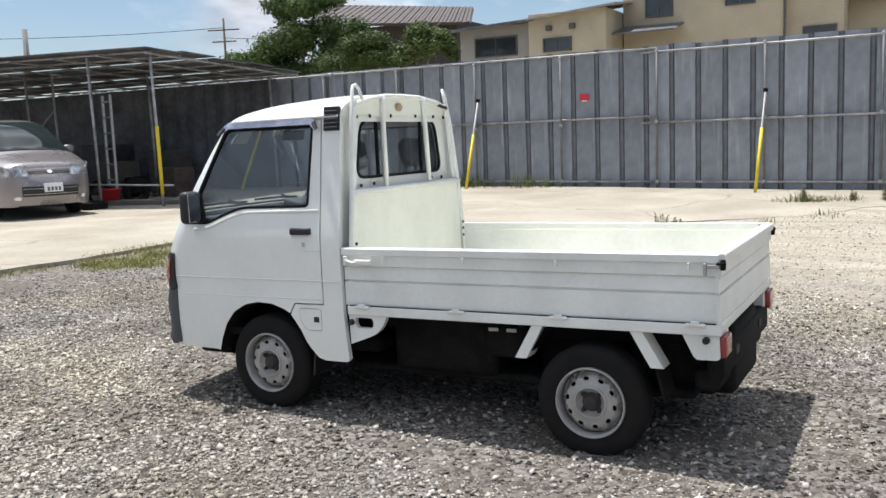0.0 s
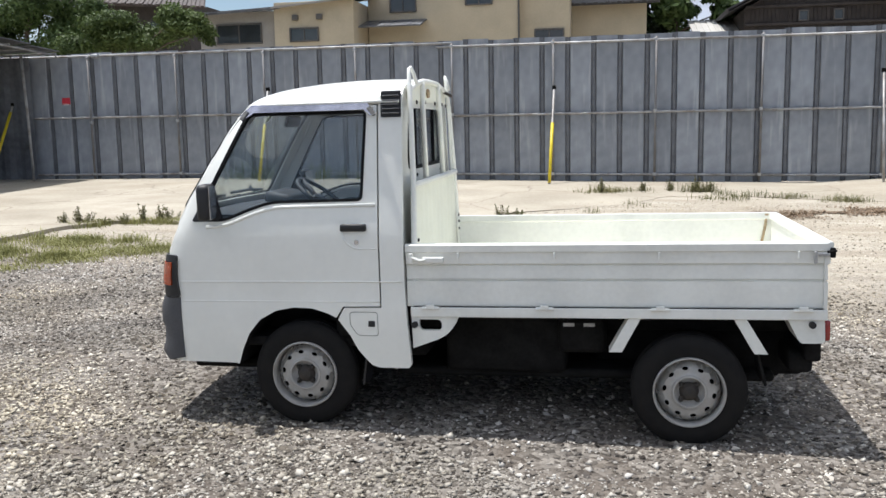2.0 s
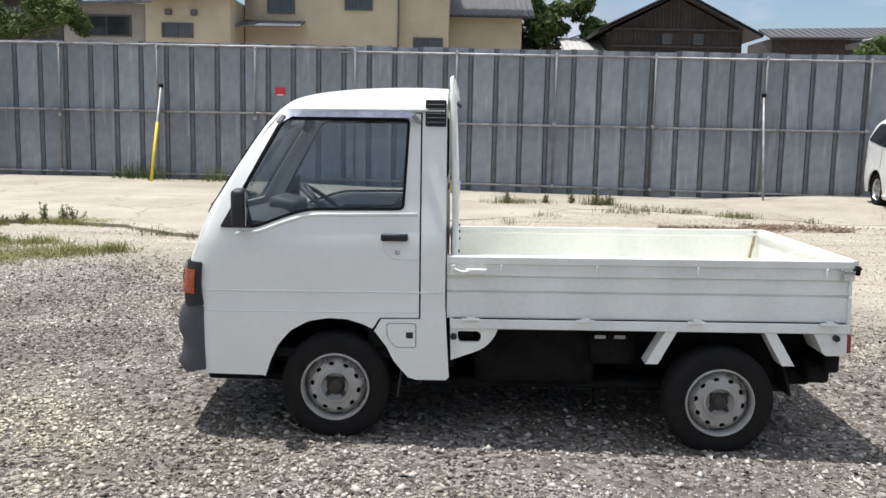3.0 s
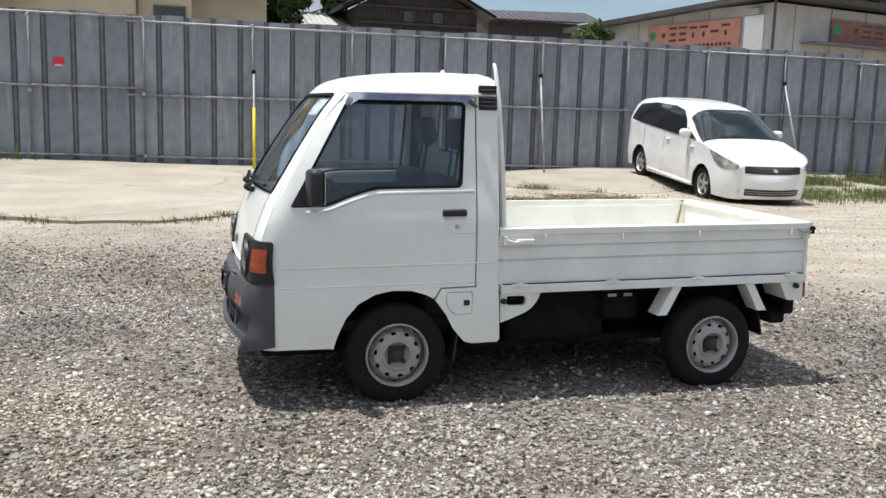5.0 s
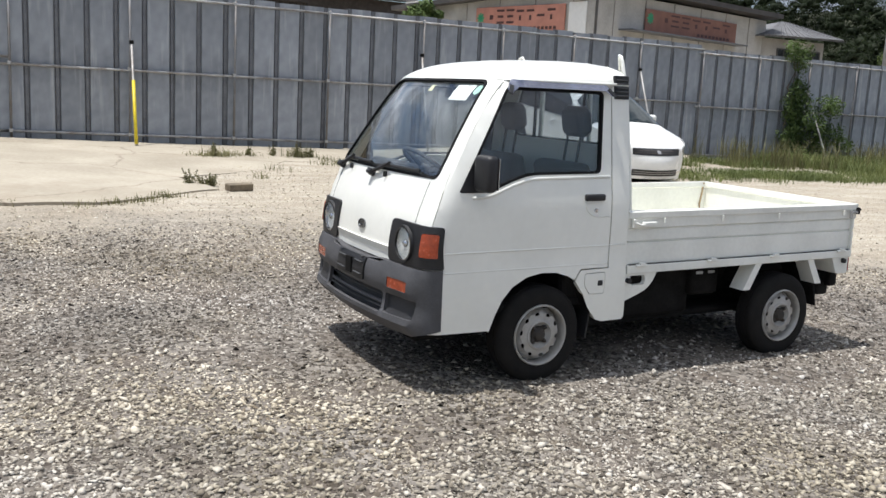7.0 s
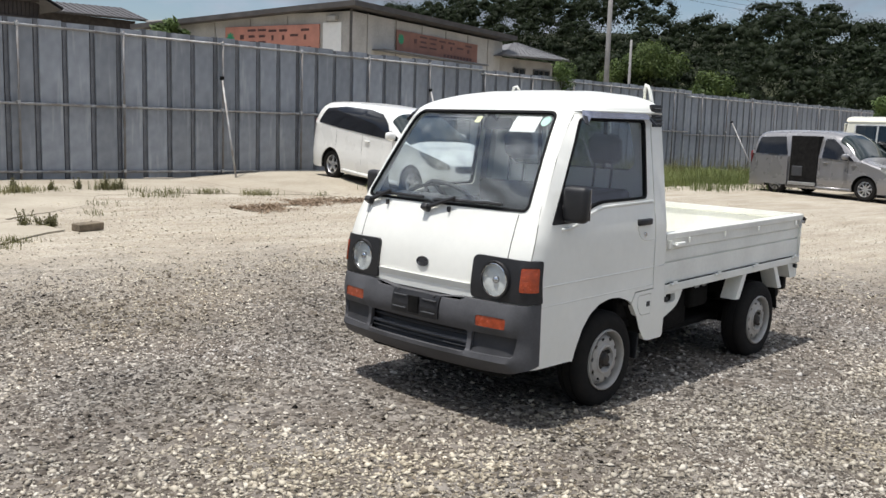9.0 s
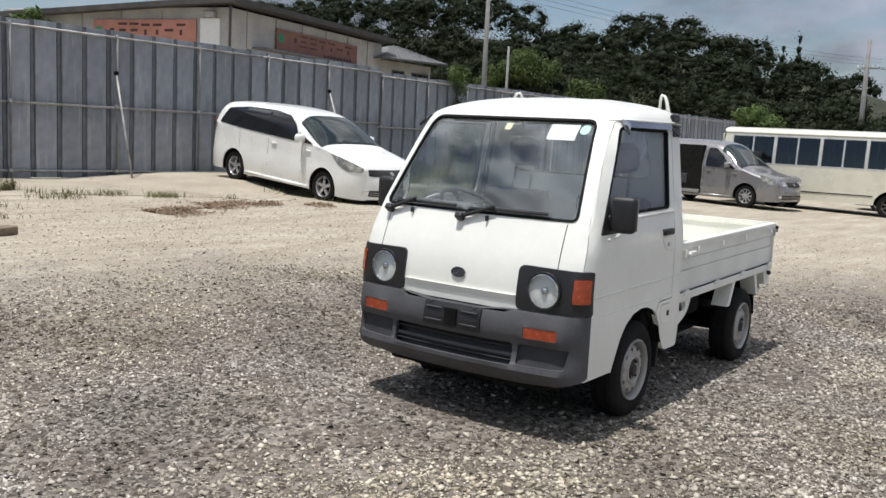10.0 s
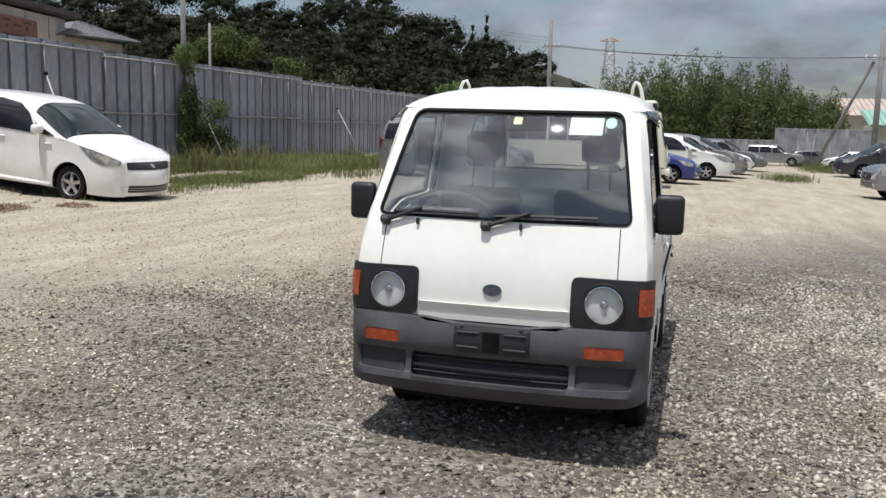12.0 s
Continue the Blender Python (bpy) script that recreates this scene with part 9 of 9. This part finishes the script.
def bus():
    """A small coach seen from its flank."""
    ob = root("minibus", pose(22.9, 0.12, ground_z(23, 3) - 0.03, 0, 0, 91) @ Matrix.Scale(0.89, 4), "cream-white old minibus with dark windows and a roof unit", "bus")
    L, W, SILL = 7.3, 2.04, 0.38
    wins = [(0.42, 1.44), (1.52, 2.64), (2.72, 4.03), (4.11, 5.48), (5.56, 6.92)]
    for s in (-1, 1):
        ar = lambda cx: [(cx + 0.46 * math.cos(a), max(SILL, 0.38 + 0.46 * math.sin(a))) for a in (math.radians(d) for d in range(190, -11, -12))]
        line = [(0.05, SILL + 0.08)] + ar(1.9) + ar(5.35) + [(L - 0.05, SILL + 0.1), (L, 1.2), (L - 0.12, 2.52), (0.32, 2.52), (0.18, 1.50), (0.02, 1.2)]
        holes = [rounded([(a, 1.50), (b, 1.50), (b, 2.40), (a, 2.40)], 0.03) for a, b in wins]

        def fl(x, z, d, s=s):
            return Vector((x, s * (W / 2 - 0.09 * max(0, z - 1.3) ** 1.5 - 0.06 * max(0, (0.5 - x) / 0.5) ** 2 - d), z))
        bm = bmesh.new()
        sheet(bm, line, fl, holes, 0.2, 0.05)
        bmesh.ops.recalc_face_normals(bm, faces=bm.faces)
        sd = part("side_panel", bm, P_CREAM, ob, smooth=40)
        for hl in holes:
            bm = bmesh.new()
            sheet(bm, hl, lambda x, z, d: fl(x, z, d + 0.02), step=0.4, thick=0.004)
            wn = part("window", bm, M_CARGLASS, sd)
            xm = sum(p[0] for p in hl) / len(hl)
            bm = bmesh.new()
            sheet(bm, [(xm - 0.025, 1.51), (xm + 0.025, 1.51), (xm + 0.025, 2.39), (xm - 0.025, 2.39)], lambda x, z, d: fl(x, z, d + 0.004), step=0.2, thick=0.02)
            part("window_bar", bm, M_ALU, wn)
            bm = bmesh.new()
            sheet(bm, grown(hl, 0.03), lambda x, z, d: fl(x, z, d - 0.006), [grown(hl, -0.012)], 0.2, 0.02)
            part("window_frame", bm, M_ALU, wn)
        bm = bmesh.new()
        for x0, x1 in ((0.1, 1.4), (2.4, 4.85), (5.85, 7.2)):
            box(bm, fl((x0 + x1) / 2, 0.66, -0.006), (x1 - x0, 0.02, 0.03), 0.004)
        part("side_stripe", bm, M_BLACK, sd, "dark stripe")
        for cx in (1.9, 5.35):
            pts = ar(cx)
            bm = bmesh.new()
            r0, r1 = [bm.verts.new((x, s * (W / 2 - 0.02), z)) for x, z in pts], [bm.verts.new((x, s * (W / 2 - 0.5), z)) for x, z in pts]
            for i in range(len(pts) - 1):
                bm.faces.new((r0[i], r0[i + 1], r1[i + 1], r1[i]))
            bm.faces.new(r1)
            part("arch_liner", bm, M_UNDER, ob)
            car_wheel(ob, cx, s * (W / 2 - 0.14), 0.38, s, 8, M_DULLRIM)
        bm = bmesh.new()
        box(bm, (0.10, s * (W / 2 + 0.06), 1.55), (0.06, 0.14, 0.34), 0.03)
        part("mirror", bm, M_BLACK, ob)
        bm = bmesh.new()
        box(bm, (0.02, s * 0.76, 0.92), (0.14, 0.34, 0.15), 0.03)
        part("headlamp", bm, M_LENS_BAR, ob)
    bm = bmesh.new()
    rows = []
    for i in range(13):
        x = 0.42 + (L - 0.5) * i / 12
        rows.append([bm.verts.new((x, 0.925 * math.sin(t), 2.50 + 0.20 * math.cos(t) ** 0.7 * min(1, 0.4 + i * 0.4))) for t in (-math.pi / 2 + math.pi * j / 14 for j in range(15))])
    for a, b in zip(rows, rows[1:]):
        for j in range(14):
            bm.faces.new((a[j], a[j + 1], b[j + 1], b[j]))
    bm.faces.new(rows[0])
    bm.faces.new(rows[-1][::-1])
    bmesh.ops.recalc_face_normals(bm, faces=bm.faces)
    part("roof", bm, P_CREAM, ob, smooth=50)
    bm = bmesh.new()
    box(bm, (1.2, 0, 2.78), (1.5, 1.5, 0.26), 0.10, None, 4)
    part("roof_unit", bm, P_CREAM, ob, smooth=50)
    bm = bmesh.new()
    sheet(bm, [(-0.98, 0.45), (0.98, 0.45), (0.98, 1.25), (0.90, 2.54), (-0.90, 2.54), (-0.98, 1.25)], lambda y, z, d: Vector((0.0 + 0.30 * max(0, z - 1.2) / 1.1 + 0.10 * (y / 0.98) ** 2 + d, y, z)), [rounded([(-0.86, 1.30), (0.86, 1.30), (0.80, 2.42), (-0.80, 2.42)], 0.08)], 0.2, 0.05)
    bmesh.ops.recalc_face_normals(bm, faces=bm.faces)
    fr = part("front_panel", bm, P_CREAM, ob, smooth=40)
    bm = bmesh.new()
    sheet(bm, rounded([(-0.86, 1.30), (0.86, 1.30), (0.80, 2.42), (-0.80, 2.42)], 0.08), lambda y, z, d: Vector((0.02 + 0.30 * max(0, z - 1.2) / 1.1 + 0.10 * (y / 0.98) ** 2 + d, y, z)), step=0.3, thick=0.004)
    part("windscreen", bm, M_CARGLASS, fr)
    bm = bmesh.new()
    box(bm, (L - 0.04, 0, 1.4), (0.06, 1.9, 2.1), 0.03)
    part("rear_panel", bm, P_CREAM, ob)
    bm = bmesh.new()
    box(bm, (-0.02, 0, 0.52), (0.16, 1.98, 0.24), 0.05)
    part("front_bumper", bm, P_CREAM, ob, smooth=40)
    bm = bmesh.new()
    box(bm, (L / 2, 0, 0.55), (L - 0.5, 1.7, 0.3), 0.04)
    part("floor", bm, M_UNDER, ob)
    for i in range(5):
        for y in (-0.55, 0.5):
            bm = bmesh.new()
            box(bm, (2.0 + i * 0.95, y, 1.22), (0.14, 0.80, 0.80), 0.06)
            part("seat", bm, M_SEAT, ob)


M_ALU = mat("dull_aluminium_frame", (0.58, 0.58, 0.56), 0.45, metal=0.3, var=0.15, scale=8)
M_DULLRIM = mat("dirty_steel_rim", (0.13, 0.115, 0.10), 0.7, metal=0.2, var=0.3, scale=14)
M_LENS_BAR = mat("dull_lamp_glass", (0.45, 0.44, 0.40), 0.3, metal=0.3, var=0.2, scale=10)
bus()

# ---- the fence's panels and joints, piece by piece ----
def panel_mesh(ht):
    bm = bmesh.new()
    w = PITCH - 0.11
    sec = [(-w / 2, 0.030), (-w / 2, -0.004), (-w / 2 + 0.012, -0.012), (w / 2 - 0.012, -0.012), (w / 2, -0.004), (w / 2, 0.030)]
    n = 4
    rows = [[bm.verts.new((x, y + (0.006 * math.sin(i * 2.1) if 1 < j < 4 else 0), ht * i / n)) for j, (x, y) in enumerate(sec)] for i in range(n + 1)]
    for a, b in zip(rows, rows[1:]):
        for j in range(5):
            bm.faces.new((a[j], b[j], b[j + 1], a[j + 1]))
    for r in (rows[0], rows[-1]):
        bm.faces.new(r)
    bmesh.ops.recalc_face_normals(bm, faces=bm.faces)
    me = bpy.data.meshes.new("panel")
    bm.to_mesh(me)
    bm.free()
    me.materials.append(M_PANEL)
    return me


def joint_mesh(ht):
    bm = bmesh.new()
    sec = [(-0.075, 0.032), (-0.035, 0.032), (-0.028, 0.012), (0.028, 0.012), (0.035, 0.032), (0.075, 0.032), (0.075, 0.040), (-0.075, 0.040)]
    lo, hi = ([bm.verts.new((x, y, z)) for x, y in sec] for z in (0, ht))
    for j in range(8):
        bm.faces.new((lo[j], lo[(j + 1) % 8], hi[(j + 1) % 8], hi[j]))
    bm.faces.new(lo[::-1])
    bm.faces.new(hi)
    bmesh.ops.recalc_face_normals(bm, faces=bm.faces)
    me = bpy.data.meshes.new("joint")
    bm.to_mesh(me)
    bm.free()
    me.materials.append(M_RIB)
    return me


pan, joi = panel_mesh(3.0), joint_mesh(3.0)
prng = random.Random(4)
# the panels' widths vary a little from stretch to stretch
rib = lambda k: float(np.interp(k, [-40, -20, -10, -3, 0, 5, 13, 85], [-20.6, -9.77, -4.44, -0.745, 0.83, 3.52, 7.92, 47.2]))
for k in range(-40, 83):
    x, wide = rib(k), rib(k + 1) - rib(k)
    topz = fence_top(x) + prng.uniform(-0.012, 0.02)
    for nm, me, dx in (("joint", joi, 0.0), ("panel", pan, wide / 2)):
        o = new(nm, me)
        o.parent = fence
        o.location = (x + dx, 0.0, topz - 3.0 + (0.004 if nm == "joint" else 0))
        if nm == "panel":
            o.scale = (wide / PITCH, 1, 1)
            o.rotation_euler = (prng.uniform(-0.004, 0.004), 0, prng.uniform(-0.006, 0.006))
